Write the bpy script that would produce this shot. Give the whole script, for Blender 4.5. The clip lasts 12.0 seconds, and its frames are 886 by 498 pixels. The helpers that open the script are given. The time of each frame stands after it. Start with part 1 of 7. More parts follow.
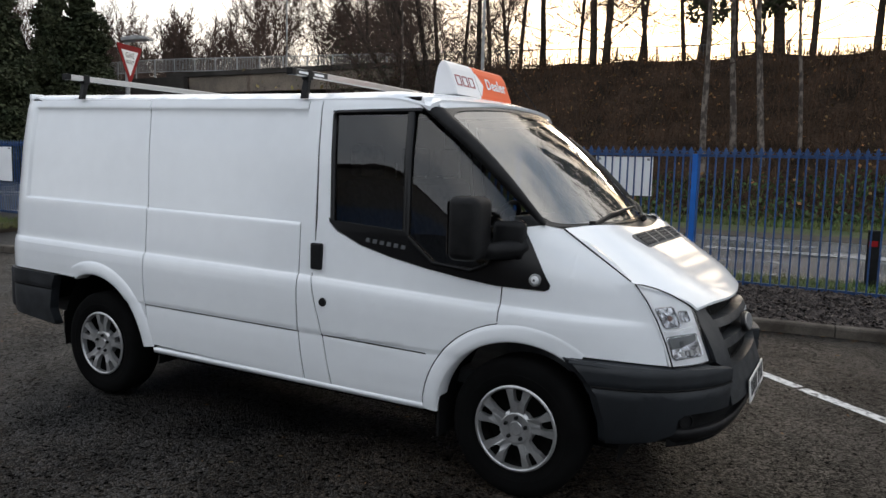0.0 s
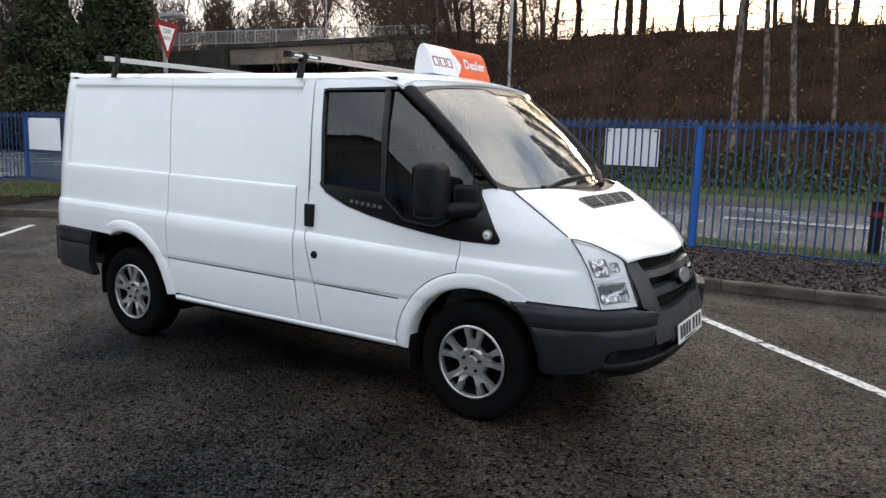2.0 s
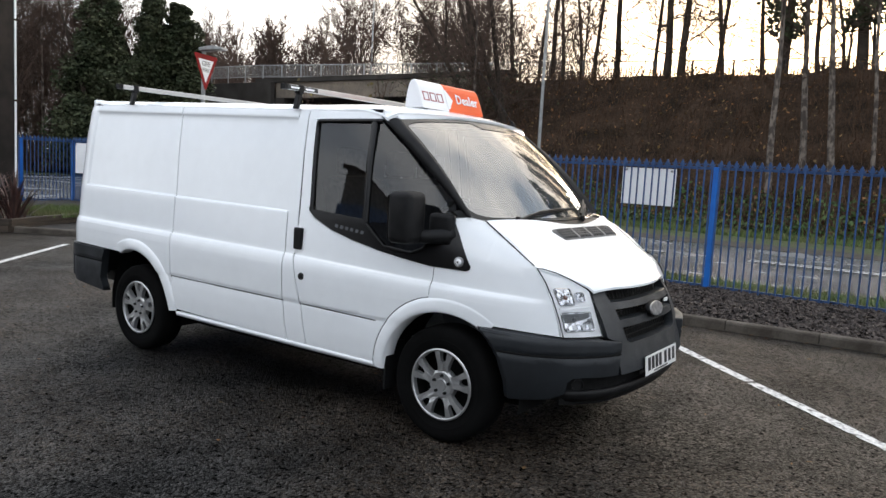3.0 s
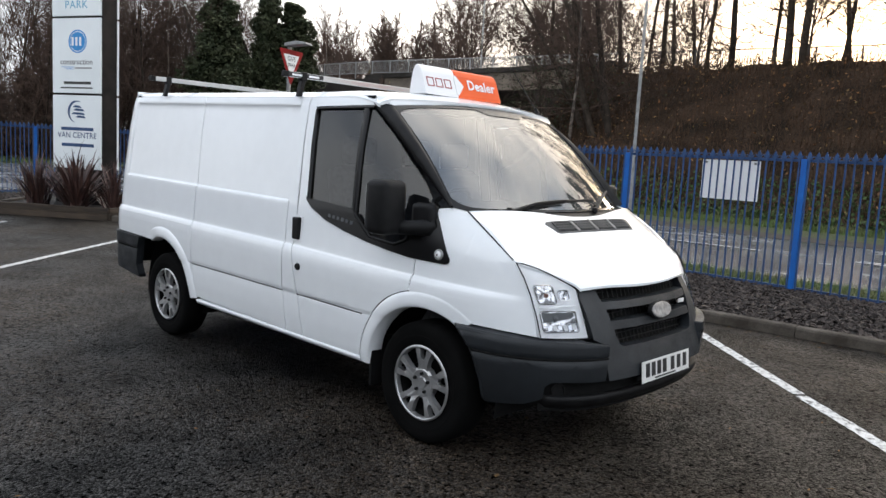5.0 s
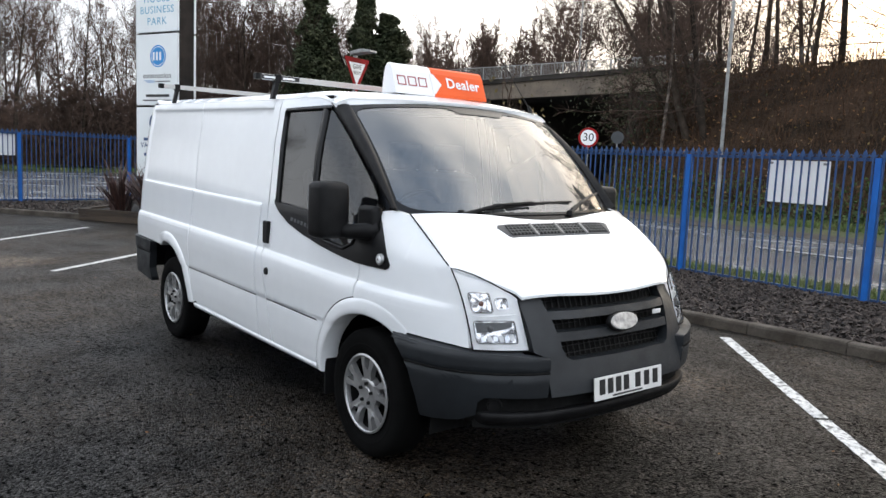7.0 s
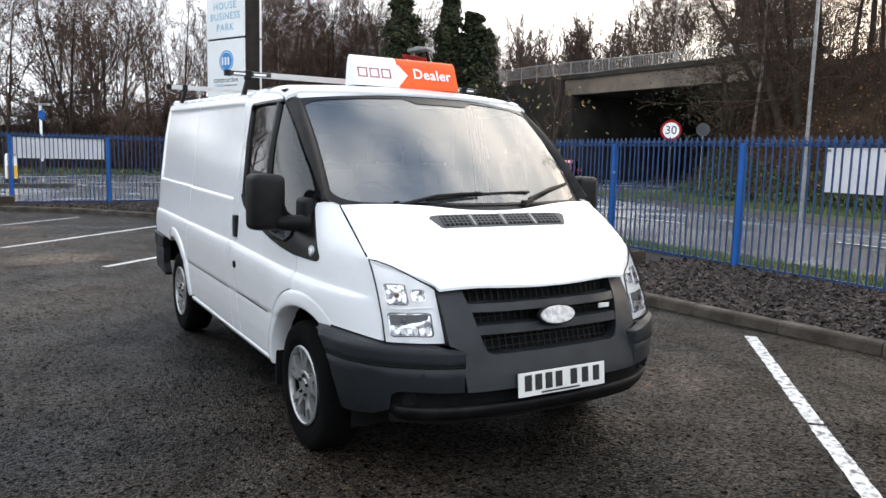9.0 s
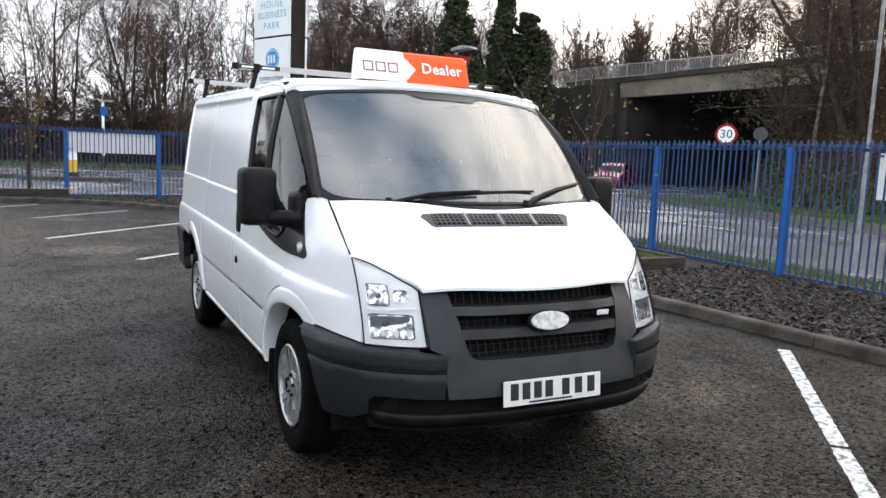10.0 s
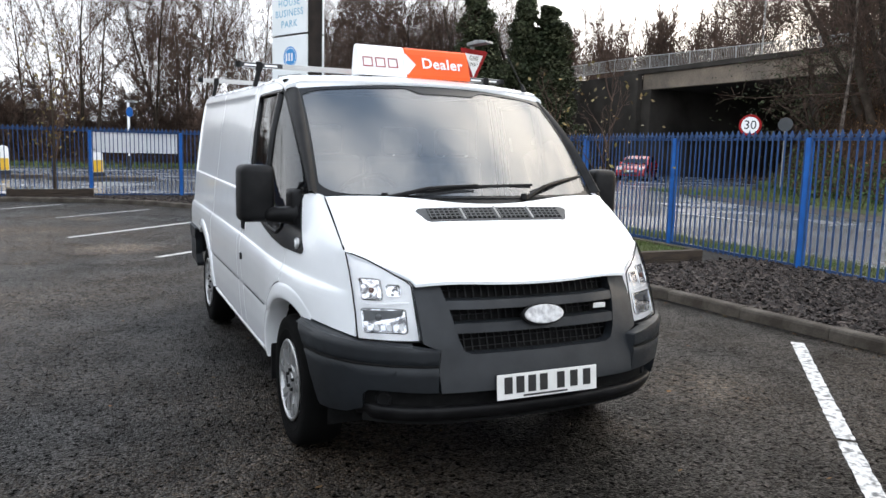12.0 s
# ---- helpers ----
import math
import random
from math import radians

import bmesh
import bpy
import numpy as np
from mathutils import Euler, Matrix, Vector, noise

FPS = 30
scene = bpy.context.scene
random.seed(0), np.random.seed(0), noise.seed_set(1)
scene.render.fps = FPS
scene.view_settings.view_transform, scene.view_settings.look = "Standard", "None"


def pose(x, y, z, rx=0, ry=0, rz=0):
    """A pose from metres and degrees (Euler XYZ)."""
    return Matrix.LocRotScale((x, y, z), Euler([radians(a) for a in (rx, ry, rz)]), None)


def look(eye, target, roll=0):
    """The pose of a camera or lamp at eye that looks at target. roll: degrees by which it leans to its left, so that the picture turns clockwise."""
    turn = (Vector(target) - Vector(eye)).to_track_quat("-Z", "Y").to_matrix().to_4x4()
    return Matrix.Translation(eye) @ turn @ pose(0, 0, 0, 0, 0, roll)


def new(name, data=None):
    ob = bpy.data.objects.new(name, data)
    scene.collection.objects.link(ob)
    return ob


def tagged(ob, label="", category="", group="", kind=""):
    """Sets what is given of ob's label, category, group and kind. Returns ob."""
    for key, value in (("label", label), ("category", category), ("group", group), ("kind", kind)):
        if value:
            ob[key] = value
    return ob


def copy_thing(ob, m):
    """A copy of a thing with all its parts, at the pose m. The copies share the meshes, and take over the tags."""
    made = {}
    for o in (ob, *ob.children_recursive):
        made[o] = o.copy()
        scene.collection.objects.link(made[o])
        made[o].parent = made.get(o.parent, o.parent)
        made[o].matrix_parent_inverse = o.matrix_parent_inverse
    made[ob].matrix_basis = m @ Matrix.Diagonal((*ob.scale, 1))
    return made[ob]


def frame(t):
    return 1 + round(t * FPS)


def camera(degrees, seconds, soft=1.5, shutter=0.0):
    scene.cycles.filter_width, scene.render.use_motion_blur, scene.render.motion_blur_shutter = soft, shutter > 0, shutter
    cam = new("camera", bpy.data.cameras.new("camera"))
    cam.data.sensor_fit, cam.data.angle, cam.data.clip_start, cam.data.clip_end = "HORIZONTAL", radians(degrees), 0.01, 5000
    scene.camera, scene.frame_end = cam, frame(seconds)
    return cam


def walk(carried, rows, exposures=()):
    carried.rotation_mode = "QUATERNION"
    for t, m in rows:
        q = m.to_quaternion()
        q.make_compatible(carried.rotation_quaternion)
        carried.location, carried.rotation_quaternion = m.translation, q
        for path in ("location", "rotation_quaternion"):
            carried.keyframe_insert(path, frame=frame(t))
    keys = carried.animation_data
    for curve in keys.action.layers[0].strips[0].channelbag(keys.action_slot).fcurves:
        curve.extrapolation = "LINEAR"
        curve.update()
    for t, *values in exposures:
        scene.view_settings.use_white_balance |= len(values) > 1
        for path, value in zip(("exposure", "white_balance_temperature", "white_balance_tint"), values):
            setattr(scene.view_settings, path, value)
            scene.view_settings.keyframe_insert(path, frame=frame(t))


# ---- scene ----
cam = camera(61.0, 12.0)
PATH = [
    (0, (1.324, -4.09, 1.55), (0.366, -2.348, 1.328), 1.5),
    (0.5, (1.472, -4.161, 1.578), (0.447, -2.455, 1.378), 1.0),
    (1, (1.728, -4.17, 1.546), (0.575, -2.552, 1.322), 1.8),
    (1.5, (1.87, -4.265, 1.562), (0.754, -2.626, 1.303), 1.6),
    (2, (1.955, -4.413, 1.56), (0.912, -2.733, 1.261), 1.6),
    (2.5, (2.109, -4.456, 1.572), (1.022, -2.791, 1.364), 1.6),
    (2.7, (2.229, -4.429, 1.542), (1.107, -2.786, 1.337), 2.6),
    (4.3, (2.528, -3.968, 1.565), (1.285, -2.417, 1.343), 1.5),
    (4.5, (2.582, -3.905, 1.564), (1.289, -2.394, 1.354), 1.5),
    (5, (2.779, -3.74, 1.545), (1.409, -2.303, 1.305), 3.2),
    (5.5, (2.871, -3.564, 1.55), (1.481, -2.149, 1.297), 1.8),
    (6, (2.894, -3.334, 1.546), (1.472, -1.946, 1.324), 2.0),
    (6.5, (3.002, -3.166, 1.556), (1.493, -1.872, 1.335), 1.0),
    (7, (3.18, -2.993, 1.548), (1.624, -1.759, 1.313), 2.5),
    (7.2, (3.214, -2.918, 1.549), (1.667, -1.676, 1.295), 1.2),
    (8.8, (3.542, -2.333, 1.515), (1.848, -1.299, 1.26), 1.7),
    (9, (3.593, -2.27, 1.532), (1.89, -1.25, 1.284), 1.4),
    (9.5, (3.598, -2.079, 1.505), (1.852, -1.128, 1.286), 2.8),
    (10, (3.607, -1.935, 1.516), (1.837, -1.039, 1.267), 2.3),
    (10.5, (3.669, -1.855, 1.526), (1.884, -0.991, 1.268), 1.9),
    (11, (3.679, -1.824, 1.522), (1.902, -0.945, 1.255), 1.0),
    (11.5, (3.668, -1.811, 1.522), (1.882, -0.952, 1.253), 1.3),
    (12, (3.677, -1.812, 1.516), (1.88, -0.976, 1.253), 1.5),
]
walk(cam, [(t, look(eye, target, roll)) for t, eye, target, roll in PATH],
     exposures=[(0, 0.33), (0.5, 0.42), (1.5, 0.62), (2.7, 0.85), (4.3, 0.75), (6.0, 0.88), (7.2, 0.95), (8.8, 1.08), (12, 1.15)])

# ---- light and sky ----
SUN_AZ, SUN_EL = 99.0, 10.0        # degrees: heading from +x towards +y, height
world = bpy.data.worlds.new("sky")
scene.world = world
world.use_nodes = True
wt = world.node_tree
wt.nodes.clear()
w_out = wt.nodes.new("ShaderNodeOutputWorld")
w_bg = wt.nodes.new("ShaderNodeBackground")
w_sky = wt.nodes.new("ShaderNodeTexSky")
w_sky.sky_type = "NISHITA"
w_sky.sun_disc = False
w_sky.sun_elevation = radians(SUN_EL)
w_sky.sun_rotation = radians(90 - SUN_AZ)
w_sky.air_density, w_sky.dust_density, w_sky.ozone_density = 1.0, 4.0, 1.0
w_mix = wt.nodes.new("ShaderNodeMix")
w_mix.data_type = "RGBA"
w_tc = wt.nodes.new("ShaderNodeTexCoord")
w_map = wt.nodes.new("ShaderNodeMapping")
w_map.inputs["Scale"].default_value = (1.0, 1.0, 3.0)
w_noise = wt.nodes.new("ShaderNodeTexNoise")
w_noise.inputs["Scale"].default_value = 1.5
w_noise.inputs["Detail"].default_value = 5.0
w_ramp = wt.nodes.new("ShaderNodeValToRGB")
w_ramp.color_ramp.elements[0].position, w_ramp.color_ramp.elements[0].color = 0.36, (3.6, 4.8, 6.6, 1)
w_ramp.color_ramp.elements[1].position, w_ramp.color_ramp.elements[1].color = 0.62, (17.5, 17.4, 17.2, 1)
w_high = wt.nodes.new("ShaderNodeSeparateXYZ")
w_lift = wt.nodes.new("ShaderNodeMapRange")
w_lift.inputs["From Min"].default_value, w_lift.inputs["From Max"].default_value = 0.15, 0.5
w_low = wt.nodes.new("ShaderNodeMix")
w_low.data_type = "RGBA"
w_low.inputs["A"].default_value = (11.0, 11.2, 11.6, 1)
w_mix.inputs["Factor"].default_value = 0.7
wt.links.new(w_tc.outputs["Generated"], w_map.inputs["Vector"])
wt.links.new(w_map.outputs["Vector"], w_noise.inputs["Vector"])
wt.links.new(w_noise.outputs["Fac"], w_ramp.inputs["Fac"])
wt.links.new(w_sky.outputs["Color"], w_mix.inputs["A"])
wt.links.new(w_tc.outputs["Generated"], w_high.inputs["Vector"])
wt.links.new(w_high.outputs["Z"], w_lift.inputs["Value"])
wt.links.new(w_lift.outputs["Result"], w_low.inputs["Factor"])
wt.links.new(w_ramp.outputs["Color"], w_low.inputs["B"])
wt.links.new(w_low.outputs["Result"], w_mix.inputs["B"])
w_dot = wt.nodes.new("ShaderNodeVectorMath")
w_dot.operation = "DOT_PRODUCT"
w_dot.inputs[1].default_value = (math.cos(radians(SUN_AZ)) * math.cos(radians(SUN_EL)), math.sin(radians(SUN_AZ)) * math.cos(radians(SUN_EL)), math.sin(radians(SUN_EL)))
w_halo = wt.nodes.new("ShaderNodeMapRange")
w_halo.interpolation_type = "SMOOTHSTEP"
w_halo.inputs["From Min"].default_value, w_halo.inputs["From Max"].default_value = 0.35, 1.0
w_veil = wt.nodes.new("ShaderNodeMix")          # bright cloud veil in front of the low sun
w_veil.data_type = "RGBA"
w_veil.inputs["A"].default_value, w_veil.inputs["B"].default_value = (1.0, 1.015, 1.045, 1), (1.75, 1.62, 1.45, 1)
w_glow = wt.nodes.new("ShaderNodeMix")
w_glow.data_type, w_glow.blend_type = "RGBA", "MULTIPLY"
w_glow.inputs["Factor"].default_value = 1.0
wt.links.new(w_tc.outputs["Generated"], w_dot.inputs[0])
wt.links.new(w_dot.outputs["Value"], w_halo.inputs["Value"])
wt.links.new(w_halo.outputs["Result"], w_veil.inputs["Factor"])
wt.links.new(w_mix.outputs["Result"], w_glow.inputs["A"])
wt.links.new(w_veil.outputs["Result"], w_glow.inputs["B"])
wt.links.new(w_glow.outputs["Result"], w_bg.inputs["Color"])
wt.links.new(w_bg.outputs["Background"], w_out.inputs["Surface"])
w_bg.inputs["Strength"].default_value = 0.1
sun_data = bpy.data.lights.new("sun", "SUN")
sun_data.energy, sun_data.angle, sun_data.color = 1.4, radians(11), (1.0, 0.86, 0.7)
sun = new("sun", sun_data)
sun.matrix_world = look((0, 0, 30), (-30 * math.cos(radians(SUN_AZ)), -30 * math.sin(radians(SUN_AZ)), 30 - 30 * math.tan(radians(SUN_EL))))

# ---- materials ----
def mat(name, colour, rough=0.6, metal=0.0, colour2=None, scale=6.0, detail=6.0, bump=0.0, bump_scale=60.0, coat=0.0, rough2=None,
        spread=(0.35, 0.65), stretch=(1, 1, 1), random_tint=0.0, island=False, fine=0.0, specular=0.5):
    """A node material: two colours mixed by noise at one scale, fine grain at another, bump and uneven gloss."""
    m = bpy.data.materials.new(name)
    m.use_nodes = True
    t = m.node_tree
    b = t.nodes["Principled BSDF"]
    b.inputs["Roughness"].default_value, b.inputs["Metallic"].default_value = rough, metal
    b.inputs["Coat Weight"].default_value = coat
    b.inputs["Coat Roughness"].default_value = 0.05
    b.inputs["Specular IOR Level"].default_value = specular
    c1 = (*colour, 1)
    c2 = (*(colour2 or [0.8 * c for c in colour]), 1)
    tc = t.nodes.new("ShaderNodeTexCoord")
    mp = t.nodes.new("ShaderNodeMapping")
    mp.inputs["Scale"].default_value = stretch
    t.links.new(tc.outputs["Object"], mp.inputs["Vector"])
    n1 = t.nodes.new("ShaderNodeTexNoise")
    n1.inputs["Scale"].default_value, n1.inputs["Detail"].default_value = scale, detail
    t.links.new(mp.outputs["Vector"], n1.inputs["Vector"])
    mr = t.nodes.new("ShaderNodeMapRange")
    mr.inputs["From Min"].default_value, mr.inputs["From Max"].default_value = spread
    t.links.new(n1.outputs["Fac"], mr.inputs["Value"])
    mx = t.nodes.new("ShaderNodeMix")
    mx.data_type = "RGBA"
    mx.inputs["A"].default_value, mx.inputs["B"].default_value = c1, c2
    t.links.new(mr.outputs["Result"], mx.inputs["Factor"])
    last = mx.outputs["Result"]
    n2 = t.nodes.new("ShaderNodeTexNoise")
    n2.inputs["Scale"].default_value, n2.inputs["Detail"].default_value = bump_scale, 4.0
    t.links.new(mp.outputs["Vector"], n2.inputs["Vector"])
    if fine:
        mv = t.nodes.new("ShaderNodeMapRange")
        mv.inputs["From Min"].default_value, mv.inputs["From Max"].default_value = 0.3, 0.7
        mv.inputs["To Min"].default_value, mv.inputs["To Max"].default_value = 1 - fine, 1 + fine
        t.links.new(n2.outputs["Fac"], mv.inputs["Value"])
        hs = t.nodes.new("ShaderNodeHueSaturation")
        t.links.new(mv.outputs["Result"], hs.inputs["Value"])
        t.links.new(last, hs.inputs["Color"])
        last = hs.outputs["Color"]
    if random_tint:
        info = t.nodes.new("ShaderNodeNewGeometry" if island else "ShaderNodeObjectInfo")
        ra = t.nodes.new("ShaderNodeMapRange")
        ra.inputs["To Min"].default_value, ra.inputs["To Max"].default_value = 1 - random_tint, 1 + random_tint
        t.links.new(info.outputs["Random Per Island" if island else "Random"], ra.inputs["Value"])
        h2 = t.nodes.new("ShaderNodeHueSaturation")
        t.links.new(ra.outputs["Result"], h2.inputs["Value"])
        t.links.new(last, h2.inputs["Color"])
        last = h2.outputs["Color"]
    t.links.new(last, b.inputs["Base Color"])
    if rough2 is not None:
        r2 = t.nodes.new("ShaderNodeMapRange")
        r2.inputs["From Min"].default_value, r2.inputs["From Max"].default_value = spread
        r2.inputs["To Min"].default_value, r2.inputs["To Max"].default_value = rough, rough2
        t.links.new(n1.outputs["Fac"], r2.inputs["Value"])
        t.links.new(r2.outputs["Result"], b.inputs["Roughness"])
    if bump:
        bp = t.nodes.new("ShaderNodeBump")
        bp.inputs["Strength"].default_value, bp.inputs["Distance"].default_value = 1.0, bump
        t.links.new(n2.outputs["Fac"], bp.inputs["Height"])
        t.links.new(bp.outputs["Normal"], b.inputs["Normal"])
    return m


def asphalt(name, dark, light, stone, bump, wet, grit=1.0, worn=(), gloss=(0.03, 0.32)):
    """Rolled asphalt: chippings as cells, wide damp patches with more gloss."""
    m = bpy.data.materials.new(name)
    m.use_nodes = True
    t = m.node_tree
    b = t.nodes["Principled BSDF"]
    tc = t.nodes.new("ShaderNodeTexCoord")
    vo = t.nodes.new("ShaderNodeTexVoronoi")
    vo.inputs["Scale"].default_value = stone
    big = t.nodes.new("ShaderNodeTexNoise")
    big.inputs["Scale"].default_value, big.inputs["Detail"].default_value = 0.45, 7.0
    mid = t.nodes.new("ShaderNodeTexNoise")
    mid.inputs["Scale"].default_value, mid.inputs["Detail"].default_value, mid.inputs["Roughness"].default_value = 11.0, 7.0, 0.68
    for n in (vo, big, mid):
        t.links.new(tc.outputs["Object"], n.inputs["Vector"])
    ramp = t.nodes.new("ShaderNodeValToRGB")
    ramp.color_ramp.elements[0].position, ramp.color_ramp.elements[0].color = 0.43, (*dark, 1)
    ramp.color_ramp.elements[1].position, ramp.color_ramp.elements[1].color = 0.69, (*light, 1)
    fac = big.outputs["Fac"]
    for (px, py), reach, gain in worn:
        # a dry, worn patch with a ragged edge
        far = t.nodes.new("ShaderNodeVectorMath")
        far.operation = "DISTANCE"
        far.inputs[1].default_value = (px, py, 0)
        t.links.new(tc.outputs["Object"], far.inputs[0])
        fall = t.nodes.new("ShaderNodeMapRange")
        fall.interpolation_type = "SMOOTHSTEP"
        fall.inputs["From Min"].default_value, fall.inputs["From Max"].default_value = reach, 0.0
        fall.inputs["To Max"].default_value = gain
        t.links.new(far.outputs["Value"], fall.inputs["Value"])
        rag = t.nodes.new("ShaderNodeMath")
        rag.operation = "MULTIPLY"
        t.links.new(fall.outputs["Result"], rag.inputs[0])
        t.links.new(mid.outputs["Fac"], rag.inputs[1])
        add = t.nodes.new("ShaderNodeMath")
        t.links.new(fac, add.inputs[0])
        t.links.new(rag.outputs[0], add.inputs[1])
        fac = add.outputs[0]
    t.links.new(fac, ramp.inputs["Fac"])
    bare = ramp.color_ramp.elements.new(0.95)
    bare.color = (*[min(0.3, 3.2 * c) for c in light], 1)
    grain = t.nodes.new("ShaderNodeMath")
    grain.operation = "MULTIPLY_ADD"
    sep = t.nodes.new("ShaderNodeSeparateColor")
    t.links.new(vo.outputs["Color"], sep.inputs["Color"])
    odd = t.nodes.new("ShaderNodeMath")
    odd.operation = "POWER"
    odd.inputs[1].default_value = 3.4
    t.links.new(sep.outputs["Red"], odd.inputs[0])
    t.links.new(odd.outputs[0], grain.inputs[0])
    grain.inputs[1].default_value, grain.inputs[2].default_value = 2.8 * grit, 0.35 + 0.7 * (1 - grit)
    g2 = t.nodes.new("ShaderNodeMath")
    g2.operation = "MULTIPLY_ADD"
    t.links.new(mid.outputs["Fac"], g2.inputs[0])
    g2.inputs[1].default_value, g2.inputs[2].default_value = 4.2 * grit, 1 - 2.1 * grit
    g2.use_clamp = False
    pit = t.nodes.new("ShaderNodeTexNoise")            # lost chippings leave dark pits
    pit.inputs["Scale"].default_value, pit.inputs["Detail"].default_value = 26.0, 3.0
    t.links.new(tc.outputs["Object"], pit.inputs["Vector"])
    pm = t.nodes.new("ShaderNodeMapRange")
    pm.inputs["From Min"].default_value, pm.inputs["From Max"].default_value = 0.36, 0.44
    pm.inputs["To Min"].default_value, pm.inputs["To Max"].default_value = 1 - 0.95 * grit, 1.0
    t.links.new(pit.outputs["Fac"], pm.inputs["Value"])
    g4 = t.nodes.new("ShaderNodeMath")
    g4.operation = "MULTIPLY"
    t.links.new(grain.outputs[0], g4.inputs[0])
    t.links.new(pm.outputs["Result"], g4.inputs[1])
    g3 = t.nodes.new("ShaderNodeMath")
    g3.operation = "MULTIPLY"
    floor = t.nodes.new("ShaderNodeMath")
    floor.operation = "MAXIMUM"
    floor.inputs[1].default_value = 0.12
    t.links.new(g2.outputs[0], floor.inputs[0])
    t.links.new(g4.outputs[0], g3.inputs[0])
    t.links.new(floor.outputs[0], g3.inputs[1])
    hs = t.nodes.new("ShaderNodeHueSaturation")
    t.links.new(g3.outputs[0], hs.inputs["Value"])
    t.links.new(ramp.outputs["Color"], hs.inputs["Color"])
    t.links.new(hs.outputs["Color"], b.inputs["Base Color"])
    rr = t.nodes.new("ShaderNodeMapRange")
    rr.inputs["From Min"].default_value, rr.inputs["From Max"].default_value = 0.35, 0.65
    rr.inputs["To Min"].default_value, rr.inputs["To Max"].default_value = wet
    t.links.new(big.outputs["Fac"], rr.inputs["Value"])
    t.links.new(rr.outputs["Result"], b.inputs["Roughness"])
    bp = t.nodes.new("ShaderNodeBump")
    bp.inputs["Distance"].default_value = bump
    bp.invert = True
    rise = t.nodes.new("ShaderNodeMath")               # clumps under the chippings
    rise.operation = "MULTIPLY_ADD"
    rise.inputs[1].default_value = -1.6
    t.links.new(mid.outputs["Fac"], rise.inputs[0])
    t.links.new(vo.outputs["Distance"], rise.inputs[2])
    t.links.new(rise.outputs[0], bp.inputs["Height"])
    t.links.new(bp.outputs["Normal"], b.inputs["Normal"])
    sp = t.nodes.new("ShaderNodeMapRange")
    sp.inputs["To Min"].default_value, sp.inputs["To Max"].default_value = gloss
    glint = t.nodes.new("ShaderNodeMath")              # a few chippings shine, most are dull
    glint.operation = "POWER"
    glint.inputs[1].default_value = 1 + 1.5 * grit
    t.links.new(sep.outputs["Green"], glint.inputs[0])
    t.links.new(glint.outputs[0], sp.inputs["Value"])
    wet_chip = t.nodes.new("ShaderNodeMath")
    wet_chip.operation = "MULTIPLY"
    t.links.new(sp.outputs["Result"], wet_chip.inputs[0])
    t.links.new(pm.outputs["Result"], wet_chip.inputs[1])
    # damp and dry patches, a hand's width to a metre across
    patch = t.nodes.new("ShaderNodeTexNoise")
    patch.inputs["Scale"].default_value, patch.inputs["Detail"].default_value, patch.inputs["Roughness"].default_value = 1.7, 8.0, 0.65
    t.links.new(tc.outputs["Object"], patch.inputs["Vector"])
    damp = t.nodes.new("ShaderNodeMapRange")
    damp.inputs["From Min"].default_value, damp.inputs["From Max"].default_value = 0.36, 0.64
    damp.inputs["To Min"].default_value, damp.inputs["To Max"].default_value = 1 - 0.6 * grit, 1 + 0.35 * grit
    t.links.new(patch.outputs["Fac"], damp.inputs["Value"])
    sheen = t.nodes.new("ShaderNodeMath")
    sheen.operation = "MULTIPLY"
    t.links.new(wet_chip.outputs[0], sheen.inputs[0])
    t.links.new(damp.outputs["Result"], sheen.inputs[1])
    t.links.new(sheen.outputs[0], b.inputs["Specular IOR Level"])
    b.inputs["Specular Tint"].default_value = (1.0, 1 - 0.06 * grit, 1 - 0.13 * grit, 1)   # silt in the damp film
    return m


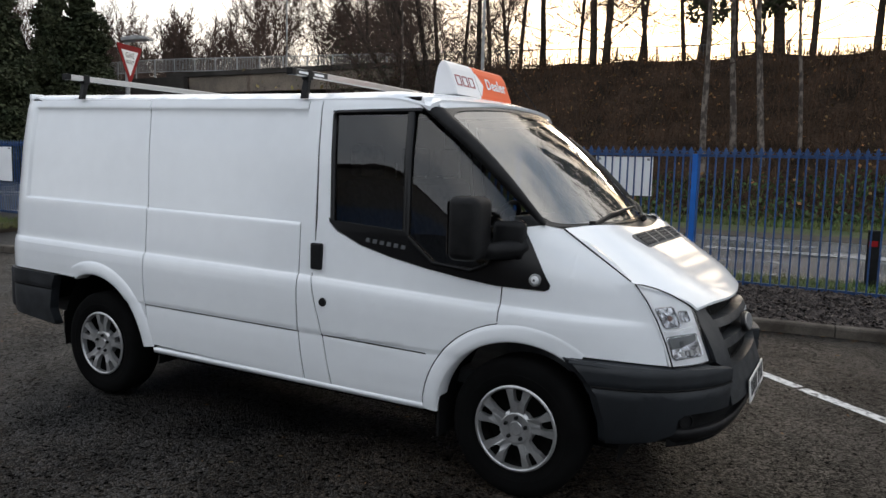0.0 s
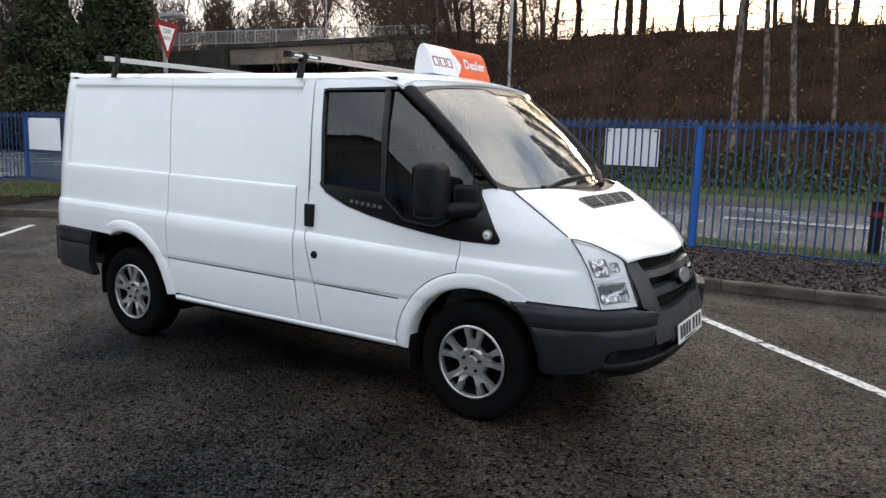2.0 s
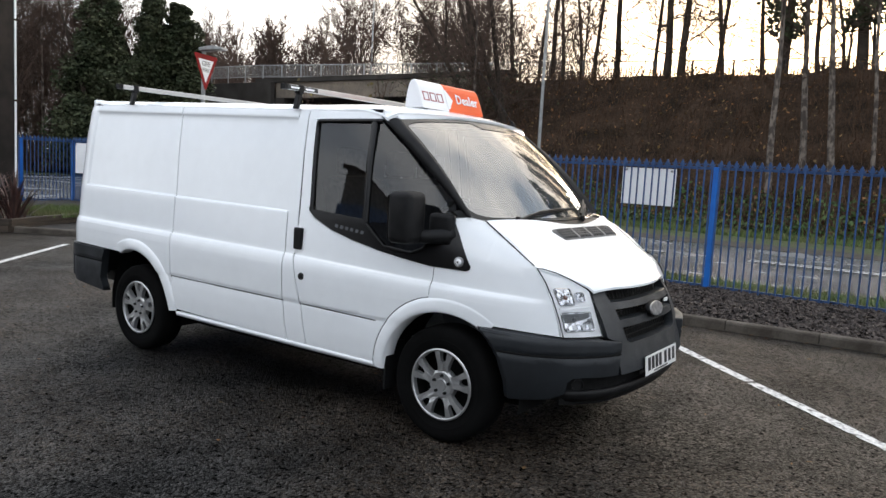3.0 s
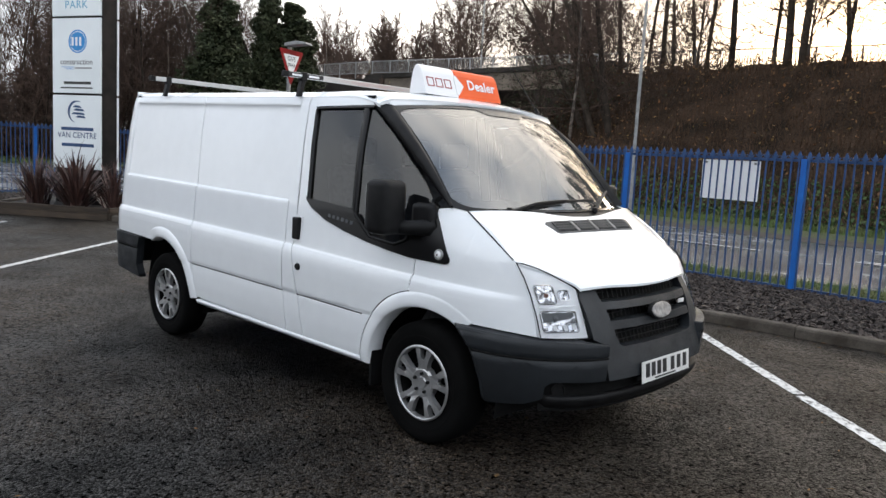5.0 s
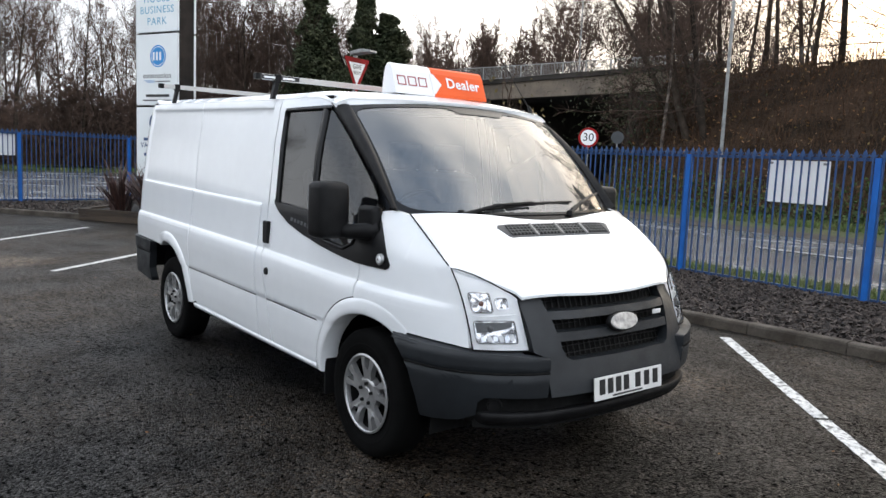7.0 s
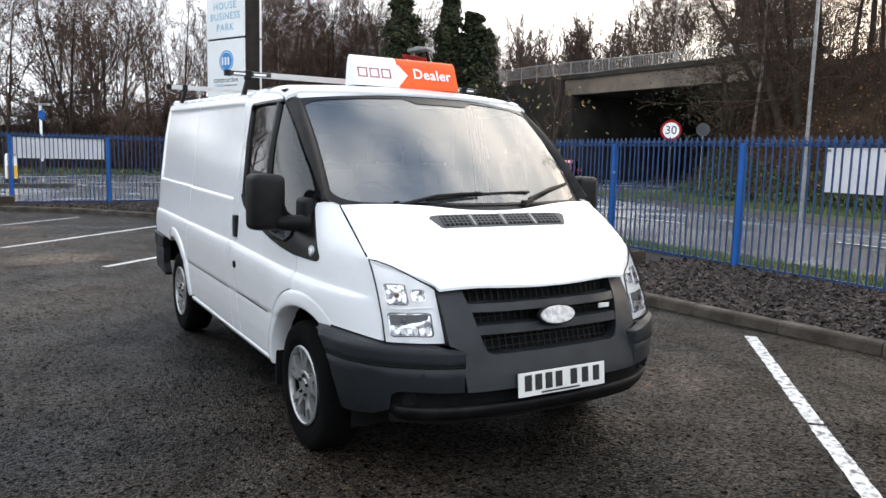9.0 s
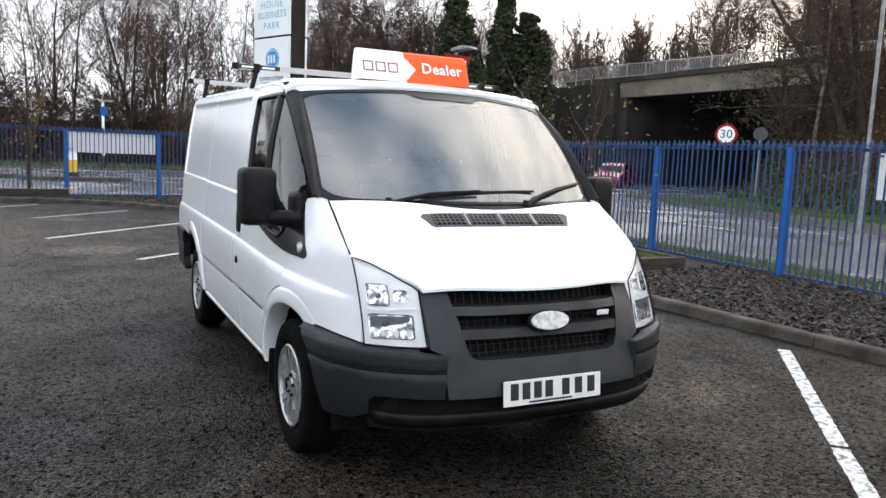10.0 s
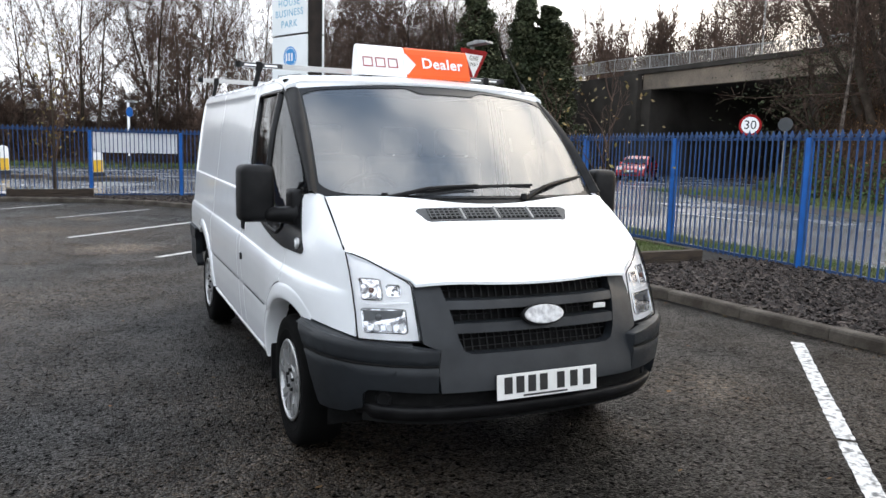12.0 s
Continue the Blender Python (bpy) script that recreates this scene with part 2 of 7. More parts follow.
def glass(name, tint, rough=0.02, ior=1.6, mist=0.0):
    """Thin glass: straight through, a mirror's share by angle, and a film of condensation."""
    m = bpy.data.materials.new(name)
    m.use_nodes = True
    t = m.node_tree
    t.nodes.remove(t.nodes["Principled BSDF"])
    out = t.nodes["Material Output"]
    tr = t.nodes.new("ShaderNodeBsdfTransparent")
    tr.inputs["Color"].default_value = (*tint, 1)
    through_glass = tr.outputs["BSDF"]
    if mist:
        tc = t.nodes.new("ShaderNodeTexCoord")
        nz = t.nodes.new("ShaderNodeTexNoise")
        nz.inputs["Scale"].default_value, nz.inputs["Detail"].default_value = 2.5, 4.0
        t.links.new(tc.outputs["Object"], nz.inputs["Vector"])
        mr = t.nodes.new("ShaderNodeMapRange")
        mr.inputs["From Min"].default_value, mr.inputs["From Max"].default_value = 0.3, 0.7
        mr.inputs["To Min"].default_value, mr.inputs["To Max"].default_value = mist * 0.4, mist * 1.3
        t.links.new(nz.outputs["Fac"], mr.inputs["Value"])
        df = t.nodes.new("ShaderNodeBsdfDiffuse")
        df.inputs["Color"].default_value = (0.8, 0.82, 0.84, 1)
        mm = t.nodes.new("ShaderNodeMixShader")
        t.links.new(mr.outputs["Result"], mm.inputs["Fac"])
        t.links.new(tr.outputs["BSDF"], mm.inputs[1])
        t.links.new(df.outputs["BSDF"], mm.inputs[2])
        through_glass = mm.outputs["Shader"]
    gl = t.nodes.new("ShaderNodeBsdfGlossy")
    gl.inputs["Roughness"].default_value = rough
    fr = t.nodes.new("ShaderNodeFresnel")
    fr.inputs["IOR"].default_value = ior
    ms = t.nodes.new("ShaderNodeMixShader")
    t.links.new(fr.outputs["Fac"], ms.inputs["Fac"])
    t.links.new(through_glass, ms.inputs[1])
    t.links.new(gl.outputs["BSDF"], ms.inputs[2])
    t.links.new(ms.outputs["Shader"], out.inputs["Surface"])
    return m


M = {}
WORN = (((-7.9, -1.5), 0.9, 0.8), ((-12.3, -1.8), 0.8, 0.5), ((-0.05, 1.8), 0.85, 0.45), ((0.5, 0.85), 0.35, 0.4), ((-4.2, -3.2), 3.4, 0.46), ((-10.0, -3.5), 6.5, 0.44))
M["tarmac"] = asphalt("car_park_tarmac", (0.002, 0.0019, 0.0018), (0.036, 0.0275, 0.02), 90.0, 0.013, (0.4, 0.6), 1.0, WORN, (0.05, 0.95))
M["road"] = asphalt("road_tarmac", (0.105, 0.113, 0.126), (0.175, 0.184, 0.2), 60.0, 0.001, (0.16, 0.3), 0.25, (), (0.5, 0.9))
M["line"] = mat("worn_white_line_paint", (0.6, 0.6, 0.59), 0.75, colour2=(0.12, 0.12, 0.12), scale=22, spread=(0.48, 0.66), bump=0.003, bump_scale=120, fine=0.25)
M["line_faint"] = mat("faded_white_line_paint", (0.5, 0.5, 0.5), 0.7, colour2=(0.1, 0.1, 0.1), scale=10, spread=(0.35, 0.7), bump=0.003, bump_scale=120)
M["kerb"] = mat("weathered_concrete_kerb", (0.1, 0.088, 0.074), 0.85, specular=0.2, colour2=(0.042, 0.035, 0.028), scale=4, bump=0.004, bump_scale=70, random_tint=0.12, fine=0.2)
M["mulch"] = mat("dark_slate_mulch", (0.022, 0.02, 0.019), 0.8, specular=0.25, colour2=(0.012, 0.011, 0.01), scale=9, bump=0.02, bump_scale=45, fine=0.5)
M["chip"] = mat("slate_chip", (0.06, 0.048, 0.042), 0.7, specular=0.2, colour2=(0.02, 0.016, 0.015), scale=12, random_tint=0.75, island=True)
M["grass"] = mat("rough_verge_grass", (0.05, 0.085, 0.02), 0.9, colour2=(0.085, 0.08, 0.035), scale=1.6, bump=0.03, bump_scale=35, fine=0.45)
M["blade"] = mat("grass_blade", (0.06, 0.11, 0.02), 0.8, colour2=(0.11, 0.11, 0.04), scale=1.0, random_tint=0.4, island=True)
M["earth"] = mat("leaf_littered_bank_earth", (0.05, 0.032, 0.021), 0.95, specular=0.1, colour2=(0.016, 0.011, 0.007), scale=0.8, bump=0.08, bump_scale=9, fine=0.5)
M["field"] = mat("dull_open_ground", (0.06, 0.065, 0.035), 0.95, colour2=(0.05, 0.04, 0.025), scale=0.1, bump=0.05, bump_scale=4, fine=0.3)
M["pave"] = mat("grey_pavement", (0.2, 0.2, 0.2), 0.75, colour2=(0.13, 0.13, 0.13), scale=3, bump=0.003, bump_scale=60, fine=0.15)
M["blue"] = mat("blue_fence_paint", (0.024, 0.066, 0.175), 0.5, specular=0.3, colour2=(0.015, 0.045, 0.125), scale=7, bump=0.0008, bump_scale=150, random_tint=0.15)
M["bluepost"] = mat("bright_blue_post_paint", (0.006, 0.11, 0.42), 0.45, specular=0.3, colour2=(0.006, 0.085, 0.33), scale=5, bump=0.0008, bump_scale=150)
M["sheet"] = mat("white_board", (0.9, 0.91, 0.92), 0.4, colour2=(0.84, 0.85, 0.86), scale=2, fine=0.04)
M["paint"] = mat("white_van_paint", (0.84, 0.865, 0.885), 0.2, colour2=(0.8, 0.825, 0.845), scale=1.2, coat=0.6, fine=0.015, bump_scale=9)
M["plastic"] = mat("dark_grey_bumper_plastic", (0.0155, 0.0185, 0.022), 0.42, specular=0.38, rough2=0.58, colour2=(0.01, 0.012, 0.0145), scale=7, bump=0.0006, bump_scale=400, fine=0.12)
M["black"] = mat("black_textured_plastic", (0.0055, 0.0055, 0.006), 0.5, specular=0.17, colour2=(0.012, 0.012, 0.0125), scale=12, bump=0.0004, bump_scale=500)
M["gloss"] = mat("gloss_black_trim", (0.004, 0.004, 0.0045), 0.25, colour2=(0.006, 0.006, 0.0065), scale=9, specular=0.3)
# shade as colour: near-black for gaps, slots, arches, underbody and openings
M["seam"] = mat("gap_and_recess_shade", (0.006, 0.006, 0.006), 0.9, specular=0.1, colour2=(0.01, 0.01, 0.01), scale=30)
M["rubber"] = mat("tyre_rubber", (0.0032, 0.0032, 0.0032), 0.9, specular=0.06, colour2=(0.005, 0.005, 0.005), scale=9, bump=0.001, bump_scale=90)
M["silver"] = mat("silver_wheel_lacquer", (0.5, 0.505, 0.51), 0.3, metal=0.7, colour2=(0.38, 0.38, 0.38), scale=11, fine=0.1, bump_scale=90)
M["badge"] = mat("scuffed_silver_badge", (0.55, 0.555, 0.56), 0.3, metal=0.85, colour2=(0.3, 0.3, 0.305), scale=40, bump=0.003, bump_scale=45)
M["chrome"] = mat("bright_chrome", (0.8, 0.8, 0.82), 0.12, metal=1.0, colour2=(0.7, 0.7, 0.72), scale=20)
M["alloy"] = mat("brushed_alloy_bar", (0.5, 0.5, 0.49), 0.4, metal=0.8, colour2=(0.4, 0.4, 0.39), scale=10, stretch=(40, 2, 40))
M["cabin"] = mat("grey_cabin_trim", (0.09, 0.095, 0.1), 0.8, colour2=(0.06, 0.063, 0.067), scale=8, bump=0.001, bump_scale=300)
M["seat"] = mat("grey_seat_cloth", (0.1, 0.11, 0.13), 0.95, colour2=(0.06, 0.065, 0.08), scale=30, bump=0.002, bump_scale=300)
M["bulk"] = mat("grey_bulkhead_paint", (0.2, 0.205, 0.21), 0.6, colour2=(0.16, 0.165, 0.17), scale=3)
M["screen"] = glass("windscreen_glass", (0.5, 0.54, 0.55), 0.012, 2.6, 0.05)
M["sideglass"] = glass("side_window_glass", (0.25, 0.26, 0.27), 0.015, 1.68)
M["lens"] = glass("clear_lamp_lens", (0.99, 0.995, 1.0), 0.04, 1.45)
M["amber"] = mat("amber_bulb", (0.2, 0.1, 0.08), 0.2, colour2=(0.14, 0.07, 0.055), scale=20)
M["facet"] = mat("faceted_reflector", (0.8, 0.8, 0.82), 0.12, metal=0.9, colour2=(0.12, 0.12, 0.125), scale=34, spread=(0.44, 0.56), bump=0.005, bump_scale=60)
M["vent"] = mat("grey_vent_plastic", (0.075, 0.077, 0.08), 0.6, colour2=(0.05, 0.052, 0.054), scale=14)
M["lampwhite"] = mat("satin_lamp_bowl", (0.9, 0.91, 0.92), 0.25, colour2=(0.8, 0.81, 0.82), scale=12)
M["plate"] = mat("white_number_plate", (0.75, 0.75, 0.73), 0.35, colour2=(0.68, 0.68, 0.66), scale=12)
M["ink"] = mat("black_ink", (0.012, 0.012, 0.013), 0.5, colour2=(0.02, 0.02, 0.02), scale=30)
M["boxwhite"] = mat("white_roof_sign_plastic", (0.82, 0.81, 0.82), 0.35, colour2=(0.77, 0.77, 0.78), scale=4)
M["orange"] = mat("orange_roof_sign_plastic", (0.8, 0.1, 0.008), 0.45, specular=0.3, colour2=(0.74, 0.09, 0.007), scale=4)
M["redmark"] = mat("dull_red_mark", (0.35, 0.05, 0.05), 0.5, colour2=(0.3, 0.045, 0.045), scale=9)
M["signred"] = mat("sign_red", (0.3, 0.012, 0.014), 0.7, specular=0.15, colour2=(0.24, 0.01, 0.012), scale=9)
M["galv"] = mat("galvanised_steel", (0.3, 0.31, 0.31), 0.5, metal=0.5, colour2=(0.2, 0.2, 0.2), scale=6, fine=0.15)
M["timber"] = mat("dark_weathered_sleeper", (0.06, 0.042, 0.028), 0.85, colour2=(0.028, 0.02, 0.014), scale=3, stretch=(1, 8, 8), bump=0.004, bump_scale=60, random_tint=0.2)
M["totem"] = mat("totem_panel_white", (0.78, 0.82, 0.83), 0.35, colour2=(0.72, 0.76, 0.77), scale=1.5)
M["totemedge"] = mat("dark_bronze_frame", (0.012, 0.011, 0.011), 0.55, specular=0.1, colour2=(0.025, 0.021, 0.02), scale=4)
M["teal"] = mat("pale_blue_print", (0.12, 0.38, 0.55), 0.5, colour2=(0.11, 0.35, 0.5), scale=9)
M["midblue"] = mat("mid_blue_print", (0.02, 0.25, 0.6), 0.5, colour2=(0.02, 0.22, 0.55), scale=9)
M["navy"] = mat("navy_print", (0.015, 0.06, 0.16), 0.5, colour2=(0.015, 0.05, 0.14), scale=9)
M["phormium"] = mat("bronze_flax_leaf", (0.09, 0.045, 0.035), 0.5, colour2=(0.045, 0.022, 0.02), scale=5, random_tint=0.45)
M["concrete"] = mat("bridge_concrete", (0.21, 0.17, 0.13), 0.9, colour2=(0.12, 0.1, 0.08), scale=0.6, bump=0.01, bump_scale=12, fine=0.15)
# about a quarter as bright as the parapet concrete
M["darkconc"] = mat("dark_mottled_concrete", (0.055, 0.05, 0.045), 0.95, specular=0.1, colour2=(0.028, 0.025, 0.022), scale=0.5, bump=0.01, bump_scale=12)
M["bark"] = mat("dark_bark", (0.055, 0.043, 0.034), 0.9, specular=0.1, colour2=(0.028, 0.022, 0.017), scale=3, bump=0.015, bump_scale=25, random_tint=0.3)
# darker copy of the railing steel, painting in its backlit side
M["railsteel"] = mat("backlit_railing_steel", (0.05, 0.05, 0.05), 0.7, colour2=(0.09, 0.08, 0.07), scale=5)
M["twig"] = mat("brown_twig", (0.1, 0.067, 0.052), 0.9, specular=0.1, colour2=(0.052, 0.037, 0.03), scale=2, random_tint=0.3)
M["birch"] = mat("pale_birch_bark", (0.17, 0.14, 0.115), 0.85, colour2=(0.045, 0.034, 0.027), scale=2.2, stretch=(3, 3, 1.6), spread=(0.42, 0.56), bump=0.01, bump_scale=20)
M["ivy"] = mat("dark_evergreen_leaf", (0.026, 0.036, 0.017), 0.7, specular=0.2, colour2=(0.06, 0.066, 0.034), scale=1.2, random_tint=0.5, island=True)
M["ivyleaf"] = mat("green_ivy_leaf", (0.03, 0.06, 0.018), 0.6, specular=0.25, colour2=(0.05, 0.075, 0.022), scale=1.0, random_tint=0.5, island=True)
M["bramble"] = mat("brown_bramble_stem", (0.085, 0.052, 0.034), 0.95, specular=0.05, colour2=(0.05, 0.033, 0.022), scale=0.7, random_tint=0.3, island=True)
M["deadleaf"] = mat("russet_leaf", (0.2, 0.085, 0.03), 0.8, colour2=(0.13, 0.09, 0.03), scale=2, random_tint=0.5, island=True)
M["yleaf"] = mat("yellowing_leaf", (0.17, 0.14, 0.035), 0.6, colour2=(0.12, 0.07, 0.025), scale=6, random_tint=0.5, island=True)
M["yellow"] = mat("yellow_bollard_plastic", (0.8, 0.5, 0.03), 0.4, colour2=(0.7, 0.42, 0.03), scale=5)
M["carred"] = mat("red_car_paint", (0.3, 0.012, 0.02), 0.25, coat=0.5, colour2=(0.26, 0.01, 0.018), scale=4)
M["darkclad"] = mat("dark_grey_cladding", (0.05, 0.055, 0.06), 0.5, colour2=(0.035, 0.04, 0.045), scale=2)
M["cladding"] = mat("pale_shed_cladding", (0.5, 0.5, 0.5), 0.6, colour2=(0.4, 0.4, 0.4), scale=2)


# ---- mesh helpers ----
def mesh_of(bm, material, smooth=False):
    me = bpy.data.meshes.new("mesh")
    bm.to_mesh(me)
    bm.free()
    me.materials.append(material)
    if smooth:
        me.polygons.foreach_set("use_smooth", [True] * len(me.polygons))
    return me


def part(name, bm, material, parent, label="", smooth=False):
    """One mesh object under a thing or a part, in its parent's own axes."""
    me = bm if isinstance(bm, bpy.types.Mesh) else mesh_of(bm, material, smooth)
    ob = new(name, me)
    ob.parent = parent
    if label:
        tagged(ob, label)
    return ob


def thing(name, label, category, group="", kind="", at=None):
    ob = new(name)
    ob.empty_display_size = 0.2
    if at is not None:
        ob.matrix_world = at
    return tagged(ob, label, category, group, kind)


def solid(name, bm, material, label="", category="", group="", kind="", smooth=False):
    return tagged(new(name, mesh_of(bm, material, smooth)), label, category, group, kind)


def box(bm, x0, x1, y0, y1, z0, z1, bevel=0.0):
    """A box with softened edges, added to bm."""
    made = bmesh.ops.create_cube(bm, size=1.0)["verts"]
    for v in made:
        v.co = Vector(((x0 + x1) / 2 + v.co.x * (x1 - x0), (y0 + y1) / 2 + v.co.y * (y1 - y0), (z0 + z1) / 2 + v.co.z * (z1 - z0)))
    if bevel:
        edges = list({e for v in made for e in v.link_edges})
        bmesh.ops.bevel(bm, geom=edges, offset=bevel, segments=2, affect="EDGES", profile=0.6)
    return bm


def cube(x0, x1, y0, y1, z0, z1, bevel=0.0):
    return box(bmesh.new(), x0, x1, y0, y1, z0, z1, bevel)


def tube(bm, points, radii, sides=8, cap=True):
    """A tapered tube along points."""
    rings = []
    pts = [Vector(p) for p in points]
    for i, p in enumerate(pts):
        a = (pts[min(i + 1, len(pts) - 1)] - pts[max(i - 1, 0)]).normalized()
        u = a.orthogonal().normalized() if abs(a.z) < 0.95 else a.cross(Vector((0, 1, 0))).normalized()
        if i:
            u = (rings[-1][1] - a * rings[-1][1].dot(a)).normalized()
        w = a.cross(u)
        r = radii[i] if hasattr(radii, "__len__") else radii
        rings.append(([bm.verts.new(p + r * (math.cos(k * math.tau / sides) * u + math.sin(k * math.tau / sides) * w)) for k in range(sides)], u))
    for (a, _), (b, _) in zip(rings, rings[1:]):
        for k in range(sides):
            bm.faces.new((a[k], a[(k + 1) % sides], b[(k + 1) % sides], b[k]))
    if cap:
        bm.faces.new(rings[0][0][::-1])
        bm.faces.new(rings[-1][0])
    return bm


def prism(poly, axis, lo, hi, bevel=0.0, bm=None):
    """A flat outline pushed along an axis: the outline's two numbers are the other two axes in order."""
    bm = bm or bmesh.new()

    def at(u, v, w):
        return {"x": (w, u, v), "y": (u, w, v), "z": (u, v, w)}[axis]
    a = [bm.verts.new(at(u, v, lo)) for u, v in poly]
    b = [bm.verts.new(at(u, v, hi)) for u, v in poly]
    n = len(poly)
    fs = [bm.faces.new(a), bm.faces.new(b[::-1])]
    for k in range(n):
        fs.append(bm.faces.new((a[k], b[k], b[(k + 1) % n], a[(k + 1) % n])))
    bmesh.ops.recalc_face_normals(bm, faces=fs)
    if bevel:
        bmesh.ops.bevel(bm, geom=[e for f in fs[:2] for e in f.edges], offset=bevel, segments=2, affect="EDGES", profile=0.6)
    return bm


def lathe(bm, profile, sides=32, axis="y", centre=(0, 0, 0)):
    """A profile of (radius, along) turned round an axis."""
    rows = []
    for r, a in profile:
        row = []
        for k in range(sides):
            c, s = math.cos(k * math.tau / sides) * r, math.sin(k * math.tau / sides) * r
            p = {"y": (c, a, s), "z": (c, s, a), "x": (a, c, s)}[axis]
            row.append(bm.verts.new(Vector(p) + Vector(centre)))
        rows.append(row)
    for a, b in zip(rows, rows[1:]):
        for k in range(sides):
            bm.faces.new((a[k], a[(k + 1) % sides], b[(k + 1) % sides], b[k]))
    bmesh.ops.recalc_face_normals(bm, faces=bm.faces[:])
    return bm


def skin(poly, surface, inward, step=0.05, thick=0.03, lift=0.0):
    """A panel: the outline poly in a surface's two numbers, cut into a fine grid and laid on the surface, with turned-in edges."""
    bm = bmesh.new()
    bm.faces.new([bm.verts.new((u, v, 0)) for u, v in poly])
    bm.normal_update()
    bmesh.ops.triangulate(bm, faces=bm.faces[:], ngon_method="EAR_CLIP")
    us, vs = [p[0] for p in poly], [p[1] for p in poly]
    for axis, lo, hi in ((0, min(us), max(us)), (1, min(vs), max(vs))):
        n = int((hi - lo) / step)
        for k in range(1, n + 1):
            at, no = [0, 0, 0], [0, 0, 0]
            at[axis], no[axis] = lo + (hi - lo) * k / (n + 1), 1
            bmesh.ops.bisect_plane(bm, geom=bm.verts[:] + bm.edges[:] + bm.faces[:], plane_co=at, plane_no=no, dist=1e-5)
    inn = Vector(inward)
    for v in bm.verts:
        v.co = Vector(surface(v.co.x, v.co.y)) - inn * lift
    bm.normal_update()
    if sum((f.normal.dot(inn) * f.calc_area() for f in bm.faces)) > 0:
        bmesh.ops.reverse_faces(bm, faces=bm.faces[:])
    rim = [e for e in bm.edges if e.is_boundary]
    loops = [(e.link_loops[0].vert, e.link_loops[0].link_loop_next.vert) for e in rim]
    copies, deep = {}, {}
    for a, b in loops:
        for v in (a, b):
            if v not in copies:
                copies[v], deep[v] = bm.verts.new(v.co), bm.verts.new(v.co + inn * thick)
    for a, b in loops:
        bm.faces.new((copies[b], copies[a], deep[a], deep[b]))
    for f in bm.faces:
        f.smooth = True
    return bm


def arc(cx, cz, r, a0, a1, n):
    return [(cx + r * math.cos(radians(a0 + (a1 - a0) * k / n)), cz + r * math.sin(radians(a0 + (a1 - a0) * k / n))) for k in range(n + 1)]


def words(text, size, depth, material, parent, m, name="lettering", label="", align="CENTER", spacing=1.0, bold=0.0):
    """Words in the built-in font, as a mesh, under a thing."""
    cu = bpy.data.curves.new("text", "FONT")
    cu.body, cu.size, cu.extrude, cu.align_x, cu.align_y = text, size, depth, align, "CENTER"
    cu.space_character = spacing
    cu.offset = bold
    cu.resolution_u = 3
    ob = bpy.data.objects.new("text", cu)
    me = bpy.data.meshes.new_from_object(ob)
    bpy.data.objects.remove(ob)
    bpy.data.curves.remove(cu)
    me.materials.clear()
    me.materials.append(material)
    made = new(name, me)
    made.parent = parent
    made.matrix_local = m
    if label:
        tagged(made, label)
    return made

# ---- ground, roads, kerbs ----
def flat(poly, z, step=0.0, wobble=0.0):
    bm = bmesh.new()
    bm.faces.new([bm.verts.new((x, y, z)) for x, y in poly])
    bm.normal_update()
    bmesh.ops.triangulate(bm, faces=bm.faces[:], ngon_method="EAR_CLIP")
    bm.normal_update()
    for f in bm.faces:
        if f.normal.z < 0:
            f.normal_flip()
    return bm


def kerb_y(x):
    return 3.83 + 0.09 * x


def fence_y(x):
    return 6.5 - 0.044 * (x + 0.65)


def rear_x(y):
    return -18.14 - 0.1 * max(0.0, y - 0.36)


solid("ground", flat([(-700, -700), (700, -700), (700, 700), (-700, 700)], -0.05), M["field"], "dull open winter ground", "ground", kind="structure")
REAR_KERB = [(-17.3, -9.0), (-17.1, -3.9), (-16.55, -2.0), (-15.75, -0.75), (-14.3, 0.35), (-13.66, 0.8)]
solid("car_park", flat([(14, -24), (14, kerb_y(14)), (-10.45, kerb_y(-10.45)), (-11.62, 2.2)] + REAR_KERB[::-1] + [(-17.5, -24)], 0.0),
      M["tarmac"], "damp dark tarmac of the car park", "tarmac", kind="structure")
FAR_EDGE = [(60, 15.8), (-4, 15.8), (-9, 16.1), (-14.6, 17.2), (-18.5, 18.9), (-23.0, 21.6), (-25.8, 25.0), (-27.3, 34), (-27.3, 74)]
solid("road", flat([(60, 8.35)] + FAR_EDGE + [(-38.2, 74), (-38.5, 34), (-41, 25), (-42.5, 14), (-42, 4), (-41, -60), (-20.5, -60), (-20.2, 0), (-20.4, 6.6), (-17, 8.35)], -0.02),
      M["road"], "damp grey public road bending towards the bridge", "road", kind="structure")
solid("verge", flat([(60, 8.25), (-16.8, 8.25), (-20.0, 6.4), (-20.1, -30), (-18.6, -30), (-18.9, 0.2), (-19.5, 7.45), (14, 6.1), (60, 4.2)], -0.008),
      M["grass"], "thin strip of verge grass outside the fence", "verge", kind="structure")
solid("path", flat([(14, kerb_y(14)), (14, 6.2), (-19.4, 7.5), (-18.7, 0.2), (-18.5, -30), (-17.4, -30)] + REAR_KERB[1:] + [(-11.6, 2.2), (-10.45, kerb_y(-10.45))], -0.03),
      M["pave"], "narrow grey strip under the fence", "path", kind="structure")
solid("far_pavement", flat(FAR_EDGE[:7] + [(-24.4, 26.0), (-21.9, 23.0), (-17.6, 20.5), (-14.0, 18.8), (-9, 17.7), (-4, 17.4), (60, 17.4)], -0.012),
      M["kerb"], "grey pavement along the far side of the road", "pavement", kind="structure")
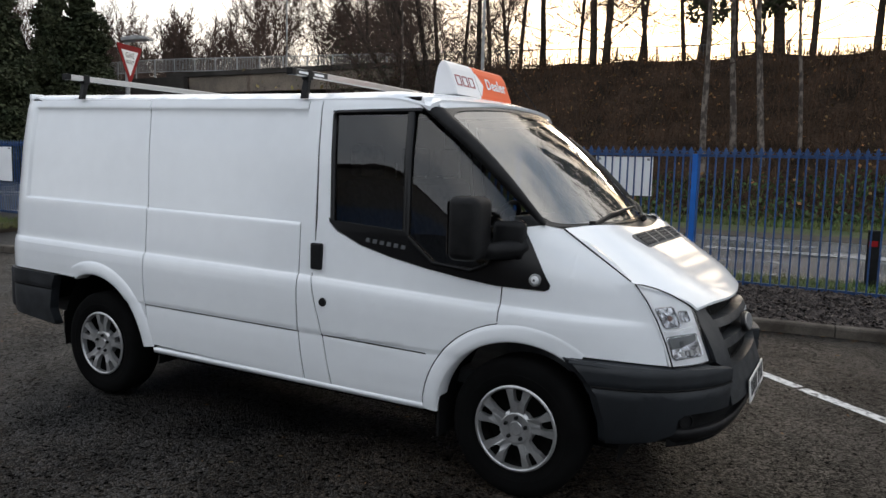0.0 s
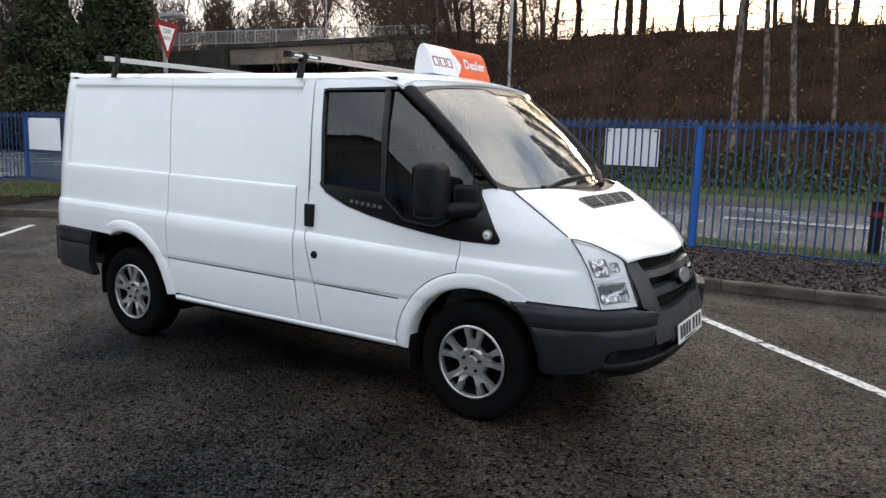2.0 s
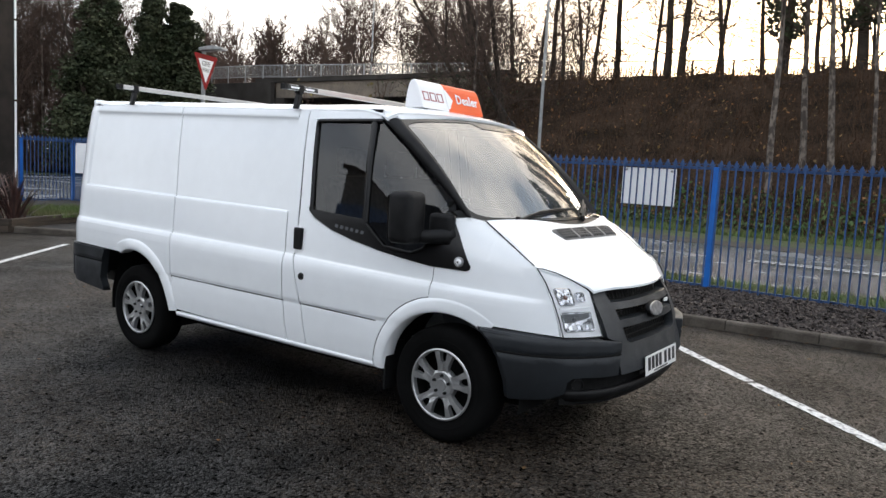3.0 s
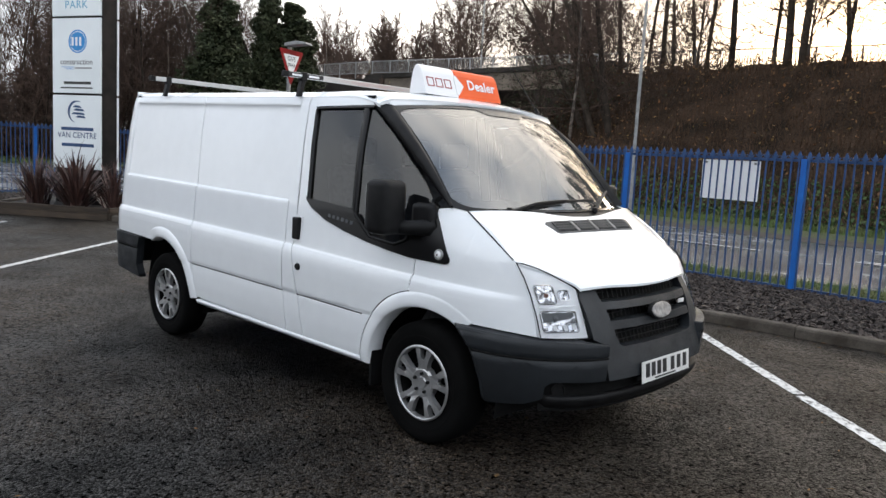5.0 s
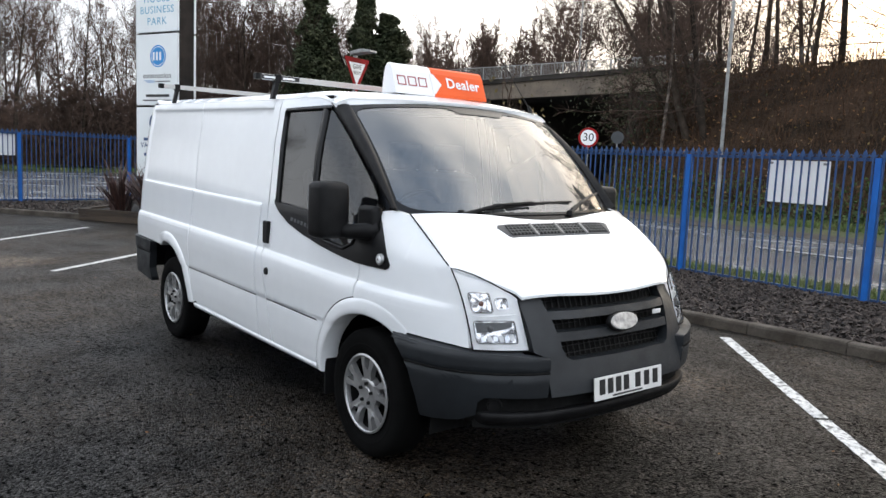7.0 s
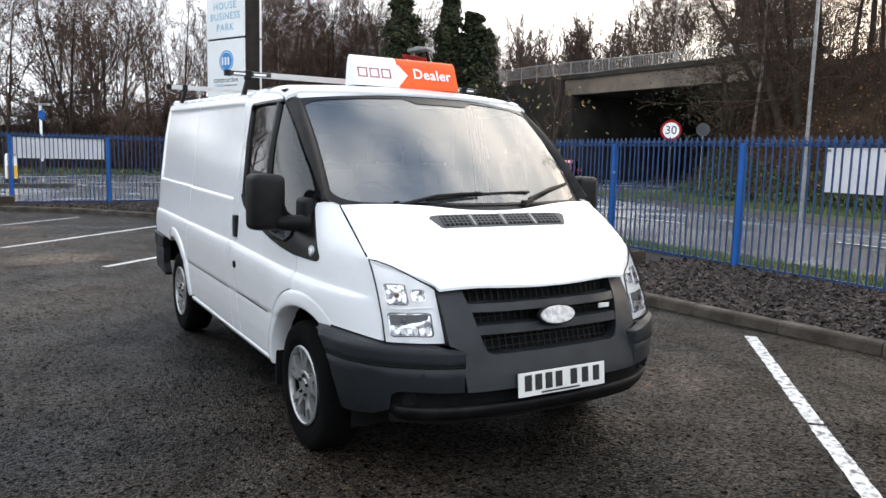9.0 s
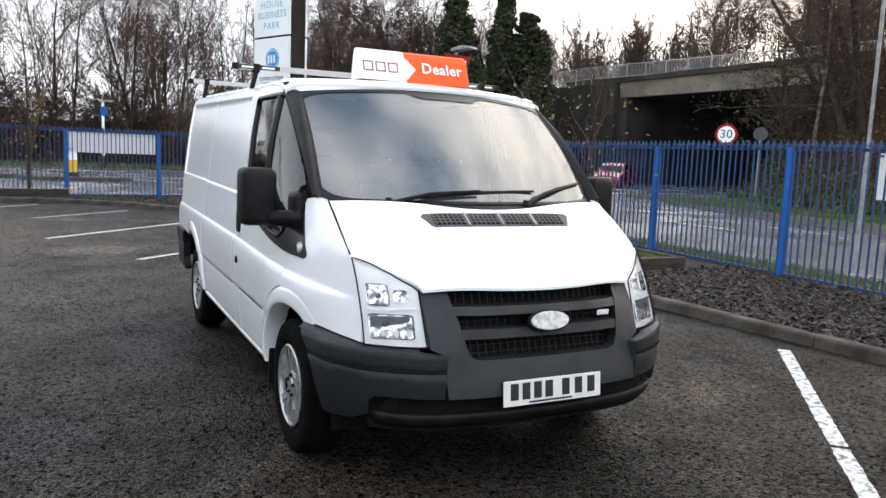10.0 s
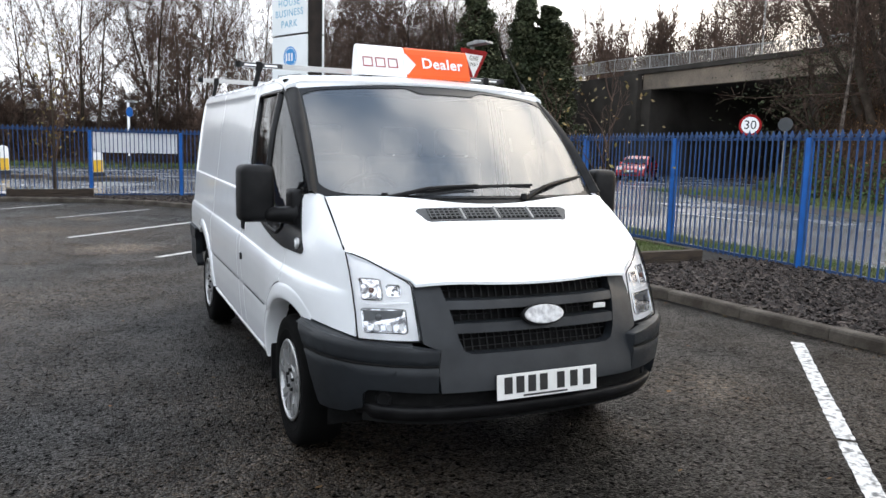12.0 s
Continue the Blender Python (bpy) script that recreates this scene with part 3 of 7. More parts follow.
solid("far_verge", flat([(60, 17.4), (60, 25), (-24, 34), (-26.6, 34), (-24.4, 26.0), (-21.9, 23.0), (-17.6, 20.5), (-14.0, 18.8), (-9, 17.7), (-4, 17.4)], -0.004), M["grass"], "rough green grass at the foot of the bank", "verge", kind="structure")
solid("side_verge", flat([(-41.2, -60), (-42.2, 4), (-42.7, 14), (-41.2, 25), (-38.7, 34), (-130, 36), (-130, -60)], -0.006), M["grass"], "rough grass along the side road", "verge", kind="structure")


solid("front_bed", flat([(14, kerb_y(14) + 0.12), (14, fence_y(14) + 0.15), (-11.0, fence_y(-11.0) + 0.15), (-11.0, kerb_y(-11.0) + 0.12)], 0.07), M["mulch"],
      "bed of dark slate mulch under the blue fence", "planting bed", kind="structure")
solid("rear_bed", flat([(x - 0.06, y + 0.08) for x, y in REAR_KERB] + [(-11.7, 2.32), (-11.0, 2.85), (-11.0, 7.1), (-19.2, 7.45), (-18.3, 0.36), (-18.15, -9.0)], 0.06), M["mulch"],
      "dark planting bed behind the rear kerb", "planting bed", kind="structure")


def kerb_run(pts, label):
    run = thing("kerb", label, "kerb", kind="structure")
    me = None
    for (x0, y0), (x1, y1) in zip(pts, pts[1:]):
        d = math.hypot(x1 - x0, y1 - y0)
        n = max(1, round(d / 0.915))
        for k in range(n):
            bm = bmesh.new()
            h = 0.105
            prof = [(-0.002, -0.05), (-0.002, h - 0.025), (0.006, h - 0.008), (0.022, h), (0.125, h), (0.125, -0.05)]
            L = d / n - 0.008
            prism(prof, "x", 0, L, bm=bm)
            ob = part("kerbstone", bm, M["kerb"], run)
            a = math.atan2(y1 - y0, x1 - x0)
            f = k / n
            ob.matrix_local = Matrix.Translation((x0 + (x1 - x0) * f, y0 + (y1 - y0) * f, random.uniform(-0.004, 0.004))) @ Matrix.Rotation(a + random.uniform(-0.004, 0.004), 4, "Z")
    return run


kerb_run([(-10.45, kerb_y(-10.45)), (12, kerb_y(12))], "weathered low concrete kerb edging the slate bed")
kerb_run([(-11.62, 2.2), (-10.45, kerb_y(-10.45))], "weathered low concrete kerb beside the totem bed")
kerb_run(REAR_KERB, "weathered low concrete kerb edging the rear bed")


def stripe(x0, y0, x1, y1, w=0.1, material="line", label="worn white parking bay line"):
    """A painted line with ragged edges."""
    bm = bmesh.new()
    a = Vector((x1 - x0, y1 - y0, 0))
    n = int(a.length / 0.05)
    side = Vector((-a.y, a.x, 0)).normalized()
    rows = []
    for k in range(n + 1):
        p = Vector((x0, y0, 0.004)) + a * (k / n)
        rows.append((bm.verts.new(p + side * (w / 2 + random.uniform(-0.006, 0.004))), bm.verts.new(p - side * (w / 2 + random.uniform(-0.006, 0.004)))))
    for (p, q), (r, s) in zip(rows, rows[1:]):
        bm.faces.new((p, q, s, r))
    bm.normal_update()
    for f in bm.faces:
        if f.normal.z < 0:
            f.normal_flip()
    return solid("bay_line", bm, M[material], label, "road marking", "parking bay lines", "structure")


stripe(-0.6, 3.44, 1.04, 1.87)
stripe(1.07, 1.84, 4.2, -1.12)
stripe(-9.62, 2.08, -6.82, -1.09)
stripe(-12.0, 0.5, -9.3, -2.2)
stripe(-14.42, -0.7, -12.65, -2.5, material="line_faint", label="faded white parking bay line")
stripe(-16.07, -2.51, -14.3, -4.1, material="line_faint", label="faded white parking bay line")
for x0, x1, y in ((-1.4, 22.0, 12.12), (-1.4, 22.0, 12.4), (-5.2, -3.2, 12.1), (-11.5, -9.2, 12.3)):
    stripe(x0, y, x1, y, label="white centre line of the road")


# ---- fences ----
def pale_mesh(h, tip):
    """A slim bar with a spear point and two curled side leaves above the rail."""
    bm = bmesh.new()
    w = 0.0105
    box(bm, -w, w, -0.009, 0.009, 0.05, h, 0.003)
    prism([(-0.012, h - 0.004), (-0.026, h + 0.035), (0, h + tip), (0.026, h + 0.035), (0.012, h - 0.004)], "y", -0.006, 0.006, bm=bm)
    for s in (-1, 1):
        prism([(s * 0.01, h - 0.02), (s * 0.042, h + 0.004), (s * 0.052, h + 0.03), (s * 0.036, h + 0.022), (s * 0.012, h + 0.012)], "y", -0.005, 0.005, bm=bm)
    return mesh_of(bm, M["blue"])


def fence(name, pts, bays, top, per_bay, label, post_w=0.078, first=True, last=True):
    """Post and rail fence of upright pales, along a straight run from pts[0] to pts[1]."""
    (x0, y0), (x1, y1) = pts
    L = math.hypot(x1 - x0, y1 - y0)
    run = thing(name, label, "fence", at=Matrix.Translation((x0, y0, 0)) @ Matrix.Rotation(math.atan2(y1 - y0, x1 - x0), 4, "Z"))
    bw = L / bays
    pm = mesh_of(cube(-post_w / 2, post_w / 2, -post_w / 2, post_w / 2, -0.05, top - 0.03, 0.006), M["bluepost"])
    rm = mesh_of(cube(0, bw - post_w, -0.006, 0.03, -0.02, 0.02, 0.004), M["blue"])
    bar = pale_mesh(top - 0.02, 0.085)
    for b in range(bays + 1):
        if (b or first) and (b < bays or last):
            part("post", pm, None, run, "bright blue square post").location = (b * bw, 0.03, 0)
        if b == bays:
            break
        for z in (0.1, top - 0.05):
            part("rail", rm, None, run).location = (b * bw + post_w / 2, 0.028, z)
        for k in range(per_bay):
            ob = part("pale", bar, None, run)
            ob.location = (b * bw + bw * (k + 0.5) / per_bay, 0.0, random.uniform(-0.006, 0.006))
            ob.rotation_euler = (random.uniform(-0.004, 0.004), random.uniform(-0.005, 0.005), 0)
    return run


STEEL = "blue steel railing fence with spear tops"
fence("fence", [(-0.65 - 7 * 2.63, fence_y(-19.06)), (-0.65 + 4 * 2.63, fence_y(9.87))], 11, 1.82, 24, STEEL + " on the mulch bed")
fence("fence", [(-18.85, 5.78), (-19.06, fence_y(-19.06))], 1, 1.8, 14, STEEL + " at the corner", first=False, last=False)
fence("fence", [(rear_x(0.36), 0.36), (-18.85, 5.78)], 2, 1.8, 25, STEEL + " behind the totem bed", first=False)
fence("fence", [(-18.06, -1.88), (rear_x(0.36), 0.36)], 1, 1.8, 22, STEEL + " carrying a long board", first=False)
fence("fence", [(-17.7, -13.4), (-18.06, -1.88)], 5, 1.8, 22, STEEL + " behind the rear bed")


def fence_sign(x0, x1, z0, z1, dy, label, angle=None):
    bm = cube(0, x1 - x0, 0, 0.012, z0, z1, 0.002)
    ob = thing("fence_board", label, "sign board", at=Matrix.Translation((x0, fence_y(x0) + dy, 0)) @ Matrix.Rotation(math.atan(-0.044), 4, "Z"))
    part("board", bm, M["sheet"], ob)
    for x in (0.06, x1 - x0 - 0.06):
        part("clip", cube(x - 0.015, x + 0.015, -0.03, 0.0, z1 - 0.05, z1 - 0.02, 0.003), M["galv"], ob)
    return ob


fence_sign(-2.06, -1.23, 1.19, 1.735, 0.045, "blank white board fixed behind the blue fence")
fence_sign(-18.8, -17.2, 0.87, 1.72, -0.035, "blank white board fixed on the blue fence")
ob = thing("fence_board", "long blank white board fixed behind the rear fence", "sign board", at=Matrix.Translation((-18.19, 0.28, 0)) @ Matrix.Rotation(math.atan2(-1, 0.04), 4, "Z"))
part("board", cube(0.0, 2.12, -0.025, -0.01, 1.2, 1.77, 0.002), M["sheet"], ob)


# ---- bank, bridge ----
def lump(x, y, s):
    return noise.noise(Vector((x * s, y * s, 3.1)))


def bank_toe(x):
    """The foot of the bank: it draws back towards the bridge."""
    return 20.5 + 0.6 * lump(x, 0, 0.1) + 0.88 * max(0.0, -15.0 - x)


def bank_z(x, y):
    toe = bank_toe(x)
    t = min(1.0, max(0.0, (y - toe) / max(3.0, 33.3 - toe)))
    z = 6.85 * (t * t * (3 - 2 * t) * 0.45 + t * 0.55)
    if t > 0:
        z += (0.35 * lump(x, y, 0.35) + 0.14 * lump(x, y, 1.3)) * min(1, 3 * t)
    return z


def hill(name, x0, x1, nx, y0, y1, ny, height, material, label, category):
    bm = bmesh.new()
    rows = [[bm.verts.new((x0 + (x1 - x0) * i / nx, y0 + (y1 - y0) * j / ny, 0)) for i in range(nx + 1)] for j in range(ny + 1)]
    for row in rows:
        for v in row:
            v.co.z = height(v.co.x, v.co.y)
    for a, b in zip(rows, rows[1:]):
        for k in range(nx):
            bm.faces.new((a[k], a[k + 1], b[k + 1], b[k]))
    return solid(name, bm, material, label, category, kind="structure", smooth=True)


hill("bank", -22.6, 70, 104, 20.0, 62, 40, bank_z, M["earth"], "steep bank of brown brambles and leaf litter", "embankment")
hill("wooded_hill", -140, 60, 60, 76, 120, 20, lambda x, y: 10.5 * min(1.0, (y - 76) / 25) + lump(x, y, 0.08), M["earth"], "dark wooded hill far behind the bridge", "hillside")
hill("bank_beyond_bridge", -130, -41.5, 40, 20.0, 62, 30, bank_z, M["earth"], "brown wooded bank beyond the bridge", "embankment")
hill("woodland_rise", -140, -44, 50, -60, 22, 40, lambda x, y: 0.1 + 3.5 * max(0.0, min(1.0, (-58 - x) / 40)) + 0.5 * lump(x, y, 0.2), M["earth"], "rising woodland floor beyond the side road", "embankment")

bridge = thing("bridge", "concrete road bridge with a stained parapet and dark underside", "bridge")
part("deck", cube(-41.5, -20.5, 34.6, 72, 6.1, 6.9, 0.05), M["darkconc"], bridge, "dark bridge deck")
part("parapet_beam", cube(-40.4, -20.5, 34.2, 34.6, 6.08, 7.2, 0.04), M["concrete"], bridge, "pale stained concrete beam")
part("far_beam", cube(-41, -20.5, 72, 72.4, 6.0, 7.4, 0.04), M["concrete"], bridge)
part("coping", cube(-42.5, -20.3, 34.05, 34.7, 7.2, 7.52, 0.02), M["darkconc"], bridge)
part("abutment", cube(-26.4, -22.0, 34.3, 73, -0.1, 6.1, 0.04), M["darkconc"], bridge, "dark mottled abutment wall")
part("abutment", cube(-43.0, -39.4, 34.1, 73, -0.1, 6.1, 0.04), M["darkconc"], bridge, "dark mottled abutment wall")
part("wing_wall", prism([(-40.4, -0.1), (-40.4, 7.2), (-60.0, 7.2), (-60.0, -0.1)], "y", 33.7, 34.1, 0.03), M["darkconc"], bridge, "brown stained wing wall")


def rail_top(x):
    return 7.62 - 0.026 * max(-36.0, min(0.0, x + 7.0))


railing = thing("railing", "pale steel parapet railing along the top of the bank", "railing")
for x in range(-110, 62, 2):
    z = rail_top(x)
    # the stretch on the bank is coloured darker, as seen against the light
    steel = M["galv"] if x < -21 else M["railsteel"]
    part("railing_post", cube(x - 0.035, x + 0.035, 34.32, 34.38, z - 1.5, z + 0.03, 0.0), steel, railing)
    for dz in (-0.85, 0.0):
        a, b = Vector((x, 34.35, z + dz)), Vector((x + 2, 34.35, rail_top(x + 2) + dz))
        part("rail", tube(bmesh.new(), [a, b], 0.03, 5), steel, railing)
for x0, x1, steel in ((-110, -21, M["galv"]), (-21, 62, M["railsteel"])):
    bm = bmesh.new()
    for k in range(7 * (x1 - x0)):
        x = x0 + (k + 0.5) / 7
        z = rail_top(x)
        box(bm, x - 0.012, x + 0.012, 34.34, 34.36, z - 0.85, z)
    tagged(part("infill_bar", bm, steel, railing), kind="stuff")

# ---- the van: x ahead from the front axle, y to its left, z up ----
WAIST = ([0.30, 0.36, 0.40, 0.50, 0.62, 0.64, 0.655, 0.80, 0.865, 0.915, 0.942, 0.95, 0.965, 1.20, 1.60, 1.82, 1.86, 1.89],
         [0.94, 0.953, 0.962, 0.972, 0.976, 0.972, 0.982, 0.989, 0.9885, 0.983, 0.9725, 0.965, 0.9625, 0.944, 0.895, 0.855, 0.843, 0.83])
FLANK_CUTS = [0.40, 0.50, 0.625, 0.64, 0.655, 0.72, 0.80, 0.84, 0.865, 0.89, 0.915, 0.93, 0.942, 0.947, 0.95, 0.956, 0.965, 1.0, 1.20, 1.215, 1.219, 1.223, 1.227, 1.24, 1.815, 1.83, 1.845]


def smooth01(t):
    t = min(1.0, max(0.0, t))
    return t * t * (3 - 2 * t)


def crease(x):
    """Height of the shoulder crease."""
    return float(np.interp(x, [-1.2, -0.1, 0.5], [0.95, 0.913, 0.887]))


def to_line(x, z):
    """Real height to the height on the straight-creased pattern, and back again."""
    return float(np.interp(z, [0, 0.655, crease(x), 1.2, 3], [0, 0.655, 0.95, 1.2, 3]))


def from_line(x, z):
    return float(np.interp(z, [0, 0.655, 0.95, 1.2, 3], [0, 0.655, crease(x), 1.2, 3]))


def flank_y(x, z):
    y = float(np.interp(to_line(x, z), *WAIST))
    xb = float(np.interp(z, [0.36, 0.70, 1.06, 1.27, 1.9], [0.64, 0.66, 0.47, 0.14, -0.5]))
    x0 = min(-0.45, xb - 0.6)
    if x > x0:
        y -= max(0.0, y - 0.81) * min(1.3, (x - x0) / (xb - x0)) ** 2.2
        f = min(1.0, (x - x0) / (xb - x0))
        y += 0.011 * f * smooth01((crease(x) + 0.005 - z) / 0.03) * smooth01((z - 0.66) / 0.2) * (1 - smooth01((x - 0.3) / 0.3))
    if x < -3.70:
        y -= 0.055 * ((-3.70 - x) / 0.16) ** 2
    inset = min(smooth01((x + 3.69) / 0.03), 1.0 if x < float(np.interp(z, [1.2, 1.877], [-1.28, -1.305])) else 0.0, smooth01((z - 1.216) / 0.01), smooth01((1.835 - z) / 0.02))
    return y - 0.011 * inset


def flank(side):
    return lambda x, z: (x, side * flank_y(x, z), z)


def panel(poly, side, step=0.05, thick=0.03, lift=0.0):
    """A flank panel, cut also along the pressed lines."""
    poly = [(u, to_line(u, v)) for u, v in poly]
    bm = bmesh.new()
    bm.faces.new([bm.verts.new((u, v, 0)) for u, v in poly])
    bm.normal_update()
    bmesh.ops.triangulate(bm, faces=bm.faces[:], ngon_method="EAR_CLIP")
    us, vs = [p[0] for p in poly], [p[1] for p in poly]
    nu, nv = max(1, int((max(us) - min(us)) / step)), max(1, int((max(vs) - min(vs)) / step))
    cuts = [(0, min(us) + (max(us) - min(us)) * k / nu) for k in range(1, nu)] + [(1, min(vs) + (max(vs) - min(vs)) * k / nv) for k in range(1, nv)]
    cuts += [(1, z) for z in FLANK_CUTS if min(vs) < z < max(vs)] + [(0, x) for x in (-3.82, -3.78, -3.74, -3.69, -3.675, -3.66, -1.30, -1.285, -1.27) if min(us) < x < max(us)]
    for axis, c in cuts:
        at, no = [0, 0, 0], [0, 0, 0]
        at[axis], no[axis] = c, 1
        bmesh.ops.bisect_plane(bm, geom=bm.verts[:] + bm.edges[:] + bm.faces[:], plane_co=at, plane_no=no, dist=1e-5)
    return drape(bm, lambda x, z: flank(side)(x, from_line(x, z)), Vector((0, -side, 0)), thick, lift)


def drape(bm, surface, inn, thick, lift):
    for v in bm.verts:
        v.co = Vector(surface(v.co.x, v.co.y)) - inn * lift
    bm.normal_update()
    if sum((f.normal.dot(inn) * f.calc_area() for f in bm.faces)) > 0:
        bmesh.ops.reverse_faces(bm, faces=bm.faces[:])
    loops = [(e.link_loops[0].vert, e.link_loops[0].link_loop_next.vert) for e in bm.edges if e.is_boundary]
    copies, deep = {}, {}
    for a, b in loops:
        for v in (a, b):
            if v not in copies:
                copies[v], deep[v] = bm.verts.new(v.co), bm.verts.new(v.co + inn * thick)
    for a, b in loops:
        bm.faces.new((copies[b], copies[a], deep[a], deep[b]))
    for f in bm.faces:
        f.smooth = True
    return bm


def loft(rows, closed=False):
    """A sheet through rows of points."""
    bm = bmesh.new()
    vs = [[bm.verts.new(p) for p in row] for row in rows]
    for a, b in zip(vs, vs[1:]):
        for k in range(len(a) - (0 if closed else 1)):
            bm.faces.new((a[k], a[(k + 1) % len(a)], b[(k + 1) % len(a)], b[k]))
    for f in bm.faces:
        f.smooth = True
    bm.normal_update()
    return bm


def strip(points, w, side, lift, thick=0.006):
    """A thin band along a line on the flank."""
    rows = []
    pts = [Vector((p[0], p[1], 0)) for p in points]
    fine = []
    for a, b in zip(pts, pts[1:]):
        n = max(1, int((b - a).length / 0.04))
        fine += [a.lerp(b, k / n) for k in range(n)]
    fine.append(pts[-1])
    for i, p in enumerate(fine):
        d = (fine[min(i + 1, len(fine) - 1)] - fine[max(i - 1, 0)]).normalized()
        n = Vector((-d.y, d.x, 0)) * w / 2
        row = []
        for q, deep in ((p + n, -thick), (p + n, 0), (p - n, 0), (p - n, -thick)):
            x, y, z = flank(side)(q.x, q.y)
            row.append((x, y + side * (lift + deep), z))
        rows.append(row)
    bm = loft(rows)
    bmesh.ops.recalc_face_normals(bm, faces=bm.faces[:])
    return bm


van = thing("van", "white panel van with dark grey bumpers, parked on damp tarmac", "van")
FRONT_ARCH, REAR_ARCH = (0.005, 0.335), (-2.933, 0.335)
G1 = [(-2.545, 1.877), (-2.48, 1.2), (-2.47, 0.65), (-2.45, 0.405)]
G2 = [(-1.305, 1.877), (-1.28, 1.2), (-1.268, 0.64), (-1.235, 0.375)]
G3 = [(-1.215, 1.877), (-1.175, 1.14), (-1.185, 0.95), (-1.10, 0.62), (-1.055, 0.375)]
LIP = arc(*FRONT_ARCH, 0.505, 176, 101, 12)          # door's edge round the front arch


def shift(pts, d):
    return [(x + d, z) for x, z in pts]


for s, hand in ((-1, "right"), (1, "left")):
    rear_edge = [(-3.80, 0.748), (-3.86, 0.748), (-3.86, 1.877)]
    part("rear_quarter", panel([(-3.86, 1.877)] + shift(G1, -0.004) + arc(*REAR_ARCH, 0.455, 10, 118, 18) + [(-3.30, 0.742)] + rear_edge[:2], s), M["paint"], van, "white rear quarter panel with a pressed recess")
    part("load_panel", panel([*shift(G1, 0.004), *shift(G2, -0.004)[::-1]], s), M["paint"], van, "white load bay panel with a pressed recess")
    part("pillar_panel", panel([*shift(G2, 0.004), *shift(G3, -0.004)[::-1]], s), M["paint"], van)
    door = part("cab_door", panel([(-1.17, 1.245), (-1.085, 1.235), (-1.04, 1.195), (-0.88, 1.13), (-0.70, 1.085), (-0.49, 1.047), (-0.30, 1.02), (-0.095, 1.008), (-0.10, 0.84)]
                                   + LIP[::-1] + [(-0.50, 0.375)] + shift(G3, 0.004)[1:][::-1], s), M["paint"], van, "white cab door")
    part("door_frame", panel([(-1.211, 1.877), (-0.60, 1.865), (-0.585, 1.83), (-1.135, 1.822), (-1.085, 1.235), (-1.17, 1.245)], s), M["paint"], door)
    part("wing", panel([(-0.088, 1.0), (0.112, 1.0), (0.122, 1.02), (0.082, 1.08), (0.022, 1.19), (-0.028, 1.272), (0.05, 1.285), (0.145, 1.268), (0.26, 1.215), (0.37, 1.145), (0.47, 1.06), (0.535, 0.98), (0.59, 0.88), (0.63, 0.78), (0.65, 0.705), (0.45, 0.712), (0.262, 0.718)]
                       + arc(*FRONT_ARCH, 0.45, 58, 101, 6) + [(-0.093, 0.84)], s), M["paint"], van, "white front wing")
    # arch lips
    for (cx, cz), r, a0, a1, out in ((FRONT_ARCH, 0.415, 52, 178, 0.50), (REAR_ARCH, 0.435, 6, 116, 0.52)):
        rows = []
        for k in range(41):
            a = radians(a0 + (a1 - a0) * k / 40)
            row = []
            for rr, o in ((r, -0.09), (r, 0.008), (r + 0.008, 0.014), (r + 0.03, 0.015), (out - 0.025, 0.009), (out - 0.008, 0.004), (out, -0.004)):
                x, z = cx + rr * math.cos(a), cz + rr * math.sin(a)
                fade = smooth01((k - 2) / 20) if cx > -1 else smooth01((40 - k) / 8)
                row.append((x, s * (flank_y(x, z) + (o * fade + 0.001 if o > 0 else o)), z))
            rows.append(row)
        bm = loft(rows)
        bmesh.ops.recalc_face_normals(bm, faces=bm.faces[:])
        part("wheel_arch", bm, M["paint"], van, "flared white wheel arch")
        # dark liner, its near-black standing for the shade in the arch
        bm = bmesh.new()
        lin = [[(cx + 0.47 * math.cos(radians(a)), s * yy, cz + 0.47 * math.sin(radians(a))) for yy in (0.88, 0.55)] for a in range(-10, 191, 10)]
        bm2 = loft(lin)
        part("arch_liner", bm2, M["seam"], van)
    # gaps
    for line in (G1, G2, G3, [(-0.09, 1.01), (-0.097, 0.84)], [(-3.86, 0.745), (-3.3, 0.739)], [(-0.097, 0.84)] + LIP[::-1]):
        part("panel_gap", strip(line, 0.022, s, -0.006, 0.01), M["seam"], van)
    # dark strips laid on the unbroken panel as the crease's shade
    part("crease_gap", strip([(-2.47, 0.642), (-1.27, 0.64)], 0.006, s, 0.0015), M["seam"], van)
    part("crease_gap", strip([(-1.09, 0.64), (-0.47, 0.632)], 0.006, s, 0.0015), M["seam"], van)
    part("gutter", strip([(-3.83, 1.882), (-0.62, 1.876)], 0.022, s, -0.008, 0.02), M["seam"], van, "dark roof gutter line")
    part("sill", strip([(-2.42, 0.368), (-0.49, 0.36)], 0.03, s, 0.004, 0.05), M["paint"], van)
    # cab glass and black trim
    part("window", panel([(-1.112, 1.795), (-1.062, 1.25), (-0.645, 1.222), (-0.675, 1.797)], s, thick=0.005, lift=-0.012), M["sideglass"], door, "dark reflective side window").visible_shadow = False
    part("quarter_light", panel([(-0.625, 1.797), (-0.60, 1.80), (-0.40, 1.645), (-0.14, 1.41), (-0.07, 1.33), (-0.10, 1.18), (-0.17, 1.10), (-0.25, 1.068), (-0.45, 1.085), (-0.60, 1.2)], s, thick=0.005, lift=-0.012), M["sideglass"], door,
         "fixed front quarter window").visible_shadow = False
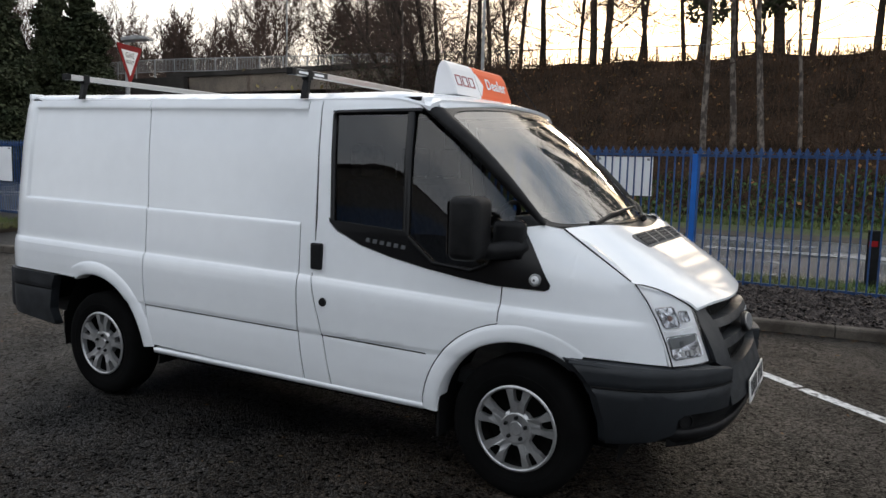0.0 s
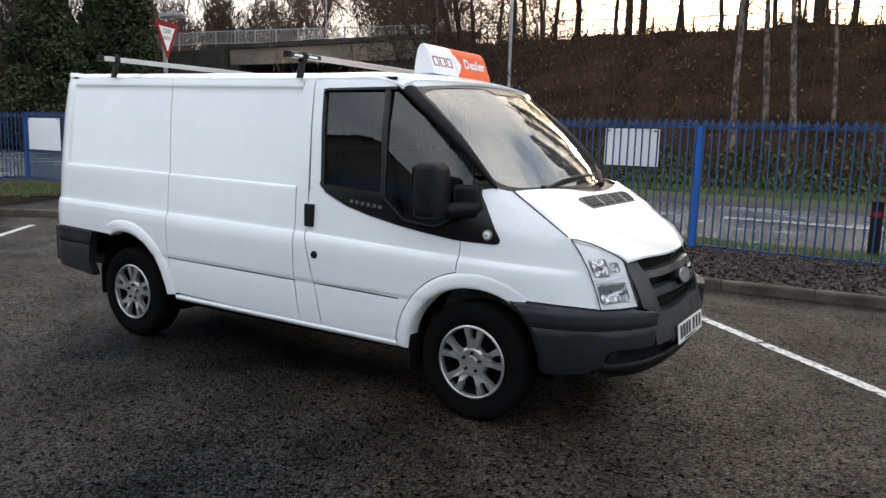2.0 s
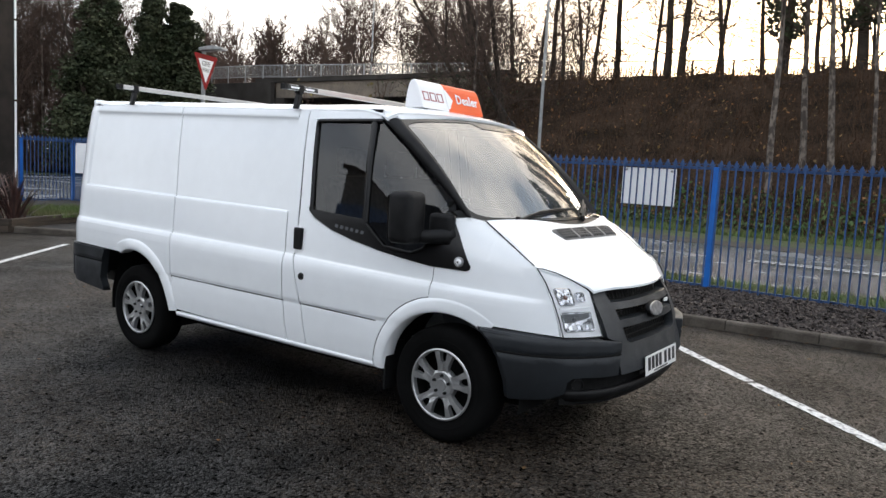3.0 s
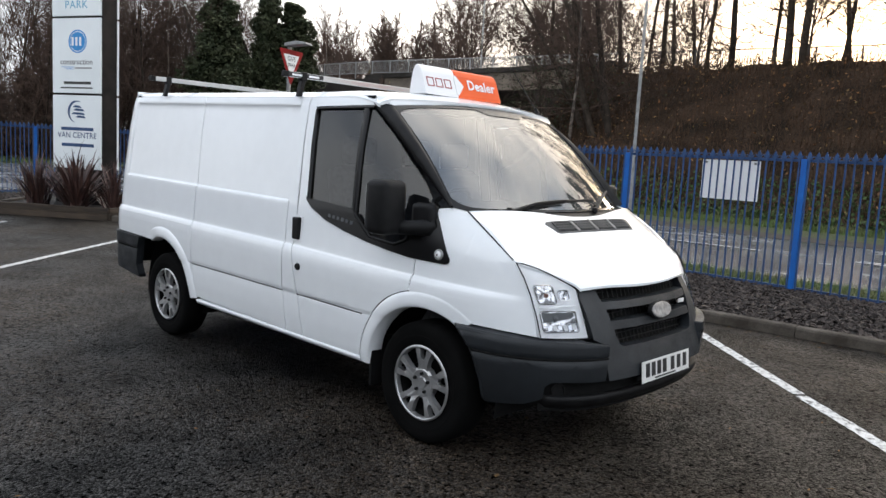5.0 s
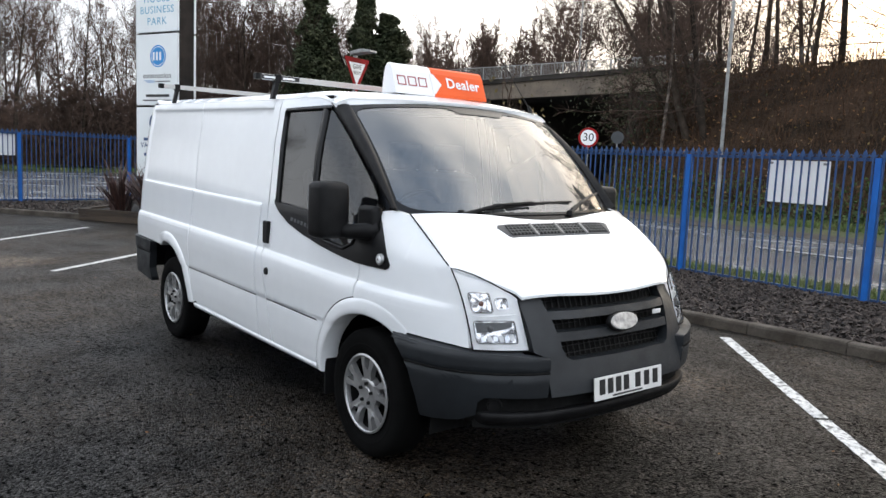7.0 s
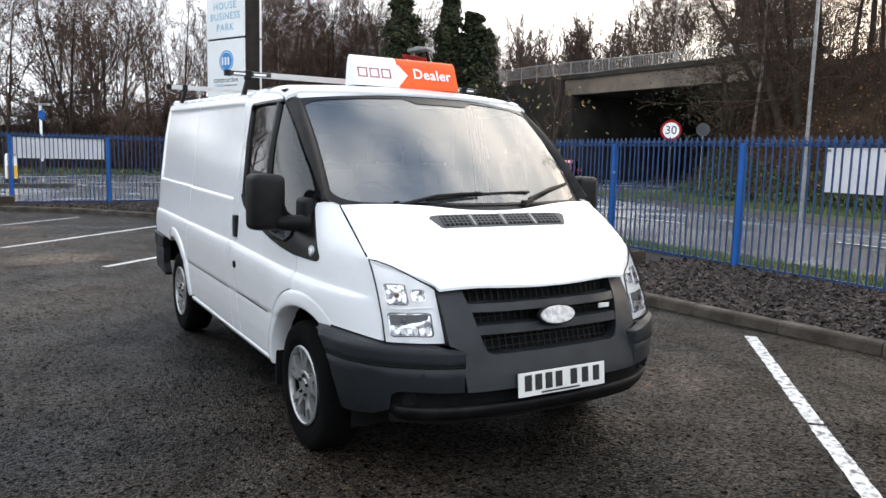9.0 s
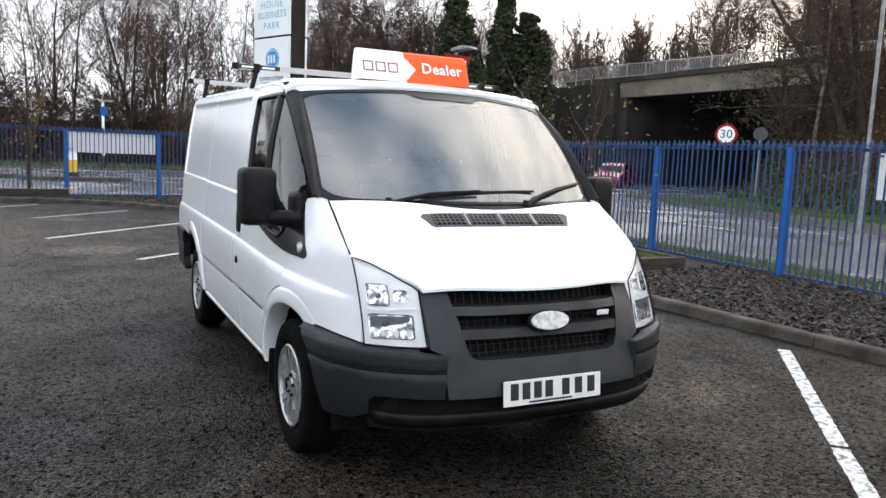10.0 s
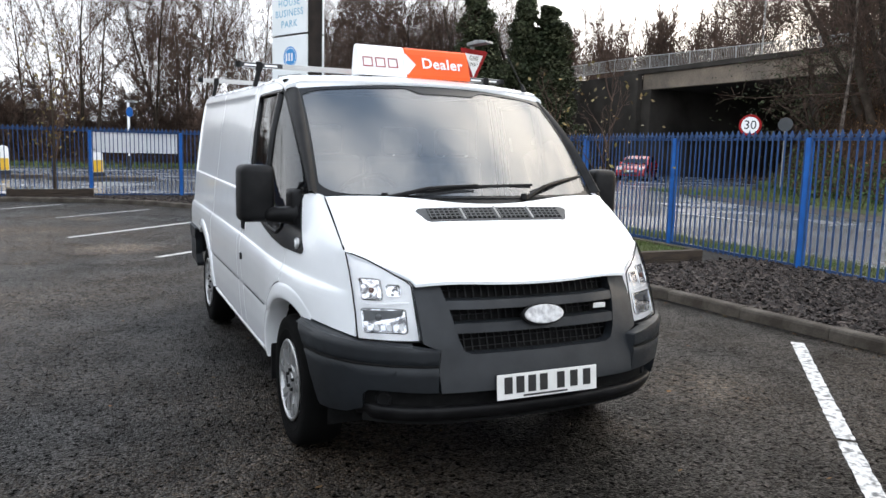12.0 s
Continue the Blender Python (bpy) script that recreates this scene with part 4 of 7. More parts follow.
    part("window_trim", panel([(-1.092, 1.262), (-1.062, 1.25), (-0.64, 1.222), (-0.605, 1.20), (-0.46, 1.085), (-0.25, 1.065), (-0.17, 1.098), (-0.09, 1.18), (-0.05, 1.31), (-0.02, 1.29), (-0.018, 1.272), (0.034, 1.19), (0.095, 1.08),
                               (0.132, 1.02), (0.128, 1.003), (0.11, 0.994), (-0.12, 1.0), (-0.30, 1.022), (-0.49, 1.05), (-0.70, 1.09), (-0.88, 1.135), (-1.03, 1.20), (-1.085, 1.24)], s, step=0.04, lift=0.006, thick=0.03), M["gloss"], door, "gloss black window surround")
    part("window_seal", strip([(-1.075, 1.25), (-1.122, 1.80), (-1.108, 1.811), (-0.60, 1.816)], 0.018, s, 0.004, 0.02), M["gloss"], door)
    part("window_bar", strip([(-0.66, 1.81), (-0.622, 1.2)], 0.032, s, 0.004, 0.03), M["gloss"], door)
    part("quarter_seal", strip([(-0.60, 1.195), (-0.455, 1.08), (-0.25, 1.06), (-0.165, 1.095), (-0.14, 1.16)], 0.013, s, 0.014, 0.01), M["black"], door)
    # door handle, lock, repeater, plain bars for the model name
    part("handle_cup", panel([(-1.195, 1.135), (-1.10, 1.135), (-1.10, 0.985), (-1.13, 0.965), (-1.195, 0.965)], s, lift=0.002, thick=0.012), M["paint"], door)
    hb = cube(-1.19, -1.118, -0.014, 0.014, 0.985, 1.125, 0.01)
    ho = part("door_handle", hb, M["black"], door, "black door handle")
    ho.location = (0, s * (flank_y(-1.15, 1.05) + 0.006), 0)
    bm = lathe(bmesh.new(), [(0.0001, 0.012), (0.02, 0.01), (0.024, 0.0), (0.024, -0.01)], 20)
    lo = part("lock", bm, M["black"], door)
    lo.matrix_local = Matrix.Translation((-1.093, s * flank_y(-1.093, 0.82), 0.82)) @ Matrix.Scale(s, 4, (0, 1, 0))
    bm = lathe(bmesh.new(), [(0.0001, 0.012), (0.015, 0.01), (0.0205, 0.003), (0.021, -0.01)], 20)
    lo = part("side_repeater", bm, M["lampwhite"], van, "round clear side indicator")
    part("repeater_ring", lathe(bmesh.new(), [(0.0205, 0.002), (0.023, 0.006), (0.028, 0.005), (0.03, -0.008)], 20), M["silver"], lo)
    part("repeater_bulb", lathe(bmesh.new(), [(0.0001, 0.0145), (0.005, 0.0135), (0.006, 0.011)], 10), M["seam"], lo)
    lo.matrix_local = Matrix.Translation((0.062, s * (flank_y(0.062, 1.04) + 0.006), 1.04)) @ Matrix.Scale(s, 4, (0, 1, 0))
    for k in range(6):
        x0 = -0.845 + 0.042 * k
        bm = panel([(x0, 1.174 - 0.1 * (x0 + 0.845)), (x0 + 0.024, 1.172 - 0.1 * (x0 + 0.845)), (x0 + 0.021, 1.152 - 0.1 * (x0 + 0.845)), (x0 - 0.003, 1.154 - 0.1 * (x0 + 0.845))], s, lift=0.009, thick=0.004)
        part("name_bar", bm, M["cabin"], door)
    # rear bumper corner
    rb = part("rear_bumper_corner", panel([(-3.31, 0.735), (-3.86, 0.741), (-3.862, 0.49), (-3.80, 0.46), (-3.345, 0.415), (-3.385, 0.52), (-3.36, 0.64)], s, lift=0.022, thick=0.06), M["plastic"], van, "dark grey plastic bumper corner")
    # dark strip laid on as the groove's shade
    part("bumper_groove", strip([(-3.86, 0.648), (-3.36, 0.642)], 0.008, s, 0.0235, 0.003), M["seam"], rb)


# roof, rear wall, underside
def roof_at(x, y):
    a = abs(y)
    z = 1.942 - 0.022 * (a / 0.8) ** 2
    if a > 0.74:
        q = min(1.0, (a - 0.74) / 0.092)
        z -= 0.034 * (1 - math.sqrt(max(0.0, 1 - q * q)))
    ahead = x - (-0.68 - 0.13 * (a / 0.8) ** 2)
    if ahead > 0:
        z -= 0.05 * (ahead / 0.26) ** 1.6
    if x < -3.72:
        z -= 0.06 * ((-3.72 - x) / 0.15) ** 2
    return (x, y, z)


roof_poly = [(-3.87, -0.77), (-3.84, -0.79), (-3.79, -0.815)] + [(-3.87 + 3.32 * k / 12, -0.832) for k in range(1, 12)] + [(-0.42 - 0.14 * (y / 0.832) ** 2, y) for y in np.linspace(-0.832, 0.832, 21)] + [(-3.87 + 3.32 * k / 12, 0.832) for k in range(11, 0, -1)] + [(-3.79, 0.815), (-3.84, 0.79), (-3.87, 0.77)]
part("roof", skin(roof_poly, roof_at, (0, 0, -1), 0.07, 0.02), M["paint"], van, "white low roof")
for x in np.linspace(-3.3, -1.0, 6):
    part("roof_rib", skin([(x - 0.05, -0.62), (x + 0.05, -0.62), (x + 0.05, 0.62), (x - 0.05, 0.62)], roof_at, (0, 0, -1), 0.05, 0.006, 0.005), M["paint"], van)
part("rear_wall", cube(-3.87, -3.84, -0.78, 0.78, 0.6, 1.93, 0.012), M["paint"], van, "plain white rear end")
part("rear_bumper", cube(-3.93, -3.80, -0.93, 0.93, 0.47, 0.74, 0.03), M["plastic"], van, "dark grey rear bumper")
# underbody and sill boxes coloured near-black as the shade below the van
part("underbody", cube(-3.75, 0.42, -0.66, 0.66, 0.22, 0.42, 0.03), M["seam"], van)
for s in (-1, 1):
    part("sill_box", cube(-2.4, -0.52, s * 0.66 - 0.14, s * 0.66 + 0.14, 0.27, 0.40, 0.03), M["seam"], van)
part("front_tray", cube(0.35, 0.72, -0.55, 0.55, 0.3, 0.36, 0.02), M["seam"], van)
part("load_floor", cube(-3.84, -1.36, -0.66, 0.66, 0.42, 0.50, 0.0), M["cabin"], van)


# windscreen and pillars
def screen_at(q, t):
    """q from -1 (right) to 1 (left), t from the foot to the head."""
    foot = Vector((0.242 - 0.19 * q * q, 0.828 * q, 1.269 + 0.004 * q * q))
    head = Vector((-0.425 - 0.10 * q * q, 0.78 * q, 1.872 - 0.045 * q * q))
    return foot.lerp(head, t) + Vector((0.7, 0, 0.7)) * 0.028 * math.sin(math.pi * min(1, max(0, t)))


bm = loft([[screen_at(-1 + 2 * i / 24, j / 14) for i in range(25)] for j in range(15)])
ws = part("windscreen", bm, M["screen"], van, "large windscreen reflecting sky and bare trees")
ws.visible_shadow = False
OUT = Vector((0.7, 0, 0.7))


def frit(points_in, points_out, name):
    rows = [[Vector(a) + OUT * 0.004, Vector(b) + OUT * 0.004] for a, b in zip(points_in, points_out)]
    return part(name, loft(rows), M["gloss"], ws)


qs = [-1 + 2 * k / 60 for k in range(61)]
frit([screen_at(q, 0.0) for q in qs], [screen_at(q * 0.98, 0.016 + 0.09 * q ** 18) for q in qs], "black_border")
frit([screen_at(q, 1.0) for q in qs], [screen_at(q * 0.98, 0.968 - 0.06 * q ** 18) for q in qs], "black_border")
mid = [-0.22 + 0.6 * k / 16 for k in range(17)]
frit([screen_at(q, 0.966) for q in mid], [screen_at(q, 0.962 - 0.05 * smooth01(min(q + 0.22, 0.38 - q) / 0.1)) for q in mid], "sensor_shade")
for q0 in (-1, 1):
    frit([screen_at(q0, k / 14) for k in range(15)], [screen_at(q0 * 0.972, k / 14) for k in range(15)], "black_border")

for s in (-1, 1):
    rows = []
    for k in range(17):
        t = k / 16
        x, z = 0.05 + (-0.615 - 0.05) * t, 1.285 + (1.842 - 1.285) * t + 0.012 * math.sin(math.pi * t)
        a = Vector((x, s * (flank_y(x, z) + 0.005), z))
        b = Vector(screen_at(s, t)) + OUT * 0.012
        c = Vector(screen_at(s * 0.985, t)) + OUT * 0.004
        swell = 1 - t ** 3
        m1 = a.lerp(b, 0.4) + Vector((0.018, s * 0.028, 0.01)) * swell
        m2 = a.lerp(b, 0.75) + Vector((0.022, s * 0.018, 0.018)) * swell
        rows.append([a - Vector((0, s * 0.02, 0)), a, m1, m2, b, c])
    bm = loft(rows)
    bmesh.ops.recalc_face_normals(bm, faces=bm.faces[:])
    part("a_pillar", bm, M["black"], van, "black windscreen pillar")
    # corner cap between the pillar, roof and screen head
    rows = [[Vector((x, s * (flank_y(x, 1.845) - 0.002), z1)) for x, z1 in ((-0.62, 1.845), (-0.585, 1.83))], [Vector((-0.60, s * 0.80, 1.885)), Vector((-0.545, s * 0.79, 1.835))], [Vector((-0.57, s * 0.72, 1.895)), Vector((-0.51, s * 0.72, 1.835))]]
    part("pillar_cap", loft(rows), M["paint"], van)
head_rows = [[Vector(screen_at(q, 1.0)) + Vector((0.0, 0, 0.002)), Vector(roof_at(-0.42 - 0.14 * (0.78 * q / 0.832) ** 2, 0.78 * q)) + Vector((0.003, 0, -0.012))] for q in qs]
part("roof_header", loft(head_rows), M["paint"], van)


# bonnet
def bonnet_at(x, y):
    z = 1.205 - 0.67 * (x - 0.4) - 0.385 * max(0.0, abs(y) - 0.3) ** 2
    front = x - (0.80 - 0.27 * y * y) + 0.09
    if front > 0:
        z -= (0.003 + 0.036 * min(1.0, (y / 0.57) ** 2)) * (front / 0.09) ** 2
    return (x, y, z)


right_lamp = [(0.47, -0.808), (0.523, -0.775), (0.58, -0.72), (0.64, -0.65), (0.693, -0.578)]
bonnet_poly = [(0.15 + 0.185 * (1 - (y / 0.805) ** 2), y) for y in np.linspace(0.805, -0.805, 21)] + right_lamp + [(0.80 - 0.27 * y * y, y) for y in np.linspace(-0.56, 0.56, 17)] + [(x, -y) for x, y in right_lamp[::-1]]
bonnet = part("bonnet", skin([p for p in bonnet_poly], bonnet_at, (0, 0, -1), 0.045, 0.012), M["paint"], van, "white bonnet with an air vent")
vent_poly = [(0.36, y) for y in np.linspace(-0.41, 0.41, 9)] + [(0.372, 0.425), (0.434, 0.39)] + [(0.444, y) for y in np.linspace(0.37, -0.37, 9)] + [(0.434, -0.39), (0.372, -0.425)]
vent = part("bonnet_vent", skin(vent_poly, bonnet_at, (0, 0, -1), 0.04, 0.01, 0.003), M["vent"], bonnet, "grey slatted air intake")
for k in range(4):
    y = -0.285 + 0.19 * k
    well = part("vent_slot", skin([(0.371, y - 0.084), (0.433, y - 0.084), (0.433, y + 0.084), (0.371, y + 0.084)], bonnet_at, (0, 0, -1), 0.1, 0.002, 0.006), M["seam"], vent, "dark slot behind a grid")
    for j in range(7):
        f = y - 0.078 + 0.026 * j
        part("vent_fin", skin([(0.37, f - 0.003), (0.434, f - 0.003), (0.434, f + 0.003), (0.37, f + 0.003)], bonnet_at, (0, 0, -1), 0.1, 0.004, 0.010), M["vent"], well)
    for x in (0.385, 0.402, 0.419):
        part("vent_bar", skin([(x - 0.0022, y - 0.086), (x + 0.0022, y - 0.086), (x + 0.0022, y + 0.086), (x - 0.0022, y + 0.086)], bonnet_at, (0, 0, -1), 0.2, 0.004, 0.009), M["vent"], well)
for k in range(3):
    y = -0.19 + 0.19 * k
    part("vent_rib", skin([(0.364, y - 0.006), (0.44, y - 0.006), (0.44, y + 0.006), (0.364, y + 0.006)], bonnet_at, (0, 0, -1), 0.1, 0.006, 0.012), M["galv"], vent)
cowl = [[Vector(screen_at(q, -0.01)), Vector(screen_at(q, -0.01)).lerp(Vector(bonnet_at(0.165 + 0.185 * (1 - q * q), 0.80 * q)), 0.5) - Vector((0, 0, 0.022)), Vector(bonnet_at(0.165 + 0.185 * (1 - q * q), 0.80 * q)) - Vector((0, 0, 0.02))] for q in qs]
part("scuttle", loft(cowl), M["black"], van, "black plastic scuttle under the windscreen")


for s in (-1, 1):
    edge = [Vector(bonnet_at(x, s * 0.8075)) + Vector((0, 0, 0.001)) for x in np.linspace(0.15, 0.472, 9)]
    part("bonnet_gap", tube(bmesh.new(), edge, 0.0042, 5), M["seam"], van)


def wiper(p0, p1, p2, blade0, blade1):
    """Arm from a pivot to the middle of a blade that lies on the glass."""
    w = part("wiper", tube(bmesh.new(), [p0, p1, p2], [0.013, 0.009, 0.007], 6), M["black"], van, "black windscreen wiper")
    part("wiper_blade", tube(bmesh.new(), [blade0, Vector(blade0).lerp(Vector(blade1), 0.5) + OUT * 0.012, blade1], [0.006, 0.011, 0.006], 6), M["black"], w)
    part("pivot", lathe(bmesh.new(), [(0.0001, 0.03), (0.016, 0.028), (0.02, 0.0)], 12, "z", p0), M["black"], w)
    return w


def on_glass(q, t, up=0.012):
    return Vector(screen_at(q, t)) + OUT * up


wiper(on_glass(-0.62, -0.02), on_glass(-0.35, 0.045, 0.03), on_glass(-0.02, 0.075, 0.025), on_glass(-0.42, 0.03), on_glass(0.42, 0.09))
wiper(on_glass(0.30, -0.02), on_glass(0.5, 0.06, 0.03), on_glass(0.66, 0.10, 0.025), on_glass(0.38, 0.035), on_glass(0.93, 0.16))


# bumper and grille: a plan line from the right wheel arch round to the middle
PLAN = [(0.10, -0.985), (0.24, -0.978), (0.36, -0.962), (0.52, -0.925), (0.66, -0.85), (0.765, -0.745), (0.84, -0.625), (0.882, -0.50), (0.912, -0.30), (0.925, 0.0)]
full = PLAN + [(x, -y) for x, y in PLAN[-2::-1]]
dense = []
for i in range(len(full) - 1):
    p0, p1, p2, p3 = (Vector(full[min(max(j, 0), len(full) - 1)]) for j in (i - 1, i, i + 1, i + 2))
    for k in range(12):
        t = k / 12
        dense.append(0.5 * (2 * p1 + (p2 - p0) * t + (2 * p0 - 5 * p1 + 4 * p2 - p3) * t * t + (3 * p1 - p0 - 3 * p2 + p3) * t ** 3))
dense.append(Vector(full[-1]))
run = [0.0]
for a, b in zip(dense, dense[1:]):
    run.append(run[-1] + (b - a).length)
half_run = run[-1] / 2
RUN = np.array(run) - half_run
PX, PY = np.array([p.x for p in dense]), np.array([p.y for p in dense])


def plan_at(u, out):
    x, y = float(np.interp(u, RUN, PX)), float(np.interp(u, RUN, PY))
    dx, dy = float(np.interp(u + 0.02, RUN, PX)) - float(np.interp(u - 0.02, RUN, PX)), float(np.interp(u + 0.02, RUN, PY)) - float(np.interp(u - 0.02, RUN, PY))
    d = math.hypot(dx, dy) or 1
    return x + out * dy / d, y - out * dx / d


def u_of_y(y):
    return float(np.interp(y, PY[4:-4], RUN[4:-4]))


def u_of_x(x, s):
    half = len(PX) // 2
    return float(np.interp(x, PX[:half], RUN[:half])) * (1 if s < 0 else -1)


def bumper_at(u, z):
    x, y = plan_at(u, float(np.interp(z, [0.30, 0.36, 0.42, 0.50, 0.59, 0.597, 0.607, 0.615, 0.67, 0.69, 0.72], [-0.07, -0.038, -0.02, -0.006, 0.002, -0.006, -0.004, 0.002, 0.002, -0.006, -0.028])))
    return (x, y, z)


def shield_at(y, z):
    x = float(np.interp(u_of_y(y), RUN, PX)) + float(np.interp(z, [0.30, 0.36, 0.42, 0.50, 0.56, 0.64, 0.72, 0.80, 0.93], [-0.05, -0.015, 0.0, -0.002, -0.018, -0.044, -0.062, -0.082, -0.128])) + 0.006
    x -= 0.035 * smooth01((abs(y) - 0.25) / 0.3) * smooth01((z - 0.66) / 0.25) + 0.022 * smooth01((z - 0.84) / 0.09)
    return (x, y, z)


BCUTS = [0.33, 0.36, 0.39, 0.42, 0.46, 0.50, 0.55, 0.588, 0.597, 0.607, 0.616, 0.635, 0.655, 0.67, 0.685, 0.70]
for s in (-1, 1):
    U = lambda x: u_of_x(x, s)
    seam = u_of_y(s * 0.512)
    top = [(U(x), z) for x, z in ((0.255, 0.708), (0.40, 0.705), (0.55, 0.70), (0.66, 0.695), (0.76, 0.69), (0.84, 0.682))] + [(seam, 0.665)]
    low = [(seam, 0.485), (U(0.84), 0.487), (U(0.78), 0.49), (U(0.735), 0.487), (U(0.715), 0.465), (U(0.71), 0.40), (U(0.64), 0.365), (U(0.50), 0.345), (U(0.43), 0.34)]
    edge = [(U(x), z) for x, z in ((0.425, 0.43), (0.385, 0.56), (0.325, 0.645))]
    poly = top + low + edge
    bm = bmesh.new()
    bm.faces.new([bm.verts.new((u, z, 0)) for u, z in poly])
    bm.normal_update()
    bmesh.ops.triangulate(bm, faces=bm.faces[:], ngon_method="EAR_CLIP")
    for c in [(0, u) for u in np.arange(-1.4, 1.4, 0.035)] + [(1, z) for z in BCUTS]:
        at, no = [0, 0, 0], [0, 0, 0]
        at[c[0]], no[c[0]] = c[1], 1
        bmesh.ops.bisect_plane(bm, geom=bm.verts[:] + bm.edges[:] + bm.faces[:], plane_co=at, plane_no=no, dist=1e-5)
    bc = part("bumper_corner", drape(bm, bumper_at, Vector((-0.8, -s * 0.5, 0)).normalized(), 0.05, 0.0), M["plastic"], van, "dark grey plastic bumper corner")
    ledge = []
    for x, z in ((0.255, 0.70), (0.40, 0.698), (0.55, 0.694), (0.66, 0.69), (0.76, 0.685), (0.84, 0.678)):
        u = U(x)
        ledge.append([Vector(plan_at(u, -0.004) + (z - 0.004,)), Vector(plan_at(u, -0.02) + (z + 0.006,)), Vector(plan_at(u, -0.085) + (z + 0.009,))])
    us = np.linspace(U(0.36), seam, 30)
    gr = loft([[Vector(plan_at(u, o) + (z,)) for o, z in ((-0.004, 0.608), (0.0028, 0.6045), (0.0028, 0.6), (-0.004, 0.5965))] for u in us])
    bmesh.ops.recalc_face_normals(gr, faces=gr.faces[:])
    # dark strip over the pressed groove, painting in its shade
    part("bumper_groove", gr, M["seam"], bc)
    bl = loft(ledge)
    bmesh.ops.recalc_face_normals(bl, faces=bl.faces[:])
    part("bumper_ledge", bl, M["plastic"], bc)
    # fog lamp recess, with its blanking disc
    rows = [[plan_at(u, -0.085) + (z,) for z in (0.375, 0.5)] for u in np.linspace(U(0.66), seam, 9)]
    part("fog_recess", loft([[Vector(p) for p in r] for r in rows]), M["seam"], bc)
    ub = u_of_y(s * 0.74)
    x, y = plan_at(ub, -0.062)
    ring = part("fog_blank", lathe(bmesh.new(), [(0.0001, 0.004), (0.028, 0.003), (0.032, 0.01), (0.037, 0.008), (0.038, -0.02)], 20, "x"), M["black"], bc)
    ring.matrix_local = Matrix.Translation((x, y, 0.437)) @ Matrix.Rotation(s * 0.75, 4, "Z")
# the shield with the grille opening
half_shield = [(-0.568, 0.93), (-0.452, 0.934), (-0.44, 0.86), (-0.405, 0.70), (-0.385, 0.655), (-0.35, 0.64)]
shield_poly = half_shield + [(-y, z) for y, z in half_shield[::-1]] + [(0.56, 0.69), (0.508, 0.668), (0.505, 0.56), (0.50, 0.487), (-0.50, 0.487), (-0.505, 0.56), (-0.508, 0.668), (-0.56, 0.69)]
shield = part("grille_surround", skin(shield_poly, shield_at, (-1, 0, 0), 0.04, 0.06), M["plastic"], van, "dark grey plastic grille surround")
for z0, z1, w in ((0.826, 0.862, 0.437), (0.728, 0.768, 0.415)):
    bar = skin([(-w, z0), (w, z0), (w, z1), (-w, z1)], lambda y, z: (shield_at(y, z)[0] + 0.008 - 0.012, y, z), (-1, 0, 0), 0.04, 0.06)
    part("grille_bar", bar, M["plastic"], shield)
bm = bmesh.new()
for k in range(25):
    y = -0.435 + 0.87 * k / 24
    box(bm, 0, 0.004, y - 0.0025, y + 0.0025, 0.64, 0.935)
for k in range(9):
    z = 0.655 + 0.27 * k / 8
    box(bm, 0, 0.004, -0.45, 0.45, z - 0.0022, z + 0.0022)
for v in bm.verts:
    v.co.x += shield_at(v.co.y, v.co.z)[0] - 0.05
tagged(part("grille_mesh", bm, M["black"], shield, "black wire grille mesh"), kind="stuff")
# near-black sheet as the shade behind the grille
part("grille_back", skin([(-0.47, 0.62), (0.47, 0.62), (0.47, 0.95), (-0.47, 0.95)], lambda y, z: (shield_at(y, z)[0] - 0.085, y, z), (-1, 0, 0), 0.1, 0.01), M["seam"], shield)
for s in (-1, 1):
    part("bumper_seam", skin([(s * 0.506, 0.49), (s * 0.512, 0.49), (s * 0.516, 0.67), (s * 0.508, 0.67)], lambda y, z: (shield_at(y, z)[0] - 0.02, y, z), (-1, 0, 0), 0.1, 0.01), M["seam"], shield)


def oval(a, b, n=40):
    return [(a * math.cos(k * math.tau / n), b * math.sin(k * math.tau / n)) for k in range(n)]


badge = part("badge", prism(oval(0.11, 0.05), "x", -0.01, 0.012, 0.004), M["black"], shield, "plain silver oval badge in a dark rim")
badge.matrix_local = Matrix.Translation((0.862, 0.0, 0.793)) @ Matrix.Rotation(radians(-17), 4, "Y")
part("badge_face", prism(oval(0.102, 0.043), "x", 0.012, 0.018, 0.003), M["badge"], badge)
tb = part("badge_chip", cube(0, 0.006, -0.034, 0.034, -0.012, 0.012, 0.002), M["plate"], shield)
tb.location = (shield_at(0.33, 0.80)[0] - 0.02, 0.345, 0.803)
# lower lip and mouth, both coloured black for the shade under the bumper
rows = []
for u in np.linspace(u_of_y(-0.85), u_of_y(0.85), 49):
    tuck = 0.03 * smooth01((abs(plan_at(u, 0)[1]) - 0.76) / 0.06)
    rows.append([Vector(plan_at(u, o - tuck) + (z,)) for o, z in ((-0.09, 0.41), (-0.034, 0.412), (-0.024, 0.405), (-0.026, 0.385), (-0.042, 0.352), (-0.09, 0.345))])
bm = loft(rows)
bmesh.ops.recalc_face_normals(bm, faces=bm.faces[:])
part("bumper_lip", bm, M["black"], van, "lower bumper lip, coloured black as in shade")
# near-black sheet as the shade inside the mouth
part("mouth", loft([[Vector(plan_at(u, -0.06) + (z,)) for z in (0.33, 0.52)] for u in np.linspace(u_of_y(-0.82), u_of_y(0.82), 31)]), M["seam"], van)
